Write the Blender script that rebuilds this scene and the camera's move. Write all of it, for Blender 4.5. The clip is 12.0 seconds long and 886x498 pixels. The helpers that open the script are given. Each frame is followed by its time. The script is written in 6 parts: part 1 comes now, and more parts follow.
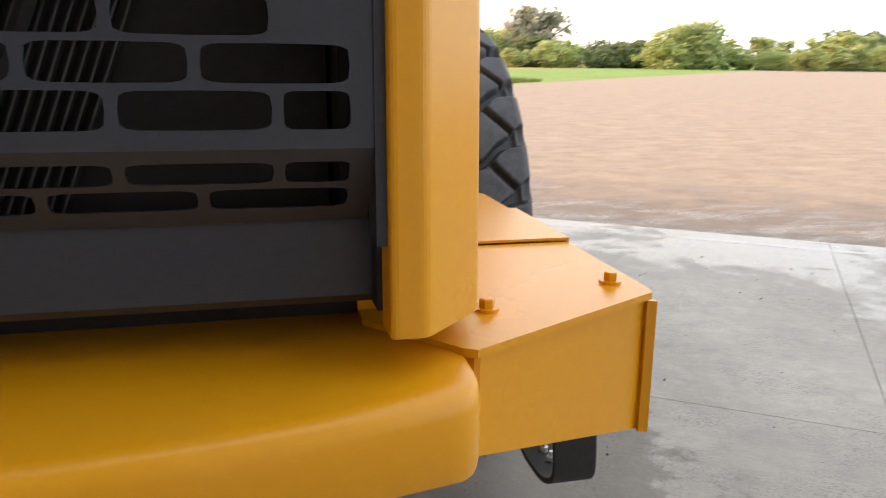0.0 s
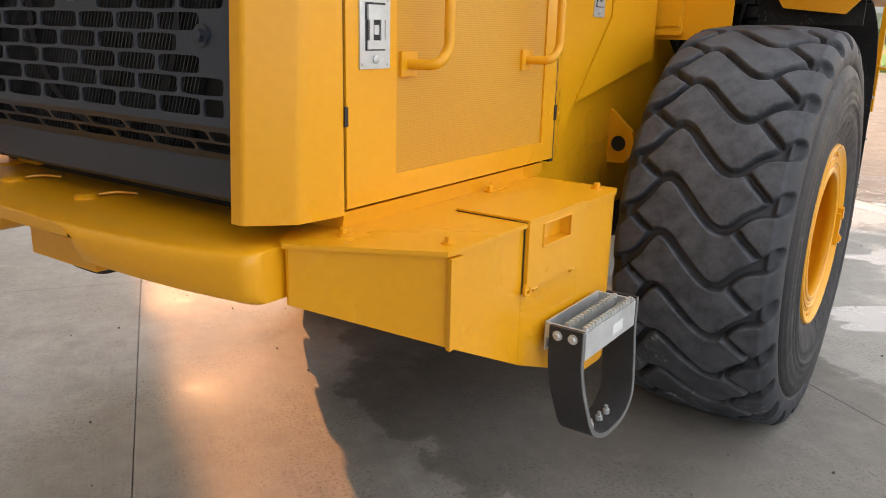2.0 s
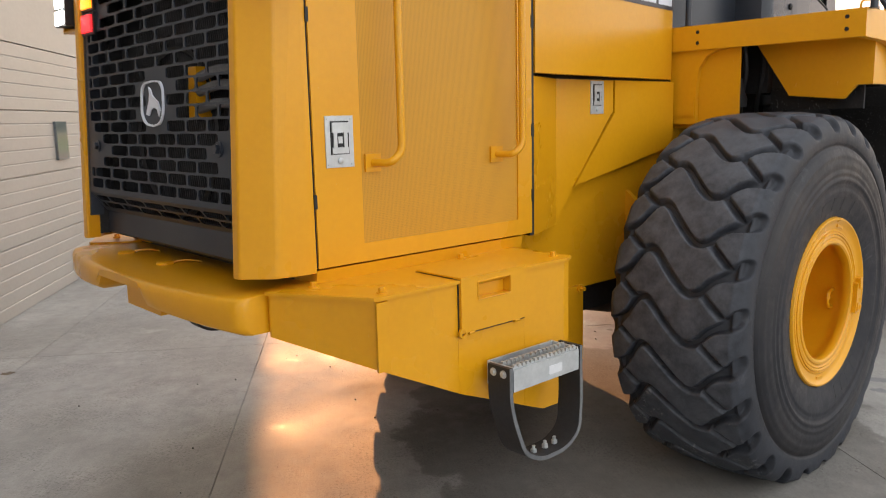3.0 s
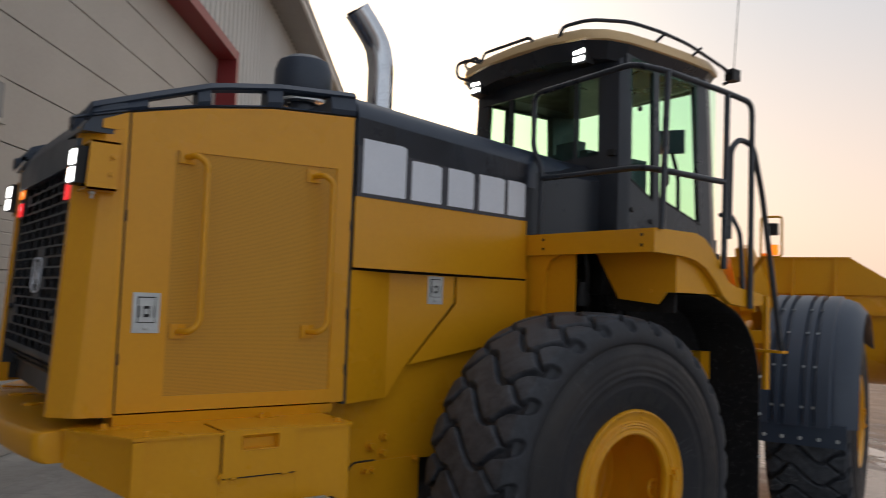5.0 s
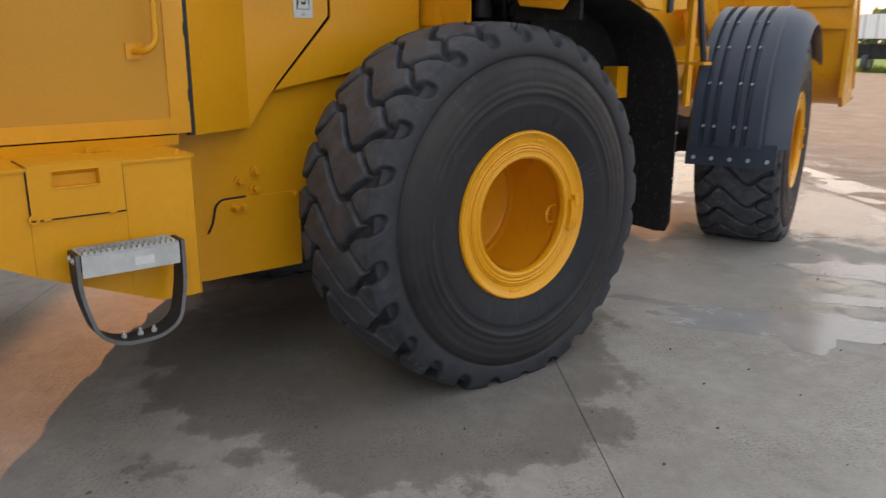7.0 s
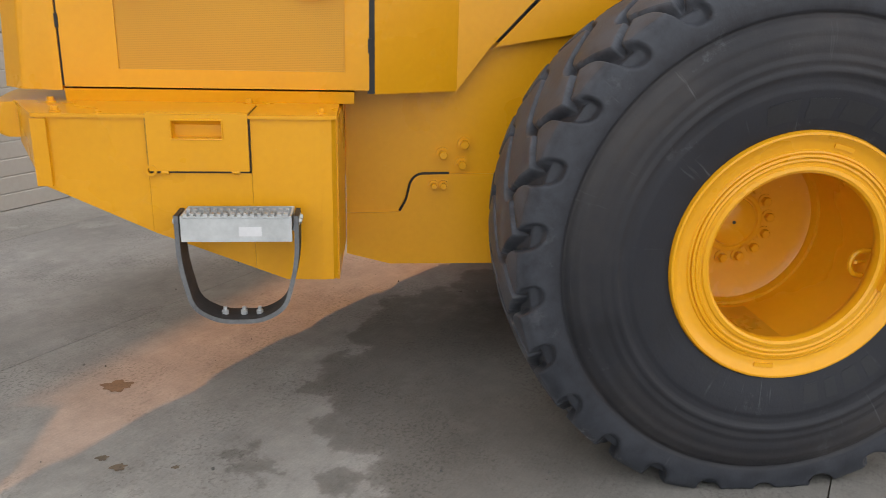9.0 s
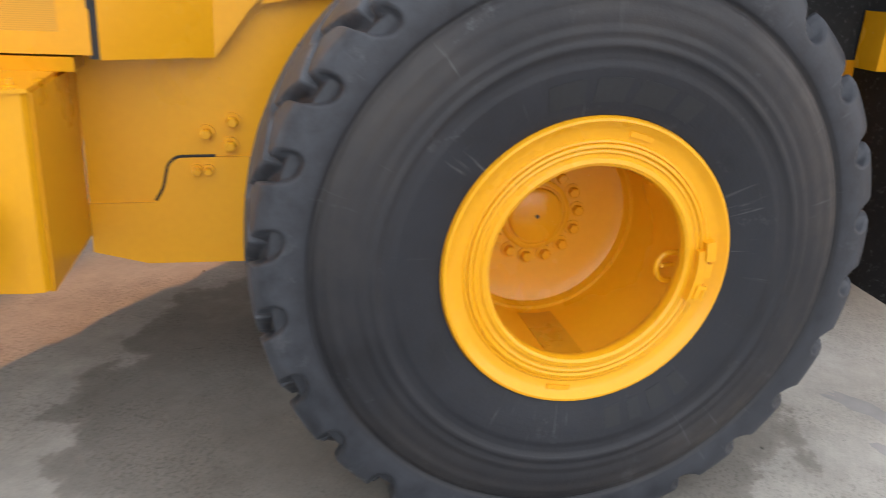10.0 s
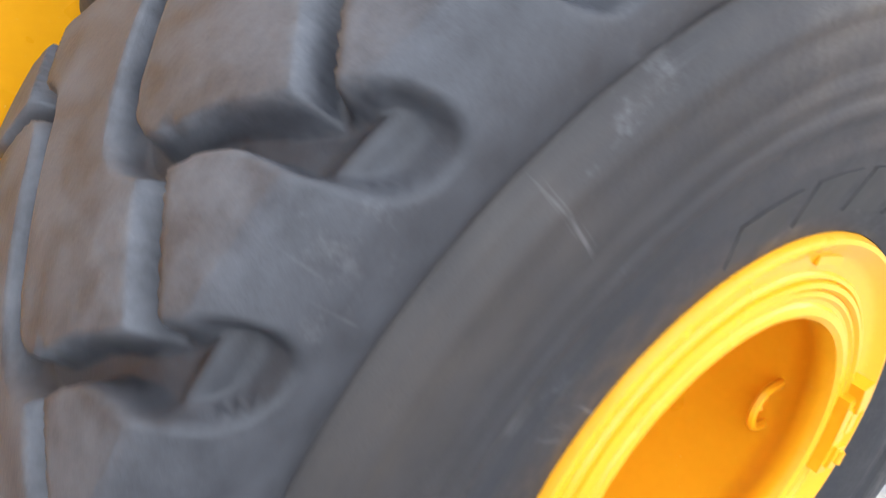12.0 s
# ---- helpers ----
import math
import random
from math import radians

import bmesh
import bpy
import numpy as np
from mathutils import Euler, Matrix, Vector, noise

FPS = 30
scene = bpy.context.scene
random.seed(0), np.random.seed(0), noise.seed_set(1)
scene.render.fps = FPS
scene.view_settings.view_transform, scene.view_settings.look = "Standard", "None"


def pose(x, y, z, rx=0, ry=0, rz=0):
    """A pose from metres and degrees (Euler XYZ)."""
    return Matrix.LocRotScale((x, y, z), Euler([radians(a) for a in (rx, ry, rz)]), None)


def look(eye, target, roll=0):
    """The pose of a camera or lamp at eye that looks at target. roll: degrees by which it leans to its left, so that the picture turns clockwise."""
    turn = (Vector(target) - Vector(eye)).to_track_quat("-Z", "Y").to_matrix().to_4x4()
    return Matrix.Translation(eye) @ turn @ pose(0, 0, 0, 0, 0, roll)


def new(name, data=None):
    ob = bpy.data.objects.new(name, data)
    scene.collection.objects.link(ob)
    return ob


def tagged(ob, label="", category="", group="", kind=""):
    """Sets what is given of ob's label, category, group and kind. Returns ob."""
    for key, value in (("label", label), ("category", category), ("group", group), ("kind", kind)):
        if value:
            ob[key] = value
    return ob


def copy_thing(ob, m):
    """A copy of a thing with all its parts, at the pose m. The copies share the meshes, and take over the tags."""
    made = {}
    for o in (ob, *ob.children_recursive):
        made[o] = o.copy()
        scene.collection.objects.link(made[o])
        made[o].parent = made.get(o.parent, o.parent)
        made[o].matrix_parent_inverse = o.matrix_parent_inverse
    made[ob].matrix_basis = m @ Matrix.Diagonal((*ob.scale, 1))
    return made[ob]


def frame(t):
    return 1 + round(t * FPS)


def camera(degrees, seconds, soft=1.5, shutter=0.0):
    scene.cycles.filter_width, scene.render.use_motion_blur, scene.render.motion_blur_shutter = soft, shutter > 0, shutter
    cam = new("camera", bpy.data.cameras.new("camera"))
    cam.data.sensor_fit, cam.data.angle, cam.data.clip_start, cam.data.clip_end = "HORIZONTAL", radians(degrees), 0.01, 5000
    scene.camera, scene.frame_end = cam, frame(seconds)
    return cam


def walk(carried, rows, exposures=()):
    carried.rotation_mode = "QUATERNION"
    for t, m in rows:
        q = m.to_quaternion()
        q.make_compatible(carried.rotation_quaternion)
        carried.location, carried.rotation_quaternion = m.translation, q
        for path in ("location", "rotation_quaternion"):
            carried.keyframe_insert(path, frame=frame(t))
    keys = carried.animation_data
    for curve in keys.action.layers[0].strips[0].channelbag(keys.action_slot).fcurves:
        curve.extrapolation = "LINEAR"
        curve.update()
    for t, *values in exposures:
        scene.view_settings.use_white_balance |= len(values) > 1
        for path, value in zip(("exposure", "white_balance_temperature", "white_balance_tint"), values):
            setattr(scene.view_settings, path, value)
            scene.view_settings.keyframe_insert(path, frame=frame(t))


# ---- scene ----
cam = camera(58.7, 12.0, soft=0.75, shutter=0.3)
PATH = [
    (0, (0.465, -3.342, 1.496), (0.932, -1.457, 1.030), 0.70),
    (0.2, (0.531, -3.392, 1.524), (0.810, -1.479, 0.997), 1.2),
    (0.5, (0.734, -3.465, 1.566), (0.590, -1.556, 1.003), 2.0),
    (1, (1.127, -3.553, 1.612), (0.554, -1.717, 1.063), 2.76),
    (1.5, (1.504, -3.646, 1.638), (0.659, -1.913, 1.109), 4.58),
    (2, (1.957, -3.667, 1.625), (0.861, -2.083, 1.087), 1.31),
    (2.5, (2.420, -3.714, 1.659), (1.119, -2.265, 1.202), -0.91),
    (3, (2.851, -3.690, 1.681), (1.391, -2.363, 1.353), -1.37),
    (3.2, (3.010, -3.650, 1.690), (1.491, -2.379, 1.411), -1.10),
    (4.8, (3.989, -3.232, 1.712), (2.330, -2.120, 1.826), 1.74),
    (5, (4.041, -3.168, 1.712), (2.438, -1.979, 1.839), 2.03),
    (5.5, (4.070, -3.012, 1.728), (2.648, -1.610, 1.849), 1.44),
    (6, (4.007, -2.907, 1.672), (2.668, -1.425, 1.560), 0.65),
    (6.5, (3.962, -2.771, 1.629), (2.609, -1.336, 1.298), 0.48),
    (7, (3.964, -2.526, 1.587), (2.457, -1.315, 1.074), 0.24),
    (7.5, (3.869, -2.306, 1.535), (2.205, -1.336, 0.995), 0.23),
    (7.7, (3.822, -2.193, 1.543), (2.099, -1.340, 0.990), 0.76),
    (9.3, (3.487, -1.130, 1.530), (1.589, -0.971, 0.920), 1.45),
    (9.5, (3.412, -1.038, 1.529), (1.523, -0.822, 0.909), 1.7),
    (10, (3.181, -0.819, 1.532), (1.359, -0.377, 0.836), 3.49),
    (10.5, (2.881, -0.730, 1.515), (1.218, 0.021, 0.696), 4.01),
    (11, (2.582, -0.776, 1.517), (1.101, 0.179, 0.572), 4.30),
    (11.5, (2.205, -0.821, 1.556), (0.720, 0.123, 0.607), 3.97),
    (12, (1.830, -0.832, 1.592), (0.440, 0.231, 0.623), 6.0),
]
EXPOSURES = [(t, stops, kelvin, 10) for t, stops, kelvin in (
    (0.0, 1.9, 6600), (1.0, 2.08, 6700), (2.0, 2.0, 6650), (3.0, 1.75, 6600), (4.8, 0.64, 6300), (5.3, -0.05, 6200), (6.0, 0.0, 6300), (6.5, 0.55, 6700),
    (7.0, 1.23, 6500), (7.7, 1.82, 6500), (9.3, 1.87, 6600), (10.0, 2.3, 6500), (10.5, 2.62, 6450), (11.0, 2.72, 6450), (11.5, 2.80, 6550), (12.0, 3.14, 6250))]
walk(cam, [(t, look(eye, target, roll)) for t, eye, target, roll in PATH], EXPOSURES)

# ---- light: low hazy evening sun behind the machine, and the sky ----
SUN = Vector((-0.833, 0.484, 0.268)).normalized()
world = bpy.data.worlds.new("world")
scene.world = world
world.use_nodes = True
wn = world.node_tree.nodes
sky = wn.new("ShaderNodeTexSky")
sky.sky_type = "NISHITA"
sky.sun_disc = False
sky.sun_elevation = math.asin(SUN.z)
sky.sun_rotation = math.atan2(SUN.x, SUN.y)
sky.altitude = 0
sky.air_density = 1.2
sky.dust_density = 5.0
sky.ozone_density = 1.5
wn["Background"].inputs["Strength"].default_value = 0.022
world.node_tree.links.new(sky.outputs[0], wn["Background"].inputs["Color"])
# the even glow of the haze over the clear sky
haze = wn.new("ShaderNodeBackground")
haze.inputs["Strength"].default_value = 1.0
way = wn.new("ShaderNodeTexCoord").outputs["Generated"]
rise = wn.new("ShaderNodeSeparateXYZ")
world.node_tree.links.new(way, rise.inputs[0])
toward = wn.new("ShaderNodeVectorMath")
toward.operation = "DOT_PRODUCT"
toward.inputs[1].default_value = Vector((SUN.x, SUN.y, 0)).normalized()
world.node_tree.links.new(way, toward.inputs[0])


def sky_ramp(socket, *stops):
    r = wn.new("ShaderNodeValToRGB")
    r.color_ramp.interpolation = "EASE"
    for e, (pos, col) in zip(r.color_ramp.elements, stops):
        e.position, e.color = pos, (*col, 1)
    world.node_tree.links.new(socket, r.inputs[0])
    return r.outputs[0]


half = wn.new("ShaderNodeMath")
half.operation = "MULTIPLY_ADD"
half.inputs[1].default_value, half.inputs[2].default_value = 0.5, 0.5
world.node_tree.links.new(toward.outputs["Value"], half.inputs[0])
low_sky = sky_ramp(half.outputs[0], (0.25, (0.57, 0.595, 0.63)), (0.85, (0.74, 0.535, 0.415)))
glow = wn.new("ShaderNodeMix")
glow.data_type = "RGBA"
world.node_tree.links.new(sky_ramp(rise.outputs[2], (0.0, (0, 0, 0)), (0.45, (1, 1, 1))), glow.inputs[0])
world.node_tree.links.new(low_sky, glow.inputs[6])
glow.inputs[7].default_value = (0.43, 0.435, 0.45, 1)
world.node_tree.links.new(glow.outputs[2], haze.inputs["Color"])
both = wn.new("ShaderNodeAddShader")
world.node_tree.links.new(wn["Background"].outputs[0], both.inputs[0])
world.node_tree.links.new(haze.outputs[0], both.inputs[1])
world.node_tree.links.new(both.outputs[0], wn["World Output"].inputs["Surface"])
sun_data = bpy.data.lights.new("sun", "SUN")
sun_data.energy, sun_data.angle, sun_data.color = 1.5, radians(0.55), (1.0, 0.42, 0.15)
sun = new("sun", sun_data)
sun.matrix_world = look(SUN * 50, (0, 0, 0))


# ---- materials ----
def nodes_of(name):
    m = bpy.data.materials.new(name)
    m.use_nodes = True
    return m, m.node_tree.nodes, m.node_tree.links, m.node_tree.nodes["Principled BSDF"]


def noise_node(n, l, scale, detail=4.0, rough=0.55, vec=None, stretch=None):
    t = n.new("ShaderNodeTexNoise")
    t.inputs["Scale"].default_value, t.inputs["Detail"].default_value, t.inputs["Roughness"].default_value = scale, detail, rough
    if vec is None:
        vec = n.new("ShaderNodeTexCoord").outputs["Object"]
    if stretch:
        mp = n.new("ShaderNodeMapping")
        mp.inputs["Scale"].default_value = stretch
        l.new(vec, mp.inputs["Vector"])
        vec = mp.outputs[0]
    l.new(vec, t.inputs["Vector"])
    return t.outputs["Fac"]


def ramp(n, l, fac, *stops):
    r = n.new("ShaderNodeValToRGB")
    while len(r.color_ramp.elements) < len(stops):
        r.color_ramp.elements.new(0.5)
    for e, (p, c) in zip(r.color_ramp.elements, stops):
        e.position = p
        e.color = (c, c, c, 1) if isinstance(c, (int, float)) else (*c, 1)
    l.new(fac, r.inputs["Fac"])
    return r.outputs["Color"]


def mix(n, l, fac, a, b, mode="MIX"):
    x = n.new("ShaderNodeMix")
    x.data_type, x.blend_type = "RGBA", mode
    for sock, v in ((x.inputs[0], fac), (x.inputs[6], a), (x.inputs[7], b)):
        if hasattr(v, "links"):
            l.new(v, sock)
        elif isinstance(v, (int, float)):
            sock.default_value = v
        else:
            sock.default_value = (*v, 1)
    return x.outputs[2]


def bump(n, l, bsdf, height, strength=0.3, distance=0.01, after=None):
    b = n.new("ShaderNodeBump")
    b.inputs["Strength"].default_value, b.inputs["Distance"].default_value = strength, distance
    l.new(height, b.inputs["Height"])
    if after is not None:
        l.new(after, b.inputs["Normal"])
    l.new(b.outputs[0], bsdf.inputs["Normal"])
    return b.outputs[0]


def surface(name, dark, light, rough=(0.4, 0.6), scale=3.0, fine=60.0, metal=0.0, relief=0.1, dist=0.002, coat=0.0):
    """A worn surface: two colours over a broad and a fine grain, uneven gloss and a fine relief."""
    m, n, l, b = nodes_of(name)
    broad, grain = noise_node(n, l, scale, 5), noise_node(n, l, fine, 3)
    both = mix(n, l, 0.35, broad, grain)
    l.new(ramp(n, l, both, (0.33, dark), (0.67, light)), b.inputs["Base Color"])
    l.new(ramp(n, l, broad, (0.35, rough[0]), (0.65, rough[1])), b.inputs["Roughness"])
    b.inputs["Metallic"].default_value = metal
    b.inputs["Coat Weight"].default_value = coat
    b.inputs["Coat Roughness"].default_value = 0.15
    if relief:
        bump(n, l, b, grain, relief, dist)
    return m


def emitter(name, colour, strength):
    m, n, l, b = nodes_of(name)
    b.inputs["Base Color"].default_value = (*colour, 1)
    b.inputs["Emission Color"].default_value = (*colour, 1)
    b.inputs["Emission Strength"].default_value = strength
    b.inputs["Roughness"].default_value = 0.2
    return m


def yellow_paint():
    m, n, l, b = nodes_of("yellow_paint")
    broad, grain, peel = noise_node(n, l, 1.3, 5), noise_node(n, l, 45, 4), noise_node(n, l, 260, 2)
    base = ramp(n, l, mix(n, l, 0.3, broad, grain), (0.32, (0.68, 0.305, 0.006)), (0.68, (0.76, 0.355, 0.009)))
    dust = ramp(n, l, noise_node(n, l, 7.0, 8, 0.7), (0.60, 0.0), (0.78, 0.16))
    fleck = ramp(n, l, noise_node(n, l, 140, 3, 0.6), (0.70, 0.0), (0.76, 0.45))
    l.new(mix(n, l, fleck, mix(n, l, dust, base, (0.60, 0.34, 0.08)), (0.72, 0.52, 0.24)), b.inputs["Base Color"])
    l.new(ramp(n, l, broad, (0.3, 0.24), (0.7, 0.36)), b.inputs["Roughness"])
    b.inputs["Coat Weight"].default_value = 0.12
    b.inputs["Specular IOR Level"].default_value = 0.35
    b.inputs["Coat Roughness"].default_value = 0.2
    bump(n, l, b, peel, 0.06, 0.001)
    return m


def mesh_paint():
    """Yellow painted steel mesh: small round holes in close rows."""
    m, n, l, b = nodes_of("yellow_mesh")
    tc = n.new("ShaderNodeTexCoord").outputs["Object"]
    v = n.new("ShaderNodeTexVoronoi")
    v.inputs["Scale"].default_value = 170
    v.inputs["Randomness"].default_value = 0.0
    l.new(tc, v.inputs["Vector"])
    hole = ramp(n, l, v.outputs["Distance"], (0.30, 1.0), (0.42, 0.0))
    broad = noise_node(n, l, 1.5, 4, vec=tc)
    paint = ramp(n, l, broad, (0.3, (0.56, 0.262, 0.008)), (0.7, (0.62, 0.295, 0.010)))
    l.new(mix(n, l, hole, paint, (0.36, 0.165, 0.006)), b.inputs["Base Color"])
    b.inputs["Roughness"].default_value = 0.5
    inv = ramp(n, l, hole, (0.0, 1.0), (1.0, 0.0))
    bump(n, l, b, inv, 0.15, 0.001)
    return m


def rubber():
    m, n, l, b = nodes_of("tyre_rubber")
    tc = n.new("ShaderNodeTexCoord").outputs["Object"]
    broad, mid, grain = noise_node(n, l, 2.2, 6, 0.6, tc), noise_node(n, l, 16, 6, 0.68, tc), noise_node(n, l, 180, 3, 0.6, tc)
    sep = n.new("ShaderNodeSeparateXYZ")
    l.new(tc, sep.inputs[0])
    flat = n.new("ShaderNodeCombineXYZ")
    l.new(sep.outputs[1], flat.inputs[1])
    l.new(sep.outputs[2], flat.inputs[2])
    rad = n.new("ShaderNodeVectorMath")
    rad.operation = "LENGTH"
    l.new(flat.outputs[0], rad.inputs[0])
    turn = n.new("ShaderNodeMath")
    turn.operation = "ARCTAN2"
    l.new(sep.outputs[2], turn.inputs[0])
    l.new(sep.outputs[1], turn.inputs[1])
    polar = n.new("ShaderNodeCombineXYZ")
    l.new(turn.outputs[0], polar.inputs[0])
    l.new(rad.outputs["Value"], polar.inputs[1])
    base = ramp(n, l, mix(n, l, 0.45, broad, mid), (0.34, (0.0075, 0.0085, 0.012)), (0.68, (0.018, 0.0205, 0.028)))
    # grey bloom on the running surface, brown dust in a ring on the flank, dark rubber by the bead
    crown = ramp(n, l, rad.outputs["Value"], (0.715, 0.0), (0.740, 0.22), (0.835, 0.45), (0.860, 1.0))
    worn = ramp(n, l, mid, (0.30, (0.027, 0.031, 0.040)), (0.70, (0.098, 0.107, 0.126)))
    col = mix(n, l, crown, base, worn)
    dust = ramp(n, l, broad, (0.36, 0.10), (0.66, 0.75))
    ring = ramp(n, l, rad.outputs["Value"], (0.50, 0.08), (0.60, 0.55), (0.66, 0.9), (0.715, 1.0), (0.730, 0.10))
    rings = noise_node(n, l, 1.0, 5, 0.7, polar.outputs[0], (3.0, 26, 1))
    dusty = mix(n, l, 1.0, mix(n, l, 1.0, dust, ring, "MULTIPLY"), ramp(n, l, rings, (0.3, 0.5), (0.7, 1.0)), "MULTIPLY")
    col = mix(n, l, dusty, col, (0.052, 0.043, 0.036))
    # light scrapes that run outwards over the flank, and scuffs on the lugs
    rays = noise_node(n, l, 1.0, 3, 0.6, polar.outputs[0], (26, 3.5, 1))
    arcs = noise_node(n, l, 1.0, 3, 0.6, polar.outputs[0], (1.8, 90, 1))
    scrape = mix(n, l, 1.0, ramp(n, l, rays, (0.635, 0.0), (0.70, 0.24)), ramp(n, l, broad, (0.47, 0.0), (0.58, 1.0)), "MULTIPLY")
    col = mix(n, l, scrape, col, (0.20, 0.20, 0.21))
    col = mix(n, l, ramp(n, l, arcs, (0.68, 0.0), (0.78, 0.22)), col, (0.13, 0.13, 0.14))
    scuff = ramp(n, l, noise_node(n, l, 7, 10, 0.78, tc), (0.60, 0.0), (0.72, 0.5))
    col = mix(n, l, scuff, col, (0.095, 0.098, 0.108))
    # pale crusted scrapes on the lugs that last touched the wet ground
    part_turn = n.new("ShaderNodeMapRange")
    l.new(turn.outputs[0], part_turn.inputs[0])
    part_turn.inputs[1].default_value, part_turn.inputs[2].default_value = -math.pi, math.pi
    stretch = ramp(n, l, part_turn.outputs[0], (0.02, 0.0), (0.07, 1.0), (0.15, 1.0), (0.19, 0.0))
    crust = mix(n, l, 1.0, ramp(n, l, noise_node(n, l, 34, 8, 0.75, tc), (0.53, 0.0), (0.60, 1.0)), ramp(n, l, noise_node(n, l, 5.5, 3, 0.6, tc), (0.50, 0.0), (0.60, 0.8)), "MULTIPLY")
    crust = mix(n, l, 1.0, mix(n, l, 1.0, crust, stretch, "MULTIPLY"), ramp(n, l, rad.outputs["Value"], (0.82, 0.0), (0.85, 1.0)), "MULTIPLY")
    l.new(mix(n, l, crust, col, (0.30, 0.30, 0.30)), b.inputs["Base Color"])
    l.new(ramp(n, l, mid, (0.3, 0.42), (0.7, 0.70)), b.inputs["Roughness"])
    b.inputs["Specular IOR Level"].default_value = 0.36
    first = bump(n, l, b, mix(n, l, 0.2, mid, arcs), 0.35, 0.006)
    bump(n, l, b, grain, 0.25, 0.0015, first)
    return m


def concrete():
    m, n, l, b = nodes_of("broomed_concrete")
    tc = n.new("ShaderNodeTexCoord").outputs["Object"]
    oi = n.new("ShaderNodeObjectInfo").outputs["Random"]
    broad, mid, grain = noise_node(n, l, 0.55, 8, 0.62, tc), noise_node(n, l, 3.2, 9, 0.68, tc), noise_node(n, l, 110, 5, 0.7, tc)
    speck = noise_node(n, l, 34, 6, 0.75, tc)
    pits = noise_node(n, l, 62, 3, 0.6, tc)
    scuffed = ramp(n, l, noise_node(n, l, 1.9, 6, 0.7, tc), (0.44, 0.0), (0.60, 1.0))
    broom = noise_node(n, l, 36, 4, 0.65, tc, (0.10, 3.2, 1))
    dry = ramp(n, l, mid, (0.30, (0.29, 0.286, 0.276)), (0.48, (0.44, 0.433, 0.418)), (0.70, (0.62, 0.61, 0.585)))
    dry = mix(n, l, 0.30, dry, ramp(n, l, grain, (0.32, (0.12, 0.115, 0.105)), (0.68, (0.42, 0.40, 0.37))))
    blotch = noise_node(n, l, 11, 7, 0.72, tc)
    dry = mix(n, l, 0.22, dry, ramp(n, l, blotch, (0.36, (0.13, 0.125, 0.115)), (0.64, (0.42, 0.40, 0.37))))
    dry = mix(n, l, 0.11, dry, ramp(n, l, broom, (0.32, (0.13, 0.125, 0.115)), (0.68, (0.40, 0.38, 0.35))))
    tint = ramp(n, l, oi, (0.0, (0.92, 0.92, 0.93)), (1.0, (1.06, 1.05, 1.02)))
    dry = mix(n, l, 1.0, dry, tint, "MULTIPLY")
    dry = mix(n, l, ramp(n, l, speck, (0.665, 0.0), (0.70, 0.75)), dry, (0.085, 0.080, 0.074))
    dry = mix(n, l, ramp(n, l, speck, (0.29, 0.6), (0.32, 0.0)), dry, (0.50, 0.48, 0.45))
    rough_dirt = mix(n, l, 1.0, scuffed, ramp(n, l, pits, (0.52, 0.0), (0.62, 0.55)), "MULTIPLY")
    dry = mix(n, l, rough_dirt, dry, (0.17, 0.16, 0.145))
    # damp stains with feathered outlines; the wettest of them shine
    sep = n.new("ShaderNodeSeparateXYZ")
    l.new(tc, sep.inputs[0])
    shore = n.new("ShaderNodeMapRange")
    l.new(sep.outputs[1], shore.inputs[0])
    for k, v in zip((1, 2, 3, 4), (1.4, 4.4, 0.0, 0.13)):
        shore.inputs[k].default_value = v
    edge = n.new("ShaderNodeMath")
    edge.operation = "ADD"
    l.new(mix(n, l, 0.30, broad, mid), edge.inputs[0])
    l.new(shore.outputs[0], edge.inputs[1])
    edge = edge.outputs[0]
    damp = ramp(n, l, edge, (0.46, 0.0), (0.50, 0.6), (0.54, 0.7), (0.556, 1.0))
    wet = ramp(n, l, edge, (0.57, 0.0), (0.62, 1.0))
    # one large damp stain round the wheel, with a ragged outline
    spot = n.new("ShaderNodeVectorMath")
    spot.operation = "MULTIPLY_ADD"
    l.new(tc, spot.inputs[0])
    spot.inputs[1].default_value, spot.inputs[2].default_value = (1 / 1.75, 1 / 1.30, 0), (-0.60 / 1.75, -0.20 / 1.30, 0)
    reach = n.new("ShaderNodeVectorMath")
    reach.operation = "LENGTH"
    l.new(spot.outputs[0], reach.inputs[0])
    ragged = n.new("ShaderNodeMath")
    ragged.operation = "MULTIPLY_ADD"
    l.new(noise_node(n, l, 1.6, 7, 0.6, tc), ragged.inputs[0])
    ragged.inputs[1].default_value = 1.1
    l.new(reach.outputs["Value"], ragged.inputs[2])
    half_way = n.new("ShaderNodeMath")
    half_way.operation = "MULTIPLY"
    half_way.inputs[1].default_value = 0.5
    l.new(ragged.outputs[0], half_way.inputs[0])
    stain = ramp(n, l, half_way.outputs[0], (0.715, 1.0), (0.742, 0.75), (0.756, 0.15), (0.80, 0.0))
    dry = mix(n, l, stain, dry, mix(n, l, 1.0, dry, (0.55, 0.54, 0.525), "MULTIPLY"))
    b.inputs["Specular IOR Level"].default_value = 0.28
    l.new(mix(n, l, damp, dry, mix(n, l, 1.0, dry, (0.76, 0.755, 0.745), "MULTIPLY")), b.inputs["Base Color"])
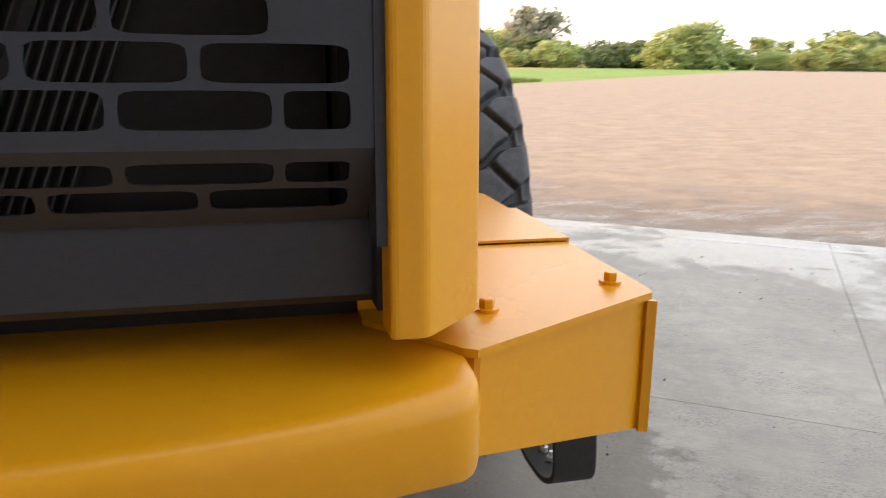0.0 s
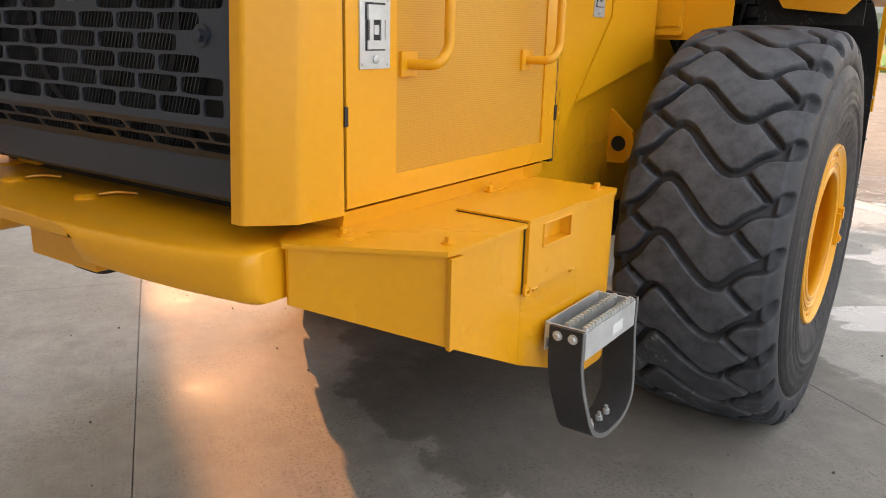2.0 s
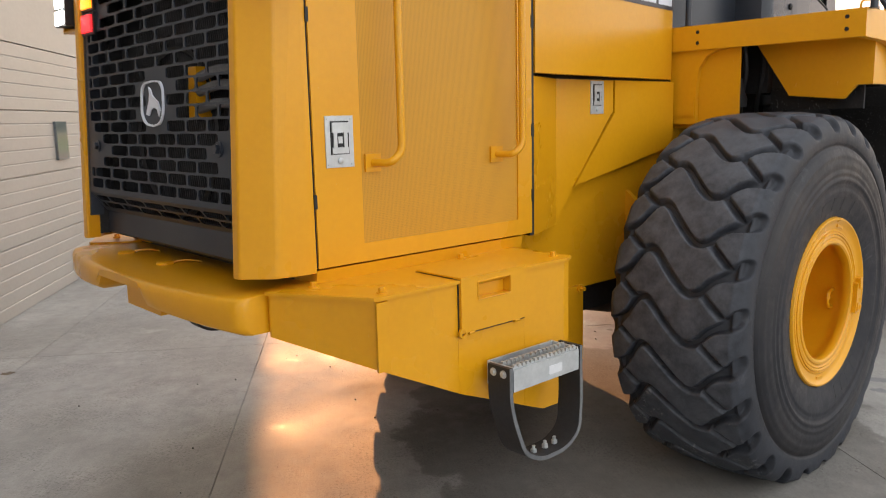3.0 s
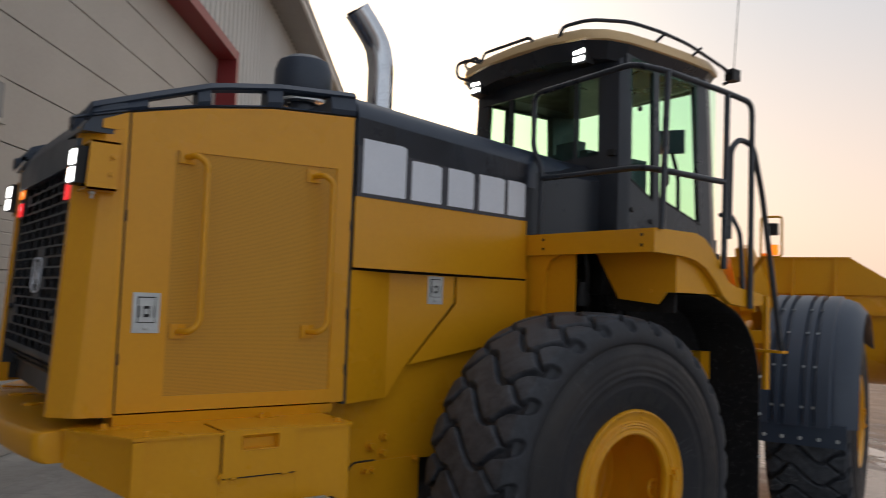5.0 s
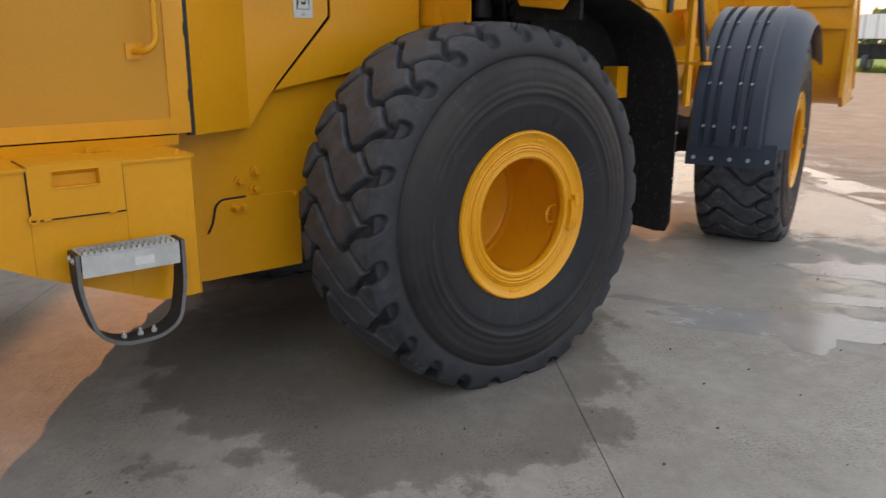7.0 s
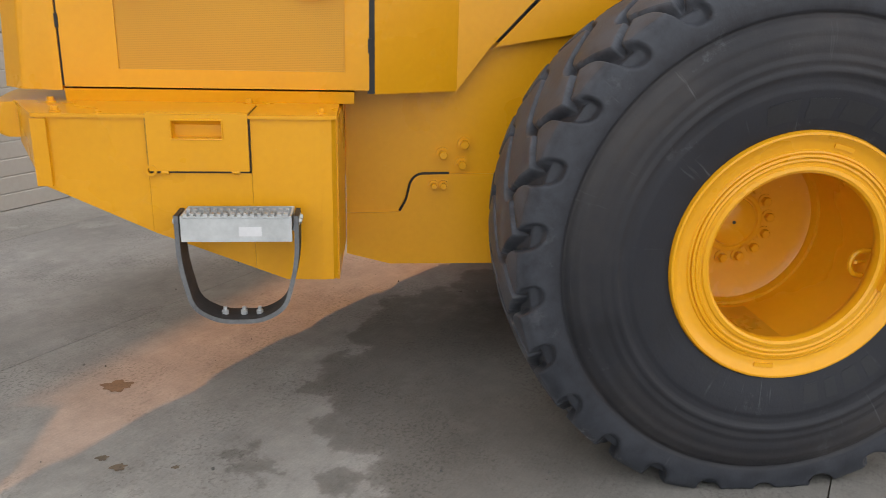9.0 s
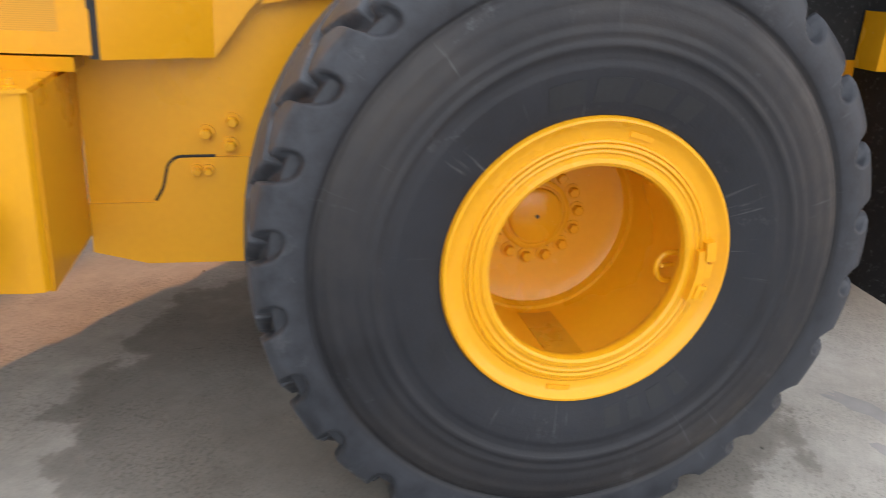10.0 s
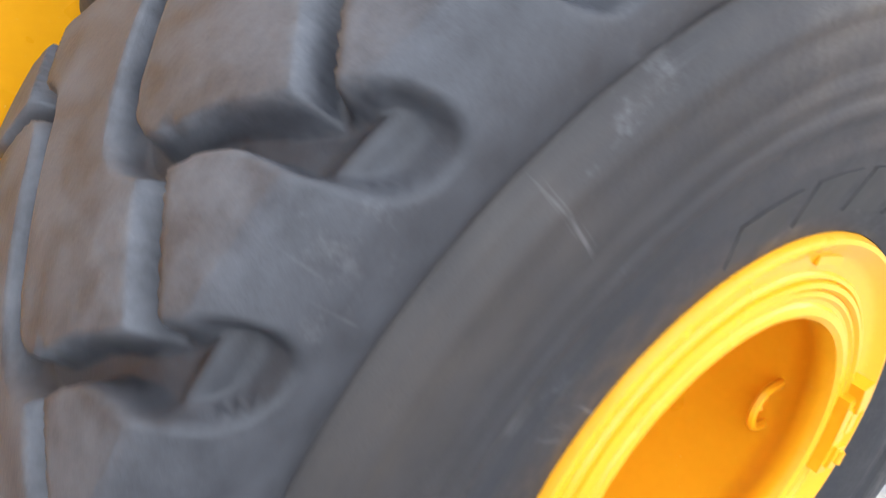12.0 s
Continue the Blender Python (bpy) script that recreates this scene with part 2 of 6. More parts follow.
    l.new(mix(n, l, wet, mix(n, l, damp, ramp(n, l, mid, (0.3, 0.66), (0.7, 0.86)), ramp(n, l, mid, (0.3, 0.46), (0.7, 0.66))), ramp(n, l, mid, (0.3, 0.14), (0.7, 0.30))), b.inputs["Roughness"])
    relief = mix(n, l, 0.45, mix(n, l, 0.5, mix(n, l, 0.6, broom, grain), speck), pits)
    flat = mix(n, l, wet, relief, mix(n, l, 0.75, relief, (0.5, 0.5, 0.5)))
    bump(n, l, b, mix(n, l, ramp(n, l, scuffed, (0.0, 0.25), (1.0, 1.0)), (0.5, 0.5, 0.5), flat), 0.8, 0.008)
    return m


def earth():
    """Bare packed dirt round the pad; grass and field past the yard's edge."""
    m, n, l, b = nodes_of("dirt_and_grass")
    tc = n.new("ShaderNodeTexCoord").outputs["Object"]
    sep = n.new("ShaderNodeSeparateXYZ")
    l.new(tc, sep.inputs[0])

    def mth(op, a, c):
        x = n.new("ShaderNodeMath")
        x.operation = op
        for s, v in zip(x.inputs, (a, c)):
            if hasattr(v, "links"):
                l.new(v, s)
            else:
                s.default_value = v
        return x.outputs[0]

    broad, mid, grain = noise_node(n, l, 0.12, 6, 0.6, tc), noise_node(n, l, 1.1, 8, 0.68, tc), noise_node(n, l, 22, 6, 0.7, tc)
    ruts = noise_node(n, l, 2.2, 7, 0.70, tc, (0.6, 1.3, 1))
    dirt = ramp(n, l, mix(n, l, 0.5, mid, ruts), (0.30, (0.15, 0.122, 0.096)), (0.48, (0.315, 0.258, 0.200)), (0.70, (0.47, 0.385, 0.300)))
    dirt = mix(n, l, 0.25, dirt, ramp(n, l, grain, (0.3, (0.22, 0.16, 0.11)), (0.7, (0.55, 0.42, 0.31))))
    clod = noise_node(n, l, 1.7, 9, 0.74, tc)
    dirt = mix(n, l, ramp(n, l, clod, (0.53, 0.0), (0.64, 0.40)), dirt, (0.16, 0.130, 0.100))
    edge = mth("ADD", mth("MULTIPLY", mth("MAXIMUM", mth("SUBTRACT", sep.outputs[0], 12.0), 0.0), 1.15), 41.0)
    past = mth("ADD", mth("SUBTRACT", sep.outputs[1], edge), mth("MULTIPLY", mth("SUBTRACT", mid, 0.5), 14.0))
    far = ramp(n, l, mth("ADD", mth("MULTIPLY", past, 0.15), 0.5), (0.35, 0.0), (0.65, 1.0))
    grass = ramp(n, l, mix(n, l, 0.5, broad, grain), (0.30, (0.11, 0.20, 0.03)), (0.55, (0.19, 0.31, 0.055)), (0.75, (0.32, 0.36, 0.10)))
    straw = ramp(n, l, mth("MULTIPLY", past, 0.01), (0.50, 0.0), (0.62, 0.85), (0.95, 0.85), (1.0, 0.3))
    grass = mix(n, l, straw, grass, ramp(n, l, grain, (0.3, (0.32, 0.20, 0.06)), (0.7, (0.46, 0.30, 0.11))))
    across = mth("ADD", mth("MULTIPLY", sep.outputs[0], 0.5793), mth("MULTIPLY", sep.outputs[1], 0.8151))
    muddy = ramp(n, l, mth("ADD", mth("MULTIPLY", mth("SUBTRACT", across, 4.9), 0.25), mth("MULTIPLY", mth("SUBTRACT", mid, 0.5), 0.9)), (0.0, 1.0), (0.35, 0.9), (0.75, 0.0))
    dirt = mix(n, l, muddy, dirt, mix(n, l, 1.0, dirt, (0.50, 0.47, 0.44), "MULTIPLY"))
    l.new(mix(n, l, far, dirt, grass), b.inputs["Base Color"])
    damp = mix(n, l, muddy, ramp(n, l, mid, (0.36, 0.6), (0.5, 0.9)), ramp(n, l, ruts, (0.40, 0.16), (0.55, 0.55)))
    l.new(damp, b.inputs["Roughness"])
    bump(n, l, b, mix(n, l, 0.5, mix(n, l, 0.25, ruts, grain), clod), 1.0, 0.10)
    return m


def leaves(name, a, c):
    m, n, l, b = nodes_of(name)
    isl = n.new("ShaderNodeNewGeometry").outputs["Random Per Island"]
    l.new(ramp(n, l, isl, (0.0, a), (1.0, c)), b.inputs["Base Color"])
    b.inputs["Roughness"].default_value = 0.6
    thin = n.new("ShaderNodeBsdfTranslucent")
    l.new(b.inputs["Base Color"].links[0].from_socket, thin.inputs["Color"])
    blend = n.new("ShaderNodeMixShader")
    blend.inputs[0].default_value = 0.45
    l.new(b.outputs[0], blend.inputs[1])
    l.new(thin.outputs[0], blend.inputs[2])
    l.new(blend.outputs[0], n["Material Output"].inputs["Surface"])
    return m


def glass_mat(name, tint):
    m, n, l, b = nodes_of(name)
    b.inputs["Base Color"].default_value = (*tint, 1)
    b.inputs["Transmission Weight"].default_value = 1.0
    b.inputs["Roughness"].default_value = 0.0
    b.inputs["IOR"].default_value = 1.05
    return m


def water_mat():
    """A film of rain water with grit showing through."""
    m, n, l, b = nodes_of("puddle_water")
    tc = n.new("ShaderNodeTexCoord").outputs["Object"]
    silt = noise_node(n, l, 2.5, 8, 0.7, tc)
    l.new(ramp(n, l, silt, (0.3, (0.26, 0.26, 0.262)), (0.7, (0.37, 0.37, 0.37))), b.inputs["Base Color"])
    l.new(ramp(n, l, silt, (0.35, 0.08), (0.62, 0.30)), b.inputs["Roughness"])
    b.inputs["IOR"].default_value = 1.33
    b.inputs["Specular IOR Level"].default_value = 0.65
    return m


def flap_mat():
    """Black rubber sheet flecked with dried splashes."""
    m, n, l, b = nodes_of("splashed_rubber_sheet")
    tc = n.new("ShaderNodeTexCoord").outputs["Object"]
    broad, fleck = noise_node(n, l, 3, 5, 0.6, tc), noise_node(n, l, 95, 4, 0.75, tc, (1.0, 1.0, 0.45))
    base = ramp(n, l, broad, (0.3, (0.011, 0.011, 0.012)), (0.7, (0.022, 0.022, 0.023)))
    l.new(mix(n, l, ramp(n, l, fleck, (0.60, 0.0), (0.67, 0.75)), base, (0.16, 0.16, 0.17)), b.inputs["Base Color"])
    b.inputs["Roughness"].default_value = 0.75
    b.inputs["Specular IOR Level"].default_value = 0.25
    bump(n, l, b, fleck, 0.3, 0.003)
    return m


def siding_mat(name, a, c):
    m, n, l, b = nodes_of(name)
    l.new(ramp(n, l, mix(n, l, 0.4, noise_node(n, l, 0.7, 6), noise_node(n, l, 25, 4)), (0.3, a), (0.7, c)), b.inputs["Base Color"])
    b.inputs["Roughness"].default_value = 0.5
    bump(n, l, b, noise_node(n, l, 40, 3), 0.08, 0.002)
    return m


YELLOW, MESH, RUBBER, CONCRETE, EARTH = yellow_paint(), mesh_paint(), rubber(), concrete(), earth()
BLACK = surface("black_paint", (0.018, 0.022, 0.031), (0.029, 0.035, 0.047), (0.24, 0.40), 2.5, 80, 0.0, 0.08, 0.001)
# the plastic's blue tint paints in the reflected sky
PLASTIC = surface("sky_tinted_black_plastic", (0.022, 0.033, 0.056), (0.040, 0.056, 0.086), (0.32, 0.48), 2.0, 150, 0.0, 0.15, 0.001)
FLAP = flap_mat()
DARK = surface("dark_metal", (0.010, 0.010, 0.011), (0.030, 0.030, 0.032), (0.4, 0.7), 4, 60, 0.3, 0.1)
GALV = surface("galvanised_steel", (0.46, 0.48, 0.48), (0.62, 0.64, 0.64), (0.34, 0.5), 7, 60, 0.55, 0.04, 0.001)
CHROME = surface("exhaust_steel", (0.50, 0.52, 0.56), (0.72, 0.73, 0.76), (0.12, 0.24), 4, 90, 1.0, 0.02, 0.001)
DECAL = surface("decal_silver", (0.70, 0.73, 0.80), (0.78, 0.81, 0.88), (0.35, 0.5), 3, 60, 0.0, 0.0)
DECAL_BLACK = surface("decal_black", (0.024, 0.025, 0.036), (0.036, 0.037, 0.052), (0.25, 0.4), 3, 60, 0.0, 0.0)
STICKER = surface("white_sticker", (0.62, 0.63, 0.64), (0.74, 0.74, 0.74), (0.4, 0.5), 5, 60, 0, 0)
GRILLE = surface("grille_paint", (0.020, 0.025, 0.036), (0.032, 0.039, 0.053), (0.36, 0.5), 2.5, 80, 0.0, 0.06, 0.001)
RADIATOR = surface("radiator_core", (0.006, 0.006, 0.007), (0.018, 0.018, 0.020), (0.5, 0.7), 6, 60, 0.2, 0.2)
HOSE = surface("grey_hose", (0.10, 0.10, 0.11), (0.22, 0.22, 0.23), (0.35, 0.5), 8, 60, 0.3, 0.1)
GRIT = surface("grit", (0.05, 0.048, 0.045), (0.22, 0.21, 0.19), (0.7, 0.9), 9, 200, 0, 0.2)
MUD = surface("dried_mud", (0.10, 0.075, 0.050), (0.19, 0.145, 0.10), (0.8, 0.95), 20, 120, 0, 0.5, 0.004)
GLASS = glass_mat("tinted_cab_glass", (0.70, 0.95, 0.80))
ROOFCAP = surface("pale_roof_shell", (0.72, 0.50, 0.25), (0.80, 0.57, 0.30), (0.35, 0.5), 2, 60, 0, 0.03)
BELT = surface("grey_belt_edge", (0.075, 0.077, 0.080), (0.15, 0.153, 0.157), (0.5, 0.7), 14, 90, 0, 0.3)
MARK = surface("moulded_mark", (0.007, 0.008, 0.011), (0.014, 0.016, 0.020), (0.55, 0.7), 6, 80, 0, 0.1)
FIN = surface("radiator_fins", (0.045, 0.046, 0.050), (0.085, 0.087, 0.092), (0.35, 0.5), 6, 60, 0.4, 0)
STRAP = surface("belt_rubber", (0.010, 0.010, 0.011), (0.024, 0.024, 0.025), (0.55, 0.75), 9, 70, 0, 0.4, 0.003)
BROWN_YELLOW = surface("brown_yellow_paint", (0.50, 0.23, 0.008), (0.58, 0.265, 0.009), (0.25, 0.4), 9, 60, 0, 0.05)
WATER = water_mat()
LAMP_WHITE = emitter("lit_white_lamp", (1.0, 0.98, 0.92), 3.5)
LAMP_AMBER = emitter("lit_amber_lamp", (1.0, 0.24, 0.01), 0.9)
LAMP_RED = emitter("lit_red_lamp", (0.9, 0.015, 0.02), 0.8)
WALLWHITE = siding_mat("white_siding", (0.52, 0.51, 0.48), (0.62, 0.61, 0.58))
DOORCREAM = siding_mat("cream_door_panel", (0.33, 0.31, 0.275), (0.40, 0.38, 0.34))
REDTRIM = siding_mat("red_trim", (0.20, 0.020, 0.022), (0.28, 0.030, 0.032))
ROOFMETAL = siding_mat("roof_metal", (0.20, 0.19, 0.18), (0.27, 0.26, 0.24))
PANEGLASS = surface("window_glass", (0.10, 0.12, 0.13), (0.14, 0.16, 0.17), (0.05, 0.12), 2, 20, 0.0, 0)
GREENPAINT = surface("green_paint", (0.012, 0.16, 0.035), (0.022, 0.22, 0.05), (0.35, 0.5), 1.5, 40, 0, 0.05)
TANKWHITE = surface("white_tank", (0.78, 0.82, 0.86), (0.86, 0.89, 0.92), (0.35, 0.5), 1.0, 30, 0, 0.02)
CARTGREY = surface("grey_hopper", (0.34, 0.34, 0.34), (0.44, 0.44, 0.43), (0.4, 0.6), 1.0, 30, 0.1, 0.02)
BARK = surface("bark", (0.045, 0.035, 0.025), (0.11, 0.09, 0.07), (0.8, 0.95), 6, 40, 0, 0.6, 0.02)
# tree leaf colours are lightened: the haze of distance is put into them
HAZED_LEAF_DARK = leaves("hazed_dark_leaves", (0.13, 0.18, 0.08), (0.26, 0.32, 0.15))
HAZED_LEAF_LIGHT = leaves("hazed_light_leaves", (0.30, 0.38, 0.13), (0.55, 0.60, 0.27))
HAZED_LEAF_GREY = leaves("hazed_grey_green_leaves", (0.26, 0.28, 0.19), (0.42, 0.43, 0.32))
GRASSBLADE = leaves("grass_blades", (0.060, 0.110, 0.018), (0.20, 0.22, 0.06))


# ---- mesh tools ----
def link_mesh(name, bm, mat, smooth=False):
    me = bpy.data.meshes.new(name)
    bm.to_mesh(me)
    bm.free()
    me.materials.append(mat)
    if smooth:
        me.shade_smooth()
        me.set_sharp_from_angle(angle=radians(35))
    return me


def part(name, bm, mat, parent, label="", smooth=False):
    bmesh.ops.recalc_face_normals(bm, faces=bm.faces)
    ob = new(name, link_mesh(name, bm, mat, smooth))
    if parent is not None:
        ob.parent = parent
        ob.matrix_parent_inverse = Matrix()
        ob.location = -Vector(world_of(parent))
    if label:
        ob["label"] = label
    return ob


def world_of(ob):
    p = Vector(ob.location)
    while ob.parent is not None:
        ob = ob.parent
        p = p + Vector(ob.location)
    return p


def thing(name, at, label, category, group="", kind=""):
    ob = new(name)
    ob.location = at
    ob.empty_display_size = 0.1
    return tagged(ob, label, category, group, kind)


def bevelled(bm, offset, segments=2):
    if offset > 0:
        sharp = [e for e in bm.edges if len(e.link_faces) == 2 and e.calc_face_angle(0) > 0.5]
        bmesh.ops.bevel(bm, geom=sharp, offset=offset, segments=segments, affect="EDGES", clamp_overlap=True)
    return bm


def add_box(bm, x0, x1, y0, y1, z0, z1):
    v = [bm.verts.new(p) for p in ((x0, y0, z0), (x1, y0, z0), (x1, y1, z0), (x0, y1, z0), (x0, y0, z1), (x1, y0, z1), (x1, y1, z1), (x0, y1, z1))]
    for f in ((0, 3, 2, 1), (4, 5, 6, 7), (0, 1, 5, 4), (1, 2, 6, 5), (2, 3, 7, 6), (3, 0, 4, 7)):
        bm.faces.new([v[i] for i in f])
    return bm


def box(x0, x1, y0, y1, z0, z1, bevel=0.004, segments=2):
    return bevelled(add_box(bmesh.new(), x0, x1, y0, y1, z0, z1), bevel, segments)


def add_loft(bm, sections, closed=True, caps=True):
    """Joins rings of the same count of points, one after the other."""
    rings = [[bm.verts.new(p) for p in s] for s in sections]
    k = len(rings[0])
    for a, c in zip(rings, rings[1:]):
        for i in range(k if closed else k - 1):
            j = (i + 1) % k
            bm.faces.new((a[i], a[j], c[j], c[i]))
    if caps and closed:
        bm.faces.new(rings[0][::-1])
        bm.faces.new(rings[-1])
    return bm


def prism(outline, axis, a, b, bevel=0.0, segments=2):
    """An outline of 2D points, drawn out along an axis from a to b. Outline axes: x: (y, z), y: (x, z), z: (x, y)."""
    put = {"x": lambda p, d: (d, p[0], p[1]), "y": lambda p, d: (p[0], d, p[1]), "z": lambda p, d: (p[0], p[1], d)}[axis]
    return bevelled(add_loft(bmesh.new(), [[put(p, a) for p in outline], [put(p, b) for p in outline]]), bevel, segments)


def slant_plate(outline, xa, xb, thick=0.012, bevel=0.002):
    """A plate from (y, z) points whose x runs from xa = (y, x) to xb = (y, x), drawn inwards by its thickness."""
    def at(y):
        return xa[1] + (xb[1] - xa[1]) * (y - xa[0]) / (xb[0] - xa[0])
    return bevelled(add_loft(bmesh.new(), [[(at(y), y, z) for y, z in outline], [(at(y) - thick, y, z) for y, z in outline]]), bevel, 1)


def rounded(points, r, steps=5):
    """The path with its corners rounded by about r."""
    pts = [Vector(p) for p in points]
    out = [pts[0]]
    for a, b, c in zip(pts, pts[1:], pts[2:]):
        u, w = (a - b), (c - b)
        d = min(r, u.length * 0.45, w.length * 0.45)
        p, q = b + u.normalized() * d, b + w.normalized() * d
        for i in range(steps + 1):
            t = i / steps
            out.append(p * (1 - t) ** 2 + b * 2 * t * (1 - t) + q * t * t)
    out.append(pts[-1])
    return out


def add_tube(bm, points, r, bend=0.06, seg=10, flat=1.0):
    pts = rounded(points, bend) if bend else [Vector(p) for p in points]
    t0 = (pts[1] - pts[0]).normalized()
    side = t0.orthogonal().normalized()
    rings = []
    for i, p in enumerate(pts):
        t = ((pts[min(i + 1, len(pts) - 1)] - pts[max(i - 1, 0)])).normalized()
        side = (side - t * side.dot(t)).normalized()
        up = t.cross(side)
        rings.append([p + r * (math.cos(k * math.tau / seg) * side + flat * math.sin(k * math.tau / seg) * up) for k in range(seg)])
    return add_loft(bm, rings)


def tube(points, r, bend=0.06, seg=10):
    return add_tube(bmesh.new(), points, r, bend, seg)


def add_lathe(bm, profile, centre, seg=48, axis="x", closed=False):
    """Turns (radius, offset) points round an axis through centre."""
    rings = []
    c = Vector(centre)
    for i in range(seg):
        a = i * math.tau / seg
        ca, sa = math.cos(a), math.sin(a)
        ring = []
        for r, d in profile:
            off = {"x": (d, r * ca, r * sa), "y": (r * ca, d, r * sa), "z": (r * ca, r * sa, d)}[axis]
            ring.append(bm.verts.new(c + Vector(off)))
        rings.append(ring)
    k = len(profile)
    for i in range(seg):
        a, b = rings[i], rings[(i + 1) % seg]
        for j in range(k if closed else k - 1):
            j2 = (j + 1) % k
            bm.faces.new((a[j], a[j2], b[j2], b[j]))
    bmesh.ops.remove_doubles(bm, verts=bm.verts, dist=1e-5)
    return bm


def lathe(profile, centre, seg=48, axis="x", closed=False):
    return add_lathe(bmesh.new(), profile, centre, seg, axis, closed)


def bolt(at, axis="x", r=0.012, h=0.010, sign=1, washer=True):
    """A hex bolt head on a washer."""
    bm = bmesh.new()
    s = sign
    if washer:
        add_lathe(bm, [(0, 0), (r * 1.55, 0), (r * 1.55, s * h * 0.25), (0, s * h * 0.25)], at, 16, axis)
    add_lathe(bm, [(0, s * h * 0.25), (r, s * h * 0.25), (r, s * h * 0.9), (r * 0.85, s * h), (0, s * h)], at, 6, axis)
    return bm


def moved(bm, m):
    bmesh.ops.transform(bm, matrix=m, verts=bm.verts)
    return bm


def flipped(bm, s):
    if s < 0:
        bmesh.ops.scale(bm, vec=(-1, 1, 1), verts=bm.verts)
    return bm


# ---- ground ----
PAD = pose(0, 0, 0, 0, 0, -35.4)


def smooth_step(a, b, v):
    t = min(1.0, max(0.0, (v - a) / (b - a)))
    return t * t * (3 - 2 * t)


def build_ground():
    """One sheet to the horizon, close-meshed where mud and water lie along the pad's edge."""
    def spread(lo, hi, step, reach, count):
        mid = [lo + (hi - lo) * i / round((hi - lo) / step) for i in range(round((hi - lo) / step) + 1)]
        out = [(i / count) ** 2.6 * reach for i in range(1, count + 1)]
        return [lo - v for v in out[::-1]] + mid + [hi + v for v in out]
    xs, ys = spread(-16, 12, 0.13, 1000, 26), spread(4.7, 9.5, 0.11, 1000, 34)
    verts, k = [], len(ys)
    for x in xs:
        for y in ys:
            if y < 4.7:
                z = -0.06
            else:
                fade = math.exp(-max(0.0, y - 9.5) / 30)
                bank = 0.030 * smooth_step(5.9, 7.6, y) + 0.016 * smooth_step(5.15, 4.9, y) if y > 4.9 else 0.016
                z = -0.030 + bank + fade * (0.026 * noise.noise((x * 0.55, y * 1.0, 3)) + 0.014 * noise.noise((x * 1.9, y * 2.6, 8)) + 0.008 * noise.noise((x * 5.5, y * 5.5, 2)))
                z = min(z, 0.0 if y < 5.2 else 0.05)
            p = PAD @ Vector((x, y, 0))
            verts.append((p.x, p.y, z))
    faces = [(i * k + j, (i + 1) * k + j, (i + 1) * k + j + 1, i * k + j + 1) for i in range(len(xs) - 1) for j in range(k - 1)]
    me = bpy.data.meshes.new("ground")
    me.from_pydata(verts, [], faces)
    me.materials.append(EARTH)
    me.shade_smooth()
    return tagged(new("ground", me), "pale brown packed dirt yard running out to green grass and fields", "ground", "", "structure")


def build_pad():
    pad = thing("pavement", (0, 0, 0), "broom-finished grey concrete pad with saw joints and damp patches", "pavement", "", "structure")
    pad.matrix_basis = PAD
    xs = [-33.0, -28.5, -24.0, -19.5, -15.0, -10.6, -6.1, -1.52, 2.98, 7.4, 11.9, 16.4]
    ys = [-14.0, -9.0, -3.72, -2.04, 1.036, 4.95]
    gap = 0.0022
    for i, (x0, x1) in enumerate(zip(xs, xs[1:])):
        for j, (y0, y1) in enumerate(zip(ys, ys[1:])):
            bm = box(x0 + gap, x1 - gap, y0 + gap, y1 - gap, -0.18, 0.0, 0.004, 1)
            ob = new("slab", link_mesh("slab", bm, CONCRETE))
            ob.parent = pad
    return pad


def blob(points, z, wob, seed, n=160):
    """A flat closed sheet with an uneven, lobed outline round an oval."""
    cx, cy, rx, ry, turn = points
    bm = bmesh.new()
    ring = []
    for i in range(n):
        a = i * math.tau / n
        k = max(0.35, 1 + wob * 0.9 * noise.fractal((math.cos(a) * 1.9 + seed, math.sin(a) * 1.9, seed * 0.37), 1.3, 2.0, 2))
        x, y = rx * k * math.cos(a), ry * k * math.sin(a)
        c, s = math.cos(turn), math.sin(turn)
        ring.append(bm.verts.new((cx + c * x - s * y, cy + s * x + c * y, z)))
    mid = bm.verts.new((cx, cy, z))
    for i in range(n):
        bm.faces.new((ring[i], ring[(i + 1) % n], mid))
    return bm


build_ground()
pad = build_pad()
tagged(part("puddle", moved(blob((-5.6, 5.30, 5.4, 0.40, 0.0), -0.026, 0.5, 1.0), PAD), WATER, None), "shallow muddy rain water lying along the concrete edge", "puddle", "rain puddles", "structure")
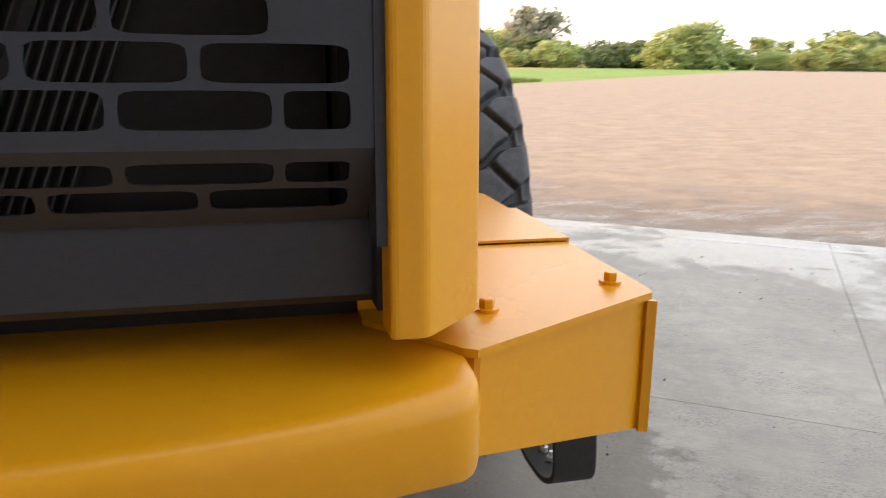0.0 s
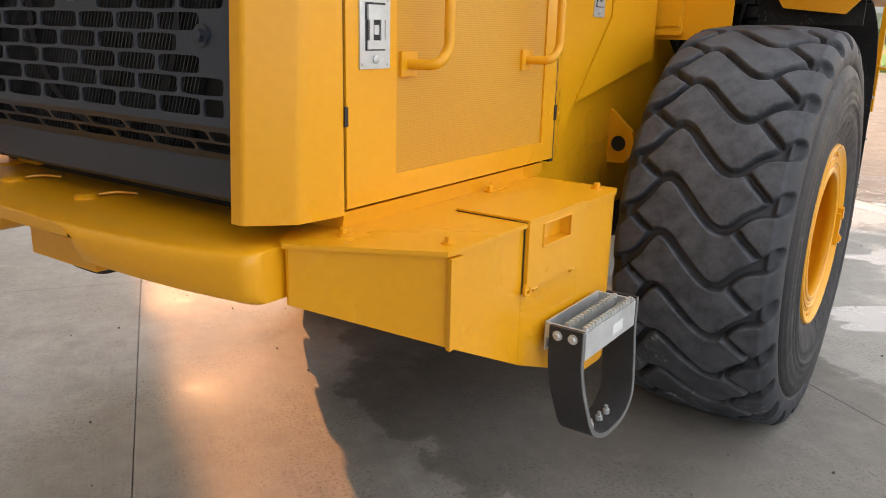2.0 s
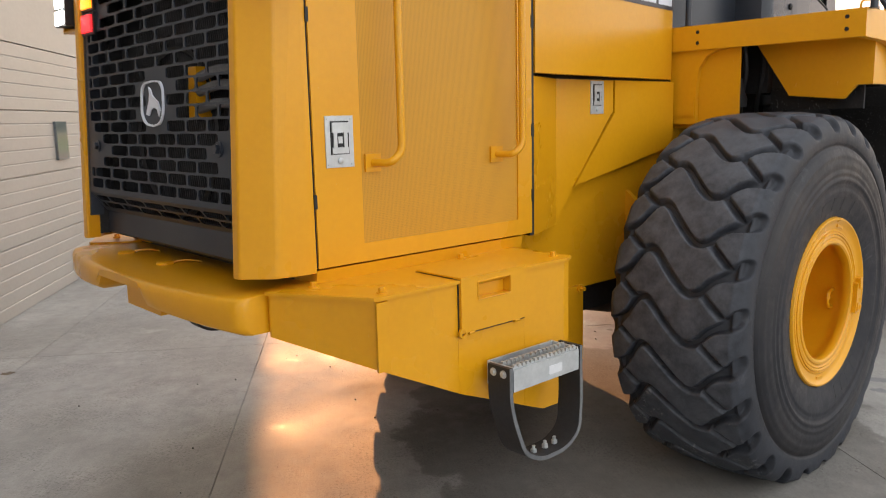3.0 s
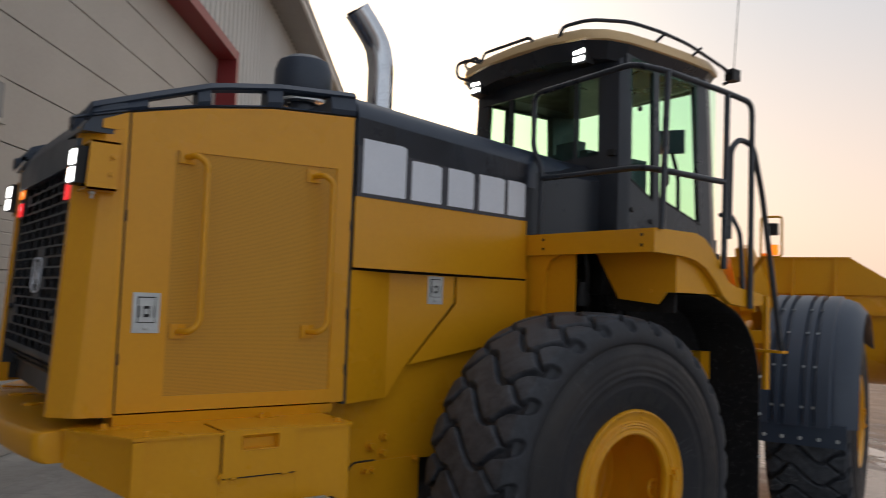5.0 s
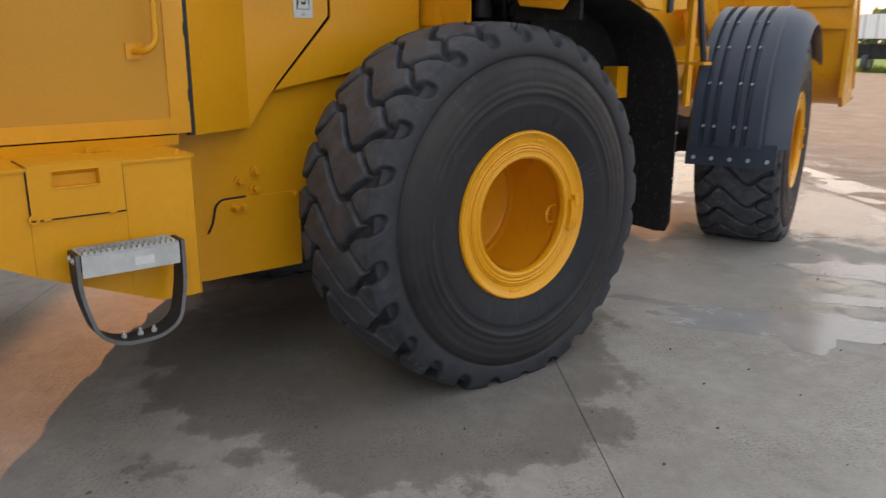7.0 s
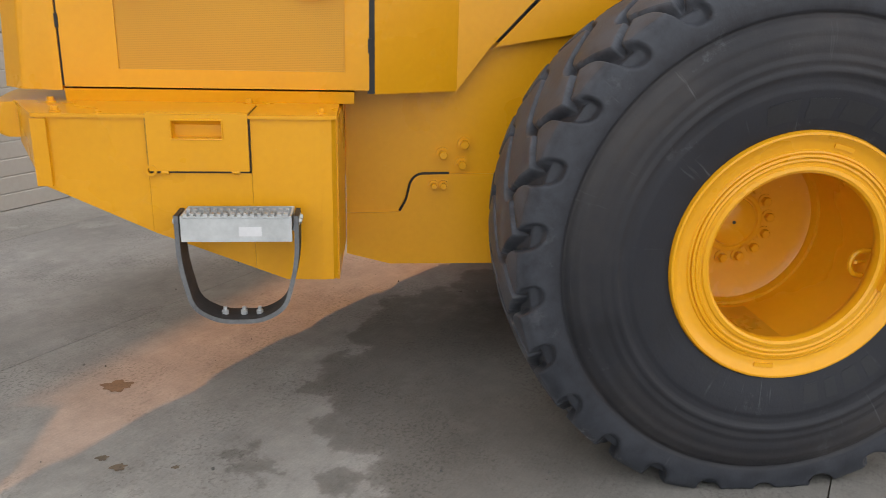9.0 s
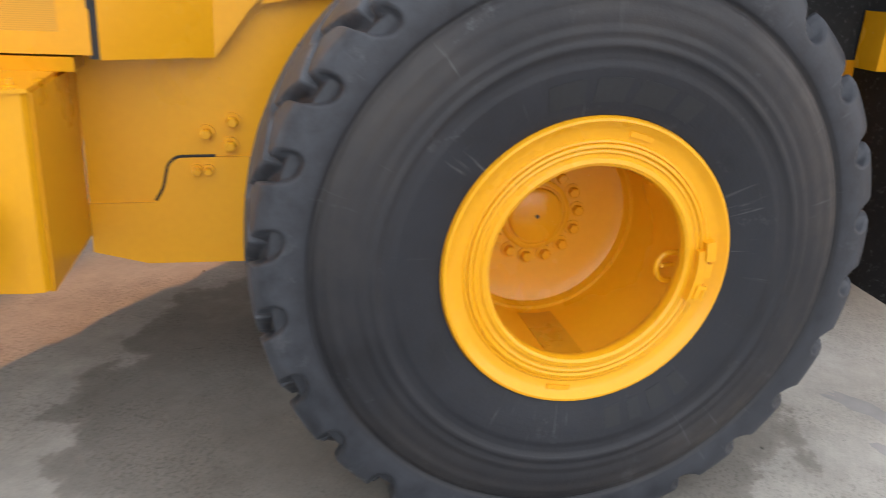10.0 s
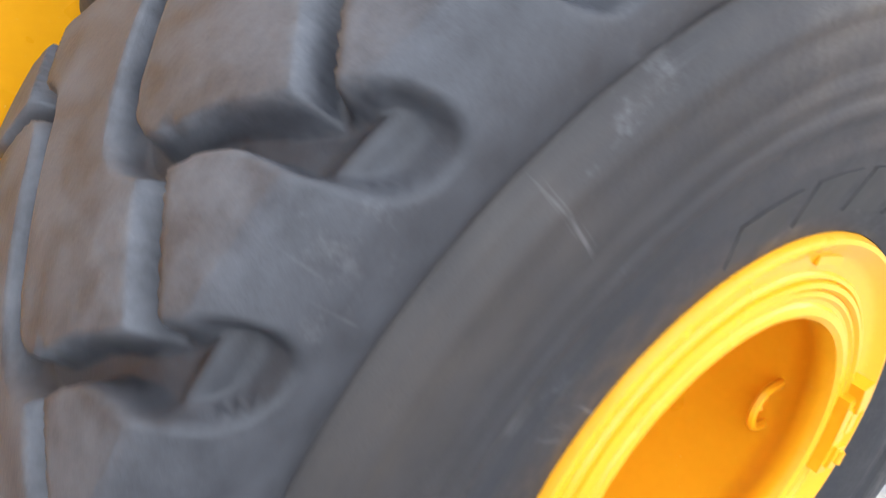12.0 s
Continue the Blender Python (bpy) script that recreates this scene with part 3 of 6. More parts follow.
# thin films of rain water on the concrete
for cx, cy, rx, ry, turn, wob, seed in ((0.55, 2.50, 0.62, 0.27, 1.28, 0.5, 1.0), (-0.43, 3.62, 0.52, 0.22, 1.25, 0.6, 12.4), (0.10, 3.05, 0.34, 0.10, 1.2, 0.6, 2.3), (-0.75, 4.30, 0.42, 0.14, 0.1, 0.6, 13.1), (-0.02, 1.72, 0.15, 0.05, 1.2, 0.4, 4.1), (0.10, 1.90, 0.16, 0.045, 1.1, 0.4, 5.2),
                                        (0.28, 1.78, 0.055, 0.035, 0.8, 0.4, 6.6), (0.86, 2.42, 0.12, 0.09, 0.4, 0.5, 7.7), (2.5, 4.63, 0.9, 0.045, 0.0, 0.5, 3.3), (0.75, 4.70, 0.5, 0.04, 0.02, 0.5, 11.3), (-1.5, 4.76, 0.95, 0.11, 0.03, 0.6, 9.4)):
    tagged(part("puddle", moved(blob((cx, cy, rx, ry, turn), 0.0007 + 0.00005 * seed, wob, seed), PAD), WATER, None), "thin film of rain water on the concrete", "puddle", "rain puddles", "structure")

for x, y, r in ((0.60, -2.30, 0.062), (1.13, -2.20, 0.022), (1.19, -2.13, 0.028), (1.20, -1.94, 0.014), (-3.1, -2.4, 0.05)):
    tagged(part("mud_patch", blob((x, y, r, r * 0.7, 0.5 + y), 0.0015, 0.5, 3.0 + x), MUD, None), "small dried patch of brown mud on the concrete", "mud", "mud patches", "structure")

# loose grit on the concrete
rng = random.Random(17)
grit = bmesh.new()
for _ in range(420):
    x, y, r = rng.uniform(-1.5, 4.5), rng.uniform(-3.2, 4.7), 0.0022 + 0.007 * rng.random() ** 3
    m = PAD @ pose(x, y, r * 0.45, rng.uniform(0, 360), rng.uniform(0, 360), rng.uniform(0, 360))
    bmesh.ops.create_icosphere(grit, subdivisions=1, radius=r, matrix=m @ Matrix.Diagonal((1.0, rng.uniform(0.6, 1.0), rng.uniform(0.5, 0.8), 1)))
ob = new("grit", link_mesh("grit", grit, GRIT))
tagged(ob, "small loose stones and grit on the concrete", "gravel", "", "stuff")


# ---- the wheel loader ----
loader = thing("wheel_loader", (0, 0.6, 0), "large yellow wheel loader with black cab trim, parked on concrete", "wheel loader")
JOINT = Vector((0, 1.70, 0))
FRONT = Matrix.Translation(JOINT) @ pose(0, 0, 0, 0, 0, 21)
AXLE = 0.80


def lp(name, bm, mat, label="", smooth=False, parent=None):
    return part(name, bm, mat, parent or loader, label, smooth)


# -- wheels --
R_TYRE, PITCHES = 0.872, 26


# swing of the cross grooves round the wheel, in pitches, from the inner (-1) to the outer (1) edge
SWING_U = (-1.2, -1.0, -0.8, -0.62, -0.5, -0.38, -0.25, -0.05, 0.12, 0.25, 0.36, 0.46, 0.6, 0.8, 1.0, 1.2)
SWING = (0.38, 0.28, 0.12, -0.15, -0.45, -0.58, -0.47, -0.15, 0.10, 0.26, 0.29, 0.22, -0.02, -0.20, -0.33, -0.46)


def wave(u):
    """The groove's swing at u, rounded at the corners."""
    return sum(w * float(np.interp(u + o, SWING_U, SWING)) for o, w in ((-0.08, 0.1), (-0.04, 0.25), (0, 0.3), (0.04, 0.25), (0.08, 0.1)))


def tread_relief(u, ph, swing, slope):
    """0 on a lug, 1 in a groove; ph runs from 0 to 1 along one pitch, with the cross groove in its middle."""
    pitch = math.tau * R_TYRE / PITCHES
    d = abs(ph - 0.5) * pitch / math.sqrt(1 + (slope * pitch / 0.305) ** 2)
    # the groove widens into a scoop with a rounded end on the shoulder
    past = max(0.0, abs(u) - 1.035) * 0.305
    d = math.hypot(d, past)
    w = 0.0085 + 0.023 * smooth_step(0.66, 0.98, abs(u))
    g = (1 - smooth_step(w, w + 0.012, d)) * (1 - 0.25 * smooth_step(0.80, 1.06, abs(u)))
    # slanting cut that parts the shoulder lug from the long middle one
    u0, u1, at, lean = (0.44, 0.88, 0.22, 1.43) if u > 0 else (-0.86, -0.46, -0.52, 1.10)
    line = at + (u - (0.48 if u > 0 else -0.5)) * lean
    off = (ph - 0.5 + swing - line + 0.5) % 1.0 - 0.5
    d2 = abs(off) * pitch / math.sqrt(1 + (lean * pitch / 0.305) ** 2)
    g2 = (1 - smooth_step(0.007, 0.016, d2)) * smooth_step(u0 - 0.02, u0 + 0.02, u) * (1 - smooth_step(u1 - 0.02, u1 + 0.02, u))
    return max(g, 0.85 * g2)


def tyre_mesh():
    """One pitch of the tyre, repeated round; the rows follow the wavy grooves."""
    side = []
    for i in range(41):
        t = i / 40
        r = 0.3965 + 0.3235 * t
        d = 0.3105 + 0.034 * math.sin(math.pi * (0.02 + 0.86 * t)) - 0.012 * t * t
        d += 0.0050 * math.exp(-((r - 0.565) / 0.006) ** 2) + 0.0045 * math.exp(-((r - 0.596) / 0.006) ** 2) + 0.004 * math.exp(-((r - 0.675) / 0.012) ** 2)
        d += 0.005 * smooth_step(0.60, 0.64, r) - 0.0035 * smooth_step(0.520, 0.526, r) * (1 - smooth_step(0.552, 0.558, r)) - 0.011 * smooth_step(0.706, 0.716, r)
        side.append((r, d, 1.2, 0.0))
    shoulder = [(0.724, 0.3145, 1.2, 0.0), (0.732, 0.3165, 1.2, 0.0), (0.745, 0.3185, 1.2, 0.0), (0.758, 0.3185, 1.2, 0.0), (0.768, 0.318, 1.18, 0.0), (0.775, 0.3172, 1.17, 0.12), (0.782, 0.3162, 1.15, 0.4), (0.790, 0.3145, 1.13, 0.72), (0.798, 0.3125, 1.11, 0.92),
                (0.808, 0.309, 1.08, 1.0), (0.818, 0.3045, 1.05, 1.0), (0.828, 0.2985, 1.02, 1.0), (0.837, 0.2905, 0.985, 1.0), (0.844, 0.282, 0.945, 1.0)]
    across = 92
    crown = []
    for i in range(across + 1):
        u = 0.90 - 1.80 * i / across
        crown.append((R_TYRE - 0.029 * abs(u) ** 2.6, 0.305 * u, u, 1.0))
    half = side + shoulder
    whole = half + crown + [(r, -d, -u, s) for r, d, u, s in half][::-1]
    steps, k = 42, len(whole)
    swings = [wave(q[2]) for q in whole]
    slopes = [(wave(q[2] + 0.01) - wave(q[2] - 0.01)) / 0.02 for q in whole]
    cells = []
    for i in range(steps):
        turn = 2 * i / steps - 1
        ph = 0.5 + 0.5 * math.copysign(abs(turn) ** 1.45, turn)
        for (r, d, u, s), sw, sl in zip(whole, swings, slopes):
            deep = (0.036 + 0.014 * smooth_step(0.5, 0.95, abs(u))) * s * tread_relief(u, ph, sw, sl) if s > 0 else 0.0
            over = smooth_step(0.78, 1.16, abs(u))
            cells.append((r - deep * (1 - 0.75 * over), d - math.copysign(deep * 0.85 * over, d), (ph - 0.5 + sw) * math.tau / PITCHES))
    one = np.array(cells)
    verts = []
    for p in range(PITCHES):
        a = one[:, 2] + p * math.tau / PITCHES
        verts.append(np.stack([one[:, 1], one[:, 0] * np.cos(a), one[:, 0] * np.sin(a)], 1))
    verts = np.concatenate(verts)
    seg = steps * PITCHES
    faces = [(i * k + j, i * k + j + 1, ((i + 1) % seg) * k + j + 1, ((i + 1) % seg) * k + j) for i in range(seg) for j in range(k - 1)]
    return verts, faces


TYRE_V, TYRE_F = tyre_mesh()


def tyre_data(mirror):
    v = np.array(TYRE_V)
    low = v[:, 2] < -AXLE
    side = np.clip((-v[:, 2] - 0.50) / 0.3, 0, 1) * np.clip((np.abs(v[:, 0]) - 0.2) / 0.1, 0, 1)
    v[:, 0] += np.sign(v[:, 0]) * 0.012 * side
    v[low, 2] = -AXLE + 0.002
    if mirror:
        v[:, 0] *= -1
    me = bpy.data.meshes.new("tyre")
    f = [t[::-1] for t in TYRE_F] if not mirror else TYRE_F
    me.from_pydata(v.tolist(), [], f)
    me.materials.append(RUBBER)
    me.shade_smooth()
    return me


TYRES = {False: tyre_data(False), True: tyre_data(True)}
# rim outline from the outer lip in to the wheel disc: (radius, offset from the wheel's middle)
RIM = [(0.402, 0.270), (0.3975, 0.300), (0.3950, 0.315), (0.3905, 0.3235), (0.384, 0.3245), (0.377, 0.3195), (0.367, 0.3115), (0.356, 0.307), (0.338, 0.305), (0.334, 0.3095), (0.329, 0.3105),
       (0.325, 0.3065), (0.314, 0.306), (0.310, 0.311), (0.304, 0.3125), (0.299, 0.309), (0.293, 0.309), (0.289, 0.314), (0.278, 0.316), (0.270, 0.311), (0.266, 0.298), (0.267, 0.280), (0.280, 0.262), (0.300, 0.235), (0.306, 0.215), (0.308, -0.070),
       (0.303, -0.083), (0.293, -0.084), (0.287, -0.095), (0.283, -0.107), (0.276, -0.111), (0.240, -0.117), (0.180, -0.133), (0.0, -0.135)]


def wheel(m, s):
    """A wheel at the pose m of its middle; s is 1 for the machine's right side, -1 for its left."""
    def bmw(bm):
        return moved(flipped(bm, s), m)
    disc = lp("wheel", bmw(lathe(RIM, (0, 0, 0), 96)), YELLOW, "yellow steel wheel with a deep dished centre", True)
    w = new("tyre", TYRES[s < 0])
    w.parent = disc
    w.matrix_parent_inverse = Matrix()
    w.matrix_basis = Matrix.Translation(-world_of(disc)) @ m
    w["label"] = "worn black radial tyre with wavy lugs"
    lp("hub", bmw(lathe([(0.112, -0.135), (0.112, -0.125), (0.104, -0.120), (0.096, -0.120), (0.092, -0.124), (0.087, -0.124), (0.084, -0.113), (0.076, -0.108), (0, -0.106)], (0, 0, 0), 48)), YELLOW, smooth=True, parent=disc)
    lp("hub_plug", bmw(lathe([(0.006, -0.107), (0.006, -0.102), (0, -0.102)], (0, 0, 0), 8)), DARK, parent=disc)
    for i in range(14):
        a = i * math.tau / 14 + 0.1
        lp("wheel_bolt", bmw(bolt((-0.135, 0.137 * math.cos(a), 0.137 * math.sin(a)), "x", 0.0165, 0.026)), YELLOW, parent=disc)
    # lock ring with its key, and the valve guard inside the barrel
    ring = add_lathe(bmesh.new(), [(0.326, 0.306), (0.324, 0.3135), (0.317, 0.315), (0.312, 0.309)], (0, 0, 0), 96)
    lp("lock_ring", bmw(ring), YELLOW, smooth=True, parent=disc)
    for a0, a1, r0, r1, d in ((-0.34, 0.14, 0.300, 0.326, 0.331), (0.05, 0.21, 0.318, 0.345, 0.338), (-0.10, 0.02, 0.322, 0.342, 0.332), (-0.30, -0.17, 0.312, 0.340, 0.337)):
        sec = []
        for i in range(7):
            a = a0 + (a1 - a0) * i / 6
            sec.append([(x, r * math.cos(a), r * math.sin(a)) for r, x in ((r0, 0.302), (r1, 0.302), (r1, d), (r0, d))])
        lp("lock_key", bmw(bevelled(add_loft(bmesh.new(), sec), 0.003, 1)), YELLOW, parent=disc)
    lp("lock_key_slot", bmw(tube([(0.3385, 0.333 * math.cos(-0.27), 0.333 * math.sin(-0.27)), (0.3385, 0.333 * math.cos(-0.20), 0.333 * math.sin(-0.20))], 0.006, 0, 8)), YELLOW, parent=disc)
    guard = bmesh.new()
    add_tube(guard, [(0.215, 0.308, -0.088), (0.215, 0.258, -0.084), (0.215, 0.240, -0.045), (0.215, 0.258, -0.006), (0.215, 0.308, -0.002)], 0.0085, 0.03, 8)
    lp("valve_guard", bmw(guard), YELLOW, smooth=True, parent=disc)
    valve = add_tube(bmesh.new(), [(0.200, 0.308, -0.045), (0.203, 0.272, -0.044), (0.215, 0.262, -0.042)], 0.006, 0.012, 10)
    lp("valve_stem", bmw(valve), YELLOW, smooth=True, parent=disc)
    if s > 0:
        # browner strip along the bottom of the barrel
        stain = []
        for i in range(9):
            a = radians(-99 + 20 * i / 8)
            stain.append([(x, r * math.cos(a), r * math.sin(a)) for r, x in ((0.3085, -0.06), (0.3070, 0.215), (0.3040, 0.215), (0.3050, -0.06))])
        lp("wet_streak", bmw(add_loft(bmesh.new(), stain)), BROWN_YELLOW, "brown streak on the barrel", parent=disc) if m.translation.y < 1 else None
    for a in (1.30, -1.70):
        pad_ = []
        for i in range(5):
            b = a - 0.09 + 0.18 * i / 4
            pad_.append([(x, r * math.cos(b), r * math.sin(b)) for r, x in ((0.349, 0.302), (0.362, 0.304), (0.362, 0.312), (0.349, 0.312))])
        lp("rim_tab", bmw(add_loft(bmesh.new(), pad_)), YELLOW, parent=disc)
    # raised sidewall marks whose lettering is drawn as plain bars
    for start, sizes in ((1.08, (0.12, 0.20, 0.18, 0.20)), (-1.35, (0.10, 0.08, 0.11, 0.08))):
        t = start
        for w in sizes:
            sec = []
            for i in range(3):
                a = t + w * i / 2
                sec.append([(x, r * math.cos(a + k), r * math.sin(a + k)) for r, x, k in ((0.430, 0.318, 0), (0.490, 0.330, -0.02), (0.490, 0.3362, -0.02), (0.430, 0.3230, 0))])
            lp("sidewall_mark", bmw(add_loft(bmesh.new(), sec)), MARK, parent=disc)
            t += w + 0.055
    return disc


HALF_TRACK = 1.11
for s in (1, -1):
    wheel(pose(s * HALF_TRACK, 0, AXLE), s)
    wheel(FRONT @ pose(s * HALF_TRACK, 1.70, AXLE), s)
lp("rear_axle", lathe([(0, -0.80), (0.14, -0.80), (0.16, -0.7), (0.15, -0.5), (0.24, -0.25), (0.26, 0), (0.24, 0.25), (0.15, 0.5), (0.16, 0.7), (0.14, 0.80), (0, 0.80)], (0, 0, AXLE), 24), DARK, smooth=True)
lp("front_axle", moved(lathe([(0, -0.80), (0.14, -0.80), (0.16, -0.7), (0.15, -0.5), (0.24, -0.25), (0.26, 0), (0.24, 0.25), (0.15, 0.5), (0.16, 0.7), (0.14, 0.80), (0, 0.80)], (0, 1.70, AXLE), 24), FRONT), DARK, smooth=True)

# -- counterweight across the tail --
def counterweight():
    half = [0.0, 0.10, 0.14, 0.16, 0.18, 0.20, 0.22, 0.3, 0.4, 0.5, 0.6, 0.66, 0.680, 0.693, 0.700, 0.703]
    stations = [-x for x in half[:0:-1]] + half
    reach = {True: 1.17, False: 1.0}
    sec = []
    for x in stations:
        a = abs(x)
        yr = -2.685 + 0.105 * (a / 0.71) ** 2.4 + 0.03 * smooth_step(0.675, 0.714, a) ** 2
        zb = 1.030 + 0.042 * max(0.0, 1 - a / 0.68) + 0.056 * (1 - smooth_step(0.16, 0.225, a))
        e = 0.012 * smooth_step(0.70, 0.722, a)
        sec.append([(x * reach[x < 0], y, z) for y, z in ((-2.28, zb), (-2.28, 1.155 - e), (yr + 0.10, 1.155 - e), (yr + 0.030, 1.151 - e), (yr + 0.012, 1.147 - e), (yr + 0.004, 1.139 - e), (yr, 1.125), (yr, zb + 0.03 + e), (yr + 0.008, zb + 0.012 + e), (yr + 0.03, zb + e))])
    return add_loft(bmesh.new(), sec)


weight = lp("counterweight", counterweight(), YELLOW, "rounded yellow cast counterweight", True)
for x, y in ((-0.061, -2.48), (-0.45, -2.48)):
    lp("lifting_plug", lathe([(0.034, 1.155), (0.034, 1.163), (0.022, 1.168), (0, 1.168)], (x, y, 0), 24, "z"), YELLOW, parent=weight)
    lp("tether", tube([(x + 0.01, y + 0.03, 1.162), (x + 0.03, y + 0.07, 1.166), (x + 0.07, y + 0.11, 1.160)], 0.004, 0.03, 6), YELLOW, parent=weight)
lp("hitch_plate", box(-0.15, 0.15, -2.60, -2.2, 1.01, 1.082, 0.01), YELLOW)

# -- side boxes with a step and a small locker door --
def side_box(s):
    def f(bm):
        return moved(flipped(bm, s), Matrix.Translation((-0.12 if s < 0 else 0.0, 0, 0)))
    sec = []
    for y, x0, x1, zb in ((-2.488, 0.717, 0.725, 1.018), (-2.31, 0.600, 1.036, 0.937), (-1.983, 0.58, 1.036, 0.781), (-1.982, 0.58, 1.008, 0.780), (-1.661, 0.58, 1.008, 0.653), (-1.660, 0.58, 1.036, 0.652), (-1.56, 0.58, 1.036, 0.613), (-1.44, 0.58, 1.036, 0.610), (-1.405, 0.58, 1.030, 0.610), (-1.392, 0.58, 1.012, 0.610)):
        sec.append([(x0, y, zb), (x1, y, zb), (x1, y, 1.152), (x0, y, 1.152)])
    body = lp("side_box", f(bevelled(add_loft(bmesh.new(), sec), 0.004, 2)), YELLOW, "yellow sheet steel side box")
    lp("inner_wall", f(prism([(0.536, -1.41), (0.585, -1.41), (1.00, -1.398), (1.00, -1.386), (0.536, -1.374)], "z", 0.600, 1.150, 0.002, 1)), YELLOW, parent=body)
    top = [(0.60, -2.36), (0.702, -2.490), (0.718, -2.500), (1.040, -2.322), (1.046, -2.30), (1.046, -1.43), (1.030, -1.388), (0.62, -1.388)]
    lp("top_plate", f(prism(top, "z", 1.152, 1.163, 0.002, 1)), YELLOW, parent=body)
    lp("corner_flange", f(prism([(1.036, -2.318), (1.050, -2.322), (1.050, -2.276), (1.036, -2.276)], "z", 0.935, 1.148, 0.002, 1)), YELLOW, parent=body)
    # locker door, its dark joint, grip recess and hinge
    lp("lower_plate", f(prism([(-1.982, 0.780), (-1.661, 0.653), (-1.661, 0.977), (-1.982, 0.977)], "x", 1.0, 1.036)), YELLOW, parent=body)
    for ya, yb, za, zb in ((-1.983, -1.977, 0.977, 1.15), (-1.667, -1.661, 0.977, 1.15), (-1.983, -1.661, 0.977, 0.984)):
        lp("door_joint", f(box(1.009, 1.0385, ya, yb, za, zb, 0)), DARK, parent=body)
    lp("door_joint", f(box(0.827, 1.044, -1.981, -1.663, 1.150, 1.1642, 0)), DARK, parent=body)
    y0, y1, z0, z1 = -1.978, -1.666, 0.985, 1.165
    ry0, ry1, rz0, rz1 = -1.902, -1.745, 1.088, 1.148
    bm = bmesh.new()
    outer = [bm.verts.new((1.050, y, z)) for y, z in ((y0, z0 + 0.0), (y1, z0), (y1, z1), (y0, z1))]
    inner = [bm.verts.new((1.050, y, z)) for y, z in ((ry0, rz0), (ry1, rz0), (ry1, rz1), (ry0, rz1))]
    deep = [bm.verts.new((1.022, y, z)) for y, z in ((ry0 + 0.006, rz0 + 0.004), (ry1 - 0.006, rz0 + 0.004), (ry1 - 0.006, rz1 - 0.018), (ry0 + 0.006, rz1 - 0.018))]
    back = [bm.verts.new((1.012, y, z)) for y, z in ((y0, z0), (y1, z0), (y1, z1), (y0, z1))]
    for i in range(4):
        j = (i + 1) % 4
        bm.faces.new((outer[i], outer[j], inner[j], inner[i]))
        bm.faces.new((inner[i], inner[j], deep[j], deep[i]))
        bm.faces.new((outer[i], back[i], back[j], outer[j]))
    bm.faces.new(deep)
    bm.faces.new(back[::-1])
    door = lp("locker_door", f(bm), YELLOW, parent=body)
    lp("door_top", f(box(0.83, 1.050, y0, y1, 1.1655, 1.1705, 0.002, 1)), YELLOW, parent=body)
    lp("grip_frame", f(add_tube(bmesh.new(), [(1.051, ry0, rz0), (1.051, ry1, rz0), (1.051, ry1, rz1), (1.051, ry0, rz1), (1.051, ry0, rz0)], 0.003, 0.004, 6)), YELLOW, parent=body)
    for y in (-1.93, -1.71):
        lp("hinge_pin", f(tube([(1.044, y - 0.012, 0.981), (1.044, y + 0.012, 0.981)], 0.007, 0, 8)), YELLOW, parent=body)
    lp("lock_eye", f(add_lathe(bmesh.new(), [(0.010, -0.004), (0.018, -0.004), (0.018, 0.004), (0.010, 0.004)], (1.048, -1.972, 0.987), 16, "x", True)), YELLOW, parent=body)
    for x, y in ((0.772, -2.356), (1.000, -2.262), (0.985, -1.44), (0.70, -1.44), (0.70, -2.02), (0.76, -1.70)):
        lp("bolt", f(bolt((x, y, 1.163), "z", 0.011, 0.018)), YELLOW, parent=body)
    # grated step hung on a rubber strap
    step = lp("step", f(box(1.052, 1.058, -1.866, -1.528, 0.79, 0.872, 0.002)), GALV, "galvanised grated step", parent=body)
    for x in (1.110, 1.160):
        lp("step_bar", f(box(x, x + 0.006, -1.864, -1.530, 0.836, 0.868, 0.001)), GALV, parent=body)
        teeth = bmesh.new()
        for i in range(16):
            y = -1.858 + i * 0.0205
            add_box(teeth, x - 0.003, x + 0.009, y, y + 0.011, 0.866, 0.878)
        lp("step_teeth", f(teeth), GALV, parent=body)
    for y in (-1.867, -1.534):
        lp("step_end", f(box(1.056, 1.172, y, y + 0.007, 0.828, 0.870, 0.001)), GALV, parent=body)
    lp("step_face", f(box(1.168, 1.174, -1.867, -1.527, 0.788, 0.862, 0.002)), GALV, "grey step riser with a white sticker", parent=body)
    lp("sticker", f(box(1.1742, 1.1752, -1.69, -1.62, 0.806, 0.836, 0)), STICKER, parent=body)
    lp("step_floor", f(box(1.060, 1.166, -1.860, -1.534, 0.800, 0.806, 0)), MARK, "dark step pan", parent=body)
    prof = rounded([(-1.879, 0.872), (-1.879, 0.72), (-1.84, 0.572), (-1.76, 0.530), (-1.63, 0.530), (-1.552, 0.572), (-1.513, 0.72), (-1.513, 0.872)], 0.12, 8)
    strap = []
    for i, p in enumerate(prof):
        q = (prof[min(i + 1, len(prof) - 1)] - prof[max(i - 1, 0)]).normalized() if i not in (0,) else (prof[1] - prof[0]).normalized()
        nx, nz = q.y, -q.x
        o = 0.007
        sway = 0.030 * smooth_step(0.80, 0.50, p.y)
        strap.append([(1.075 + sway, p.x + nx * o, p.y + nz * o), (1.172 + sway, p.x + nx * o, p.y + nz * o), (1.172 + sway, p.x - nx * o, p.y - nz * o), (1.075 + sway, p.x - nx * o, p.y - nz * o)])
    lp("step_strap", f(add_loft(bmesh.new(), strap)), STRAP, "black rubber belt loop under the step", parent=body)
    rim_ = []
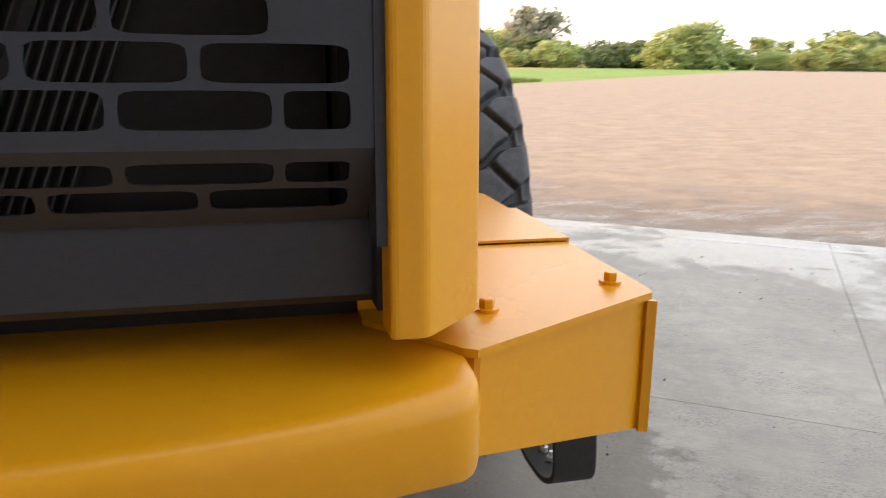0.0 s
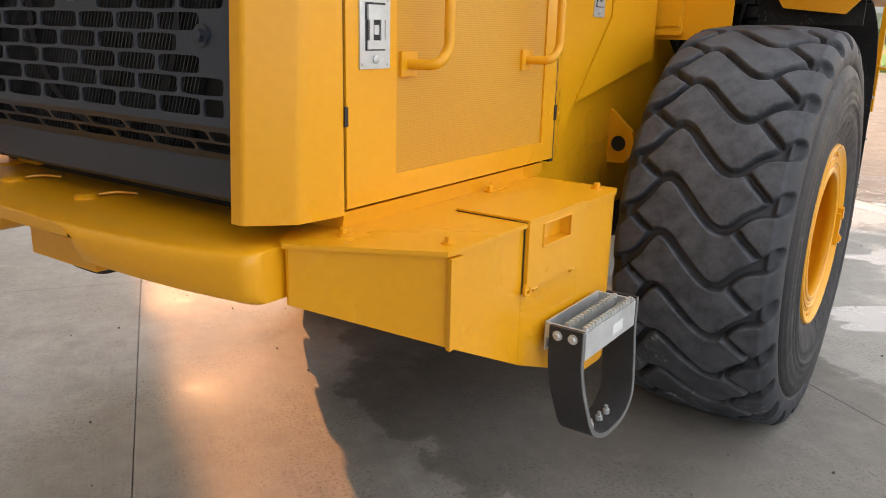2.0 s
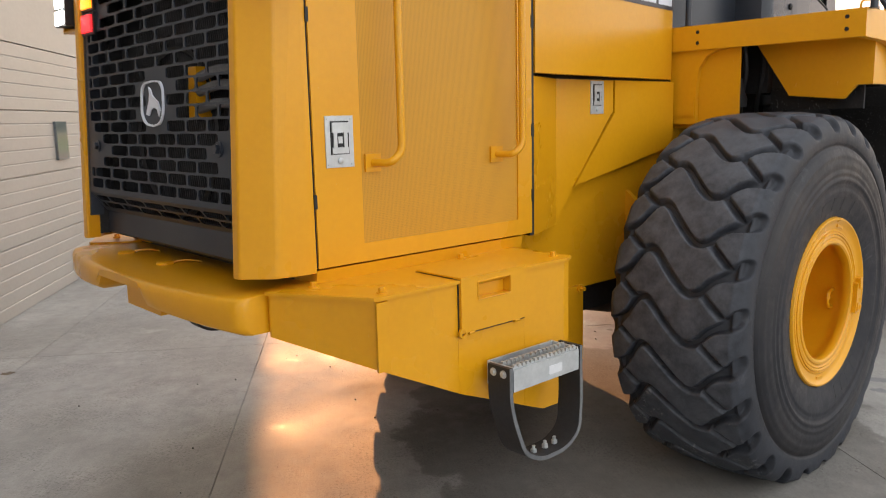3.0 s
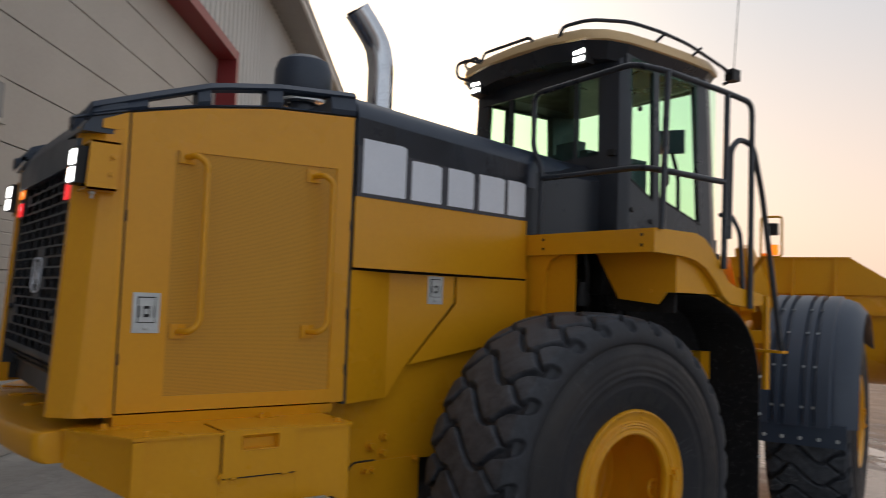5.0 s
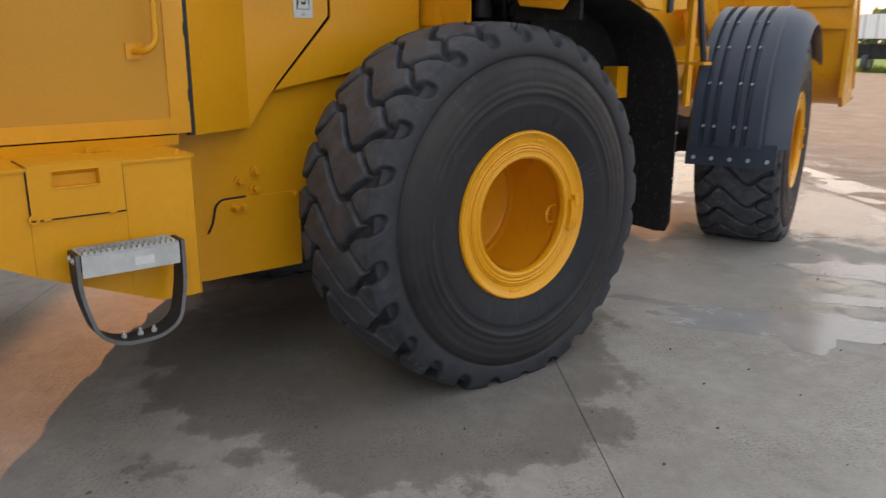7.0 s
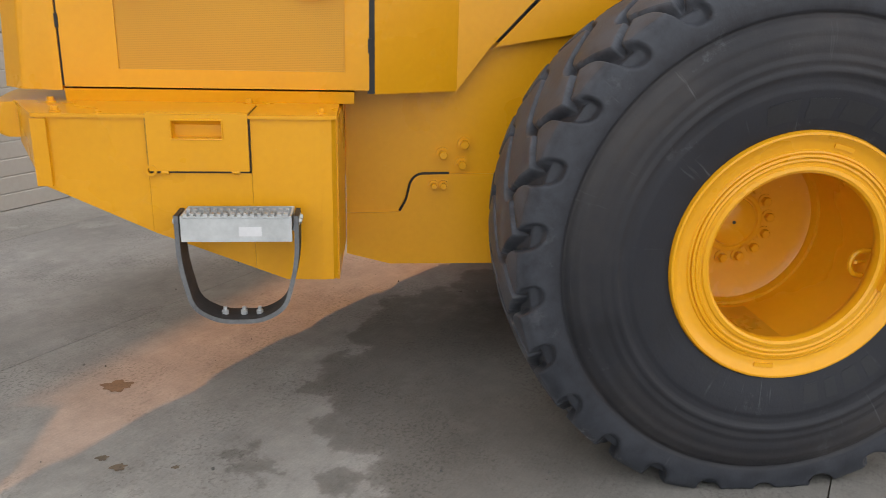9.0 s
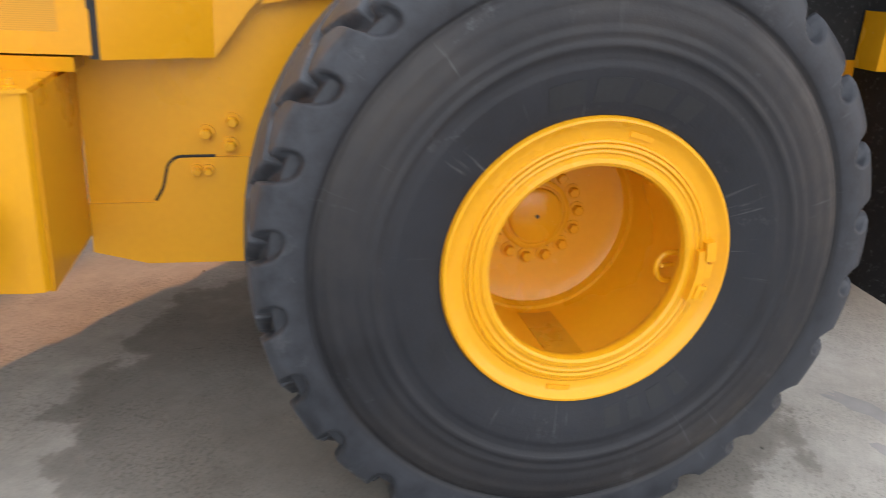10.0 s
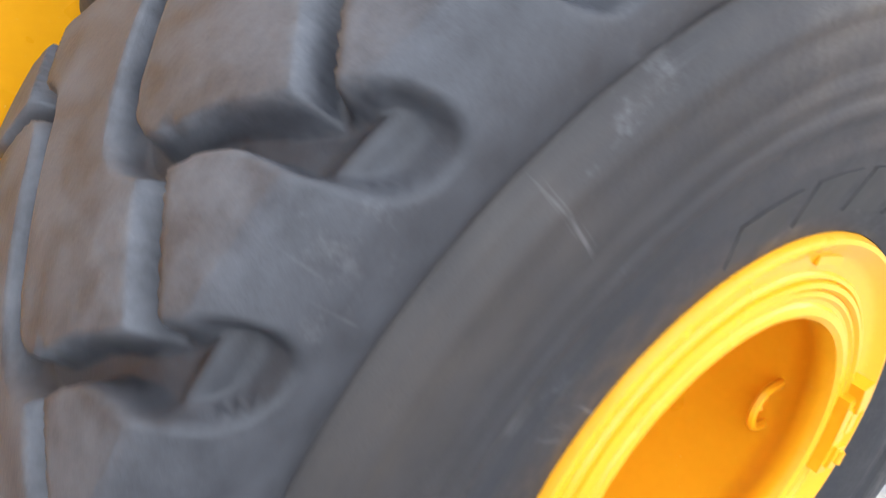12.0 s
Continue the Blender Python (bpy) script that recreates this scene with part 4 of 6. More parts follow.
    for row in strap:
        (xa, ya, za), (xb, yb, zb) = row[1], row[2]
        rim_.append([(xa - 0.0005, ya, za), (xa + 0.0025, ya, za), (xb + 0.0025, yb, zb), (xb - 0.0005, yb, zb)])
    lp("strap_edge", f(add_loft(bmesh.new(), rim_)), BELT, parent=body)
    for y in (-1.879, -1.513):
        for x in (1.10, 1.145):
            lp("bolt", f(bolt((x, y - 0.006 if y < -1.7 else y + 0.006, 0.848), "y", 0.009, 0.01, -1 if y < -1.7 else 1)), GALV, parent=body)
    for y in (-1.75, -1.69, -1.64):
        lp("stud", f(lathe([(0.011, 0.538), (0.011, 0.551), (0.006, 0.552), (0.006, 0.564), (0, 0.564)], (1.155, y, 0), 8, "z")), GALV, parent=body)
    return body


for s in (1, -1):
    side_box(s)


# -- tail: corner posts, grille, lamps --
def raked(bm):
    """The tail's rear face leans forward towards its top, and reaches a little farther out on the machine's left."""
    for v in bm.verts:
        v.co.y += 0.055 * max(0.0, v.co.z - 1.33) / 0.97 * min(1.0, max(0.0, (-2.325 - v.co.y) / 0.12))
        if v.co.x < 0:
            v.co.x *= 1.17
    return bm


def tp(name, bm, mat, label="", smooth=False, parent=None):
    return lp(name, raked(bm), mat, label, smooth, parent)


for s in (1, -1):
    plan = [(q.x, q.y) for q in rounded([(0.606, -2.490), (0.606, -2.546), (0.647, -2.546), (0.729, -2.460), (0.747, -2.345), (0.744, -2.322)], 0.009, 4)] + [(0.700, -2.322), (0.640, -2.46)]
    tp("corner_post", flipped(prism(plan, "z", 1.200, 2.352, 0.006, 2), s), YELLOW, "yellow folded corner post")
    tp("post_cap", flipped(prism([(-2.48, 2.345), (-2.322, 2.345), (-2.322, 2.424), (-2.48, 2.380)], "x", 0.690, 0.7425, 0.002, 1), s), YELLOW)
    for z in (1.405, 1.98):
        tp("hinge", flipped(box(0.740, 0.749, -2.322, -2.311, z, z + 0.045, 0.003), s), DARK)

GX, GZ0, GZ1, GY = 0.594, 1.405, 2.30, -2.522


def grille_plate():
    """A dark steel plate pierced by staggered rows of rounded slots, bent inwards at its foot."""
    bm = bmesh.new()
    rows, pw, z_low, x_end = 19, 0.159, GZ0 + 0.016, 0.575
    ph = (GZ1 - z_low) / rows

    def cell(x0, x1, z0, z1, y_of, solid):
        w, h, cx, cz = (x1 - x0) / 2, (z1 - z0) / 2, (x0 + x1) / 2, (z0 + z1) / 2
        turns = [math.tau * i / 16 for i in range(16)]
        out = []
        for a in turns:
            k = max(abs(math.cos(a)), abs(math.sin(a)))
            out.append((cx + w * math.cos(a) / k, cz + h * math.sin(a) / k))
        fr = [bm.verts.new((x, y_of(z), z)) for x, z in out]
        if solid:
            bm.faces.new(fr)
            return
        hw, hh = w - min(0.0055, w * 0.2), h - 0.0034
        hole = [(cx + hw * math.copysign(abs(math.cos(a)) ** 0.30, math.cos(a)), cz + hh * math.copysign(abs(math.sin(a)) ** 0.36, math.sin(a))) for a in turns]
        hf, hb = [[bm.verts.new((x, y_of(z) + d, z)) for x, z in hole] for d in (0, 0.006)]
        for i in range(16):
            j = (i + 1) % 16
            bm.faces.new((fr[i], fr[j], hf[j], hf[i]))
            bm.faces.new((hf[i], hf[j], hb[j], hb[i]))

    def flat(z):
        return GY

    def bent(z):
        return GY + (GZ0 - z) * 0.75
    cell(-GX, GX, GZ0, z_low, flat, True)
    for r in range(rows):
        z0, z1 = z_low + r * ph, z_low + (r + 1) * ph
        cuts = [GX, x_end] + ([x_end - pw / 2] if r % 2 == 0 else [])
        while cuts[-1] - pw > -x_end + 0.03:
            cuts.append(cuts[-1] - pw)
        cuts = (cuts + [-x_end, -GX])[::-1]
        for a, b in zip(cuts, cuts[1:]):
            mid, zm = (a + b) / 2, (z0 + z1) / 2
            plate = abs(mid) < 0.135 and 1.65 < zm < 1.88
            lamps = abs(mid) > 0.42 and zm > 2.06
            eye = (abs(mid) > 0.42 and 1.565 < zm < 1.66) or (abs(mid) > 0.50 and 1.52 < zm < 1.70)
            cell(a, b, z0, z1, flat, plate or lamps or eye or b > x_end + 0.001 or a < -x_end - 0.001)
    foot = GZ0 - 0.088
    cell(-GX, GX, GZ0 - 0.011, GZ0, bent, True)
    cell(-GX, GX, foot, GZ0 - 0.073, bent, True)
    for r in range(2):
        z1 = GZ0 - 0.011 - r * 0.031
        cuts = [GX, x_end] + ([x_end - pw / 2] if r == 0 else [])
        while cuts[-1] - pw > -x_end + 0.03:
            cuts.append(cuts[-1] - pw)
        cuts = (cuts + [-x_end, -GX])[::-1]
        for a, b in zip(cuts, cuts[1:]):
            cell(a, b, z1 - 0.031, z1, bent, b > x_end + 0.001 or a < -x_end - 0.001)
    bmesh.ops.remove_doubles(bm, verts=bm.verts, dist=1e-4)
    return bm


def finish_open(name, bm, mat, label, parent=None):
    ob = new(name, link_mesh(name, bm, mat))
    ob.parent = parent or loader
    ob.location = -world_of(ob.parent)
    if label:
        ob["label"] = label
    return ob


grille = finish_open("grille", raked(grille_plate()), GRILLE, "charcoal pierced steel radiator grille")
tp("grille_sill", prism([(-2.447, 1.315), (-2.454, 1.226), (-2.44, 1.214), (-2.30, 1.214), (-2.30, 1.315)], "x", -0.60, 0.60, 0.005), GRILLE, "dark steel sill under the grille")
for s in (1, -1):
    tp("grille_bolt", bolt((s * 0.50, GY - 0.001, 1.60), "y", 0.016, 0.018, -1), BLACK, parent=grille)
    tp("grille_edge", box(s * 0.60 - 0.006, s * 0.60 + 0.006, GY - 0.004, GY + 0.05, 1.30, 2.30, 0.003), GRILLE, parent=grille)
    tp("post_liner", flipped(box(0.600, 0.618, -2.49, -2.33, 1.216, 2.3, 0.002), s), DARK)
# emblem: a plain ring round a plain leaping shape
def badge():
    bm = bmesh.new()
    pts = [(q.x, q.y) for q in rounded([(0, 1.654), (-0.062, 1.662), (-0.092, 1.700), (-0.090, 1.790), (-0.066, 1.815), (0, 1.821), (0.066, 1.815), (0.090, 1.790), (0.092, 1.700), (0.062, 1.662), (0, 1.654)], 0.03, 4)][:-1]
    o, i = [[(x * k, 1.757 + (z - 1.737) * k) for x, z in pts] for k in (1.0, 0.925)]
    ov, iv, ob_, ib = [[bm.verts.new((x, y, z)) for x, z in q] for q, y in ((o, GY - 0.008), (i, GY - 0.008), (o, GY - 0.0005), (i, GY - 0.0005))]
    for a in range(len(o)):
        c = (a + 1) % len(o)
        bm.faces.new((ov[a], ov[c], iv[c], iv[a]))
        bm.faces.new((ov[a], ob_[a], ob_[c], ov[c]))
        bm.faces.new((iv[a], iv[c], ib[c], ib[a]))
    return bm


tp("emblem_ring", badge(), DECAL, "silver emblem outline on the grille", parent=grille)
leap = [(-0.052, 1.700), (-0.040, 1.730), (-0.030, 1.750), (-0.026, 1.775), (-0.034, 1.798), (-0.018, 1.788), (-0.008, 1.768), (0.020, 1.752), (0.044, 1.742), (0.060, 1.712), (0.048, 1.690), (0.036, 1.716), (0.006, 1.724), (-0.018, 1.716), (-0.034, 1.694)]
tp("emblem_shape", prism([(x, z + 0.02) for x, z in leap], "y", GY - 0.006, GY - 0.0005), DECAL, parent=grille)
# lamps in the grille and on brackets
for s in (1, -1):
    for z, mat in ((2.195, LAMP_AMBER), (2.10, LAMP_RED)):
        tp("lamp_bezel", flipped(box(0.475, 0.595, GY - 0.012, GY, z - 0.045, z + 0.045, 0.010), s), DARK, parent=grille)
        tp("tail_lamp", flipped(box(0.49, 0.583, GY - 0.020, GY - 0.010, z - 0.034, z + 0.034, 0.012, 3), s), mat, "lit tail lamp", parent=grille)
    br = bmesh.new()
    for z0, z1 in ((2.272, 2.280), (2.088, 2.096)):
        add_box(br, 0.655, 0.81, -2.53, -2.40, z0, z1)
    add_box(br, 0.80, 0.81, -2.53, -2.40, 2.088, 2.28)
    add_box(br, 0.655, 0.76, -2.407, -2.395, 2.088, 2.28)
    bracket = tp("lamp_bracket", flipped(bevelled(br, 0.004, 1), s), YELLOW, "yellow work lamp bracket")
    tp("work_lamp", flipped(box(0.675, 0.785, -2.57, -2.47, 2.110, 2.255, 0.012, 3), s), DARK, parent=bracket)
    for z in (2.145, 2.215):
        tp("lamp_lens", flipped(box(0.688, 0.772, -2.577, -2.569, z - 0.028, z + 0.028, 0.006), s), LAMP_WHITE, "lit white lens", parent=bracket)
    for z in (2.15, 2.22):
        tp("bolt", flipped(bolt((0.81, -2.44, z), "x", 0.010, 0.012), s), YELLOW, parent=bracket)
    tp("bolt", flipped(lathe([(0.012, 2.087), (0.012, 2.076), (0.006, 2.075), (0.006, 2.058), (0, 2.058)], (0.745, -2.49, 0), 8, "z"), s), GALV, parent=bracket)
# what shows through the grille
for s in (1, -1):
    # added dark block beside the core, hides sunlit yellow behind the slots
    tp("radiator_shroud", flipped(box(0.566, 0.602, -2.44, -2.28, 1.22, 2.3, 0.004), s), DARK)
# added dark panel that stands in for the shade below the sill
tp("grille_liner", box(-0.70, 0.70, -2.305, -2.275, 1.10, 1.30, 0.004), DARK)
core = tp("radiator", box(-0.56, 0.56, -2.36, -2.28, 1.22, 2.32, 0.01), RADIATOR, "dark finned radiator core behind the grille")
for i in range(62):
    x = -0.66 + i * 0.0145
    fins = bmesh.new()
    add_loft(fins, [[(x, -2.362, 1.24), (x + 0.003, -2.362, 1.24), (x + 0.003, -2.385, 1.24), (x, -2.385, 1.24)], [(x + 0.40, -2.362, 2.3), (x + 0.403, -2.362, 2.3), (x + 0.403, -2.385, 2.3), (x + 0.40, -2.385, 2.3)]])
    tp("radiator_fin", fins, FIN, parent=core)
tp("bracket", box(0.13, 0.19, -2.45, -2.38, 1.70, 1.88, 0.01), YELLOW, parent=core)
for z in (1.74, 1.80, 1.85):
    tp("hose", tube([(0.16, -2.43, z - 0.01), (0.35, -2.45, z + 0.01), (0.55, -2.42, z)], 0.018, 0.05, 10), HOSE, parent=core)
tp("fan_ring", lathe([(0.30, -2.40), (0.31, -2.41), (0.32, -2.40)], (-0.05, 0, 1.65), 40, "y"), DARK, parent=core)


# -- engine hood --
def top_of_side(y):
    """Height at which the yellow side ends under the black hood rim."""
    pts = ((-2.54, 2.36), (-2.30, 2.43), (-2.04, 2.492), (-1.70, 2.548), (-1.27, 2.578))
    for (a, za), (b, zb) in zip(pts, pts[1:]):
        if y <= b:
            return za + (zb - za) * (y - a) / (b - a)
    return pts[-1][1]


def rim_top(y):
    pts = ((-2.53, 2.33), (-2.46, 2.445), (-2.256, 2.518), (-1.974, 2.615), (-1.657, 2.669), (-1.27, 2.700))
    for (a, za), (b, zb) in zip(pts, pts[1:]):
        if y <= b:
            return za + (zb - za) * (y - a) / (b - a)
    return pts[-1][1]


SIDE = 0.745
MESH_Y0, MESH_Y1, MESH_Z0 = -2.130, -1.365, 1.274


def side_door(s):
    def f(bm):
        return flipped(bm, s)
    ys = [-2.313 + 1.031 * i / 12 for i in range(13)]
    outline = [(-2.313, 1.212), (-1.282, 1.212)] + [(y, top_of_side(y) - 0.004) for y in ys[::-1]]
    bm = bmesh.new()
    out = [(SIDE, y, z) for y, z in outline]
    mz = lambda y: 2.293 + 0.02 * (y - MESH_Y0) / (MESH_Y1 - MESH_Y0)
    m_top = [(MESH_Y1 - (MESH_Y1 - MESH_Y0) * i / 12) for i in range(13)]
    inn = [(SIDE, MESH_Y0, MESH_Z0), (SIDE, MESH_Y1, MESH_Z0)] + [(SIDE, y, mz(y)) for y in m_top]
    dep = [(SIDE - 0.006, y, z) for _, y, z in inn]
    bck = [(SIDE - 0.02, y, z) for _, y, z in out]
    vo, vi, vd, vb = [[bm.verts.new(p) for p in q] for q in (out, inn, dep, bck)]
    n = len(vo)
    for i in range(n):
        j = (i + 1) % n
        bm.faces.new((vo[i], vo[j], vi[j], vi[i]))
        bm.faces.new((vi[i], vi[j], vd[j], vd[i]))
        bm.faces.new((vo[i], vb[i], vb[j], vo[j]))
    bm.faces.new(vb[::-1])
    door = lp("engine_door", f(bm), YELLOW, "yellow engine side door with a fine mesh panel")
    lp("mesh_panel", f(prism([(y, z) for _, y, z in inn], "x", SIDE - 0.012, SIDE - 0.0055)), MESH, "perforated yellow mesh", parent=door)
    lp("seam", f(box(0.70, 0.738, -2.326, -2.294, 1.215, 2.42, 0)), DARK, parent=door)
    lp("seam", f(box(0.70, 0.738, -1.288, -1.262, 1.20, 2.57, 0)), DARK, parent=door)
    for y0, zt in ((-2.02, 2.272), (-1.425, 2.262)):
        ya = y0 - 0.062
        lp("grab_handle", f(tube([(SIDE - 0.004, ya, zt), (SIDE + 0.075, ya + 0.02, zt), (SIDE + 0.078, y0, zt - 0.03), (SIDE + 0.078, y0, 1.575), (SIDE + 0.075, ya + 0.02, 1.540), (SIDE - 0.004, ya, 1.540)], 0.0135, 0.05, 12)), YELLOW, smooth=True, parent=door)
        for z in (zt, 1.540):
            lp("handle_plate", f(box(SIDE - 0.006, SIDE + 0.003, ya - 0.032, ya + 0.032, z - 0.03, z + 0.03, 0.002, 1)), YELLOW, parent=door)
    latch(f, -2.215, 1.614, SIDE, door)
    for z in (1.34, 1.60, 2.02):
        lp("hinge", f(box(SIDE - 0.01, SIDE + 0.003, -1.286, -1.272, z, z + 0.050, 0.003)), DARK, parent=door)
    lp("door_sill", f(prism([(0.60, 1.163), (0.732, 1.163), (0.740, 1.205), (0.60, 1.205)], "y", -2.318, -1.335, 0.003, 1)), YELLOW)
    return door


def latch(f, y, z, x, parent, w=0.054, h=0.082):
    """A bright steel paddle latch in a plate."""
    plate = lp("latch_plate", f(box(x - 0.002, x + 0.004, y - w, y + w, z - h, z + h, 0.002)), GALV, "bright steel paddle latch", parent=parent)
    lp("latch_well", f(box(x + 0.0035, x + 0.0050, y - w * 0.66, y + w * 0.66, z - h * 0.50, z + h * 0.80, 0)), DARK, parent=parent)
    lp("latch_paddle", f(box(x + 0.004, x + 0.011, y - w * 0.58, y + w * 0.58, z + h * 0.34, z + h * 0.74, 0.003)), GALV, parent=parent)
    lp("latch_paddle", f(box(x + 0.004, x + 0.009, y - w * 0.58, y + w * 0.58, z - h * 0.46, z - h * 0.22, 0.003)), GALV, parent=parent)
    for k in (-0.48, 0.26):
        lp("latch_cheek", f(box(x + 0.004, x + 0.010, y + w * k, y + w * (k + 0.24), z - h * 0.24, z + h * 0.40, 0.002)), GALV, parent=parent)
    lp("latch_bolt", f(box(x + 0.004, x + 0.008, y - w * 0.14, y + w * 0.16, z - h * 0.06, z + h * 0.20, 0.002)), GALV, parent=parent)
    lp("latch_lock", f(lathe([(0.010, 0.004), (0.010, 0.008), (0.005, 0.010), (0, 0.010)], (x, y, z - h * 0.74), 12)), GALV, parent=parent)
    for dy in (-0.84, 0.84):
        for dz in (-0.88, 0.88):
            lp("rivet", f(lathe([(0.004, 0.004), (0.003, 0.006), (0, 0.006)], (x, y + dy * w, z + dz * h), 8)), GALV, parent=parent)
    return plate


for s in (1, -1):
    side_door(s)


def hood_rim(s):
    """The black rim along the hood's top edge, cut by long slots."""
    bm = bmesh.new()
    slots = ((-2.25, -2.045), (-1.99, -1.73), (-1.655, -1.405))
    ys = sorted({-2.53, -2.49, -2.46, -2.40, -2.33, -1.27, -1.34, *[y for a, b in slots for y in (a, b)], *[-2.25 + 0.085 * i for i in range(12)]})

    def ring(y, z0, z1, x0=0.655, x1=0.728):
        return [(x0, y, z0), (x1, y, z0), (x1 + 0.012, y, z0 + 0.25 * (z1 - z0)), (x1 - 0.004, y, z1 - 0.012), (x1 - 0.018, y, z1), (x0, y, z1)]
    add_loft(bm, [ring(y, top_of_side(y), top_of_side(y) + 0.016, 0.655, 0.738) for y in ys])
    add_loft(bm, [ring(y, max(rim_top(y) - 0.030, top_of_side(y) - 0.02), rim_top(y) + 0.004) for y in ys])
    solid = [(-2.53, -2.25), (-2.045, -1.99), (-1.73, -1.655), (-1.405, -1.27)]
    for a, b in solid:
        k = [a + (b - a) * i / 4 for i in range(5)]
        add_loft(bm, [ring(y, top_of_side(y) + 0.004, rim_top(y) - 0.006, 0.66, 0.728) for y in k])
    return flipped(bm, s)


hood = lp("hood", add_loft(bmesh.new(), [[(-0.66, y, z - 0.1), (0.66, y, z - 0.1), (0.66, y, z), (0.4, y, z + 0.03), (-0.4, y, z + 0.03), (-0.66, y, z)] for y, z in ((-2.50, 2.30), (-2.3, 2.36), (-1.9, 2.42), (-1.27, 2.47))]), PLASTIC, "black engine hood", True)
for s in (1, -1):
    lp("hood_rim", hood_rim(s), PLASTIC, "black slotted rim along the hood", parent=hood)
lp("hood_tail", raked(prism([(-2.552, 2.325), (-2.545, 2.350), (-2.485, 2.440), (-2.34, 2.462), (-2.34, 2.325)], "x", -0.735, 0.735, 0.012, 3)), PLASTIC, parent=hood)
# front part of the hood, narrowing towards the cab
CA, CB = (-1.262, 0.745), (0.03, 0.560)


def cowl_x(y):
    return CA[1] + (CB[1] - CA[1]) * (y - CA[0]) / (CB[0] - CA[0])


def cowl_top(y):
    return 2.595 - 0.045 * (y + 1.262) / 1.292


sec = []
for i in range(9):
    y = -1.262 + (0.64 + 1.262) * i / 8
    x, z = cowl_x(y) + 0.004, cowl_top(y)
    sec.append([(-x, y, z - 0.15), (x, y, z - 0.15), (x, y, z), (x - 0.02, y, z + 0.05), (x - 0.09, y, z + 0.100), (x - 0.25, y, z + 0.118), (-x + 0.25, y, z + 0.118), (-x + 0.09, y, z + 0.100), (-x + 0.02, y, z + 0.05), (-x, y, z)])
lp("cowl_top", add_loft(bmesh.new(), sec), PLASTIC, "black sloping cowl ahead of the hood", True)
for s in (1, -1):
    up = [(-1.258, 2.196), (0.03, 2.196), (0.03, cowl_top(0.03) - 0.012), (-1.258, cowl_top(-1.258) - 0.012)]
    cowl = lp("cowl_panel", flipped(slant_plate([(-1.258, 1.850), (0.03, 1.850), (0.03, 2.5), (-1.258, 2.5)], CA, CB, 0.03, 0.004), s), YELLOW, "yellow cowl side panel with a black name band")
    lp("name_band", flipped(slant_plate(up, (CA[0], CA[1] + 0.004), (CB[0], CB[1] + 0.004), 0.02, 0), s), DECAL_BLACK, "black band with silver lettering blocks", parent=cowl)
    # lettering as plain silver blocks
    for y0, y1, z0, z1 in ((-1.225, -0.945, 2.215, 2.482), (-0.905, -0.690, 2.215, 2.42), (-0.640, -0.440, 2.215, 2.42), (-0.395, -0.180, 2.215, 2.42), (-0.150, 0.005, 2.215, 2.42)):
        lp("lettering_block", flipped(slant_plate([(y0, z0), (y1, z0), (y1, z1 - 0.01), (y1 - 0.03, z1), (y0, z1)], (CA[0], CA[1] + 0.0062), (CB[0], CB[1] + 0.0062), 0.004, 0), s), DECAL, parent=cowl)
    # lower panels, bent in under the cowl
    lp("panel_back", flipped(slant_plate([(-1.27, 1.21), (-0.98, 1.21), (-0.84, 1.37), (0.05, 1.55), (0.05, 1.852), (-1.27, 1.852)], (-1.27, 0.565), (0.05, 0.545), 0.01, 0), s), DARK)
    lp("service_panel", flipped(slant_plate([(-1.262, 1.198), (-0.955, 1.198), (-0.955, 1.838), (-1.262, 1.838)], (-1.262, 0.738), (-0.955, 0.602), 0.014, 0.002), s), YELLOW, "yellow folded service panel")
    sp = lp("service_panel", flipped(slant_plate([(-0.955, 1.198), (-0.838, 1.355), (-0.521, 1.694), (-0.521, 1.838), (-0.955, 1.838)], (-0.955, 0.602), (0.03, 0.575), 0.014, 0.002), s), YELLOW)
    latch(lambda bm: flipped(bm, s), -0.655, 1.758, 0.594, sp, 0.050, 0.075)
    lp("service_panel", flipped(slant_plate([(-0.505, 1.838), (-0.505, 1.686), (-0.815, 1.362), (-0.40, 1.432), (0.03, 1.51), (0.03, 1.838)], (-0.955, 0.602), (0.03, 0.575), 0.014, 0.002), s), YELLOW)
    # main frame plates
    fr = [(-1.372, 0.552), (-1.20, 0.507), (-0.69, 0.507), (-0.69, 0.86), (0.2, 0.86), (1.25, 0.86), (1.25, 1.40), (0.6, 1.9), (0.03, 1.9), (0.03, 1.56), (-0.83, 1.38), (-1.0, 1.21), (-1.372, 1.21)]
    frame_plate = lp("frame_plate", flipped(prism(fr, "x", 0.50, 0.540, 0.004, 1), s), YELLOW, "yellow main frame side plate")
    lp("skirt_plate", flipped(prism([(-1.372, 0.711), (-1.165, 0.715), (-1.140, 0.762), (-1.122, 0.842), (-1.095, 0.868), (-0.69, 0.874), (-0.69, 0.500), (-1.20, 0.500), (-1.372, 0.545)], "x", 0.51, 0.550, 0.003, 1), s), YELLOW, parent=frame_plate)
    lp("slot", flipped(tube([(0.547, -1.163, 0.722), (0.547, -1.138, 0.765), (0.547, -1.120, 0.845), (0.547, -1.090, 0.871), (0.547, -0.97, 0.874)], 0.0055, 0.02, 6), s), DARK, parent=frame_plate)
    for y, z, r in ((-0.912, 0.989, 0.018), (-0.995, 0.948, 0.018), (-0.920, 0.908, 0.018), (-1.030, 0.826, 0.013), (-0.992, 0.826, 0.013), (-0.72, 0.86, 0.012)):
        lp("bolt", flipped(bolt((0.540 if z > 0.88 else 0.550, y, z), "x", r, 0.034), s), YELLOW, parent=frame_plate)
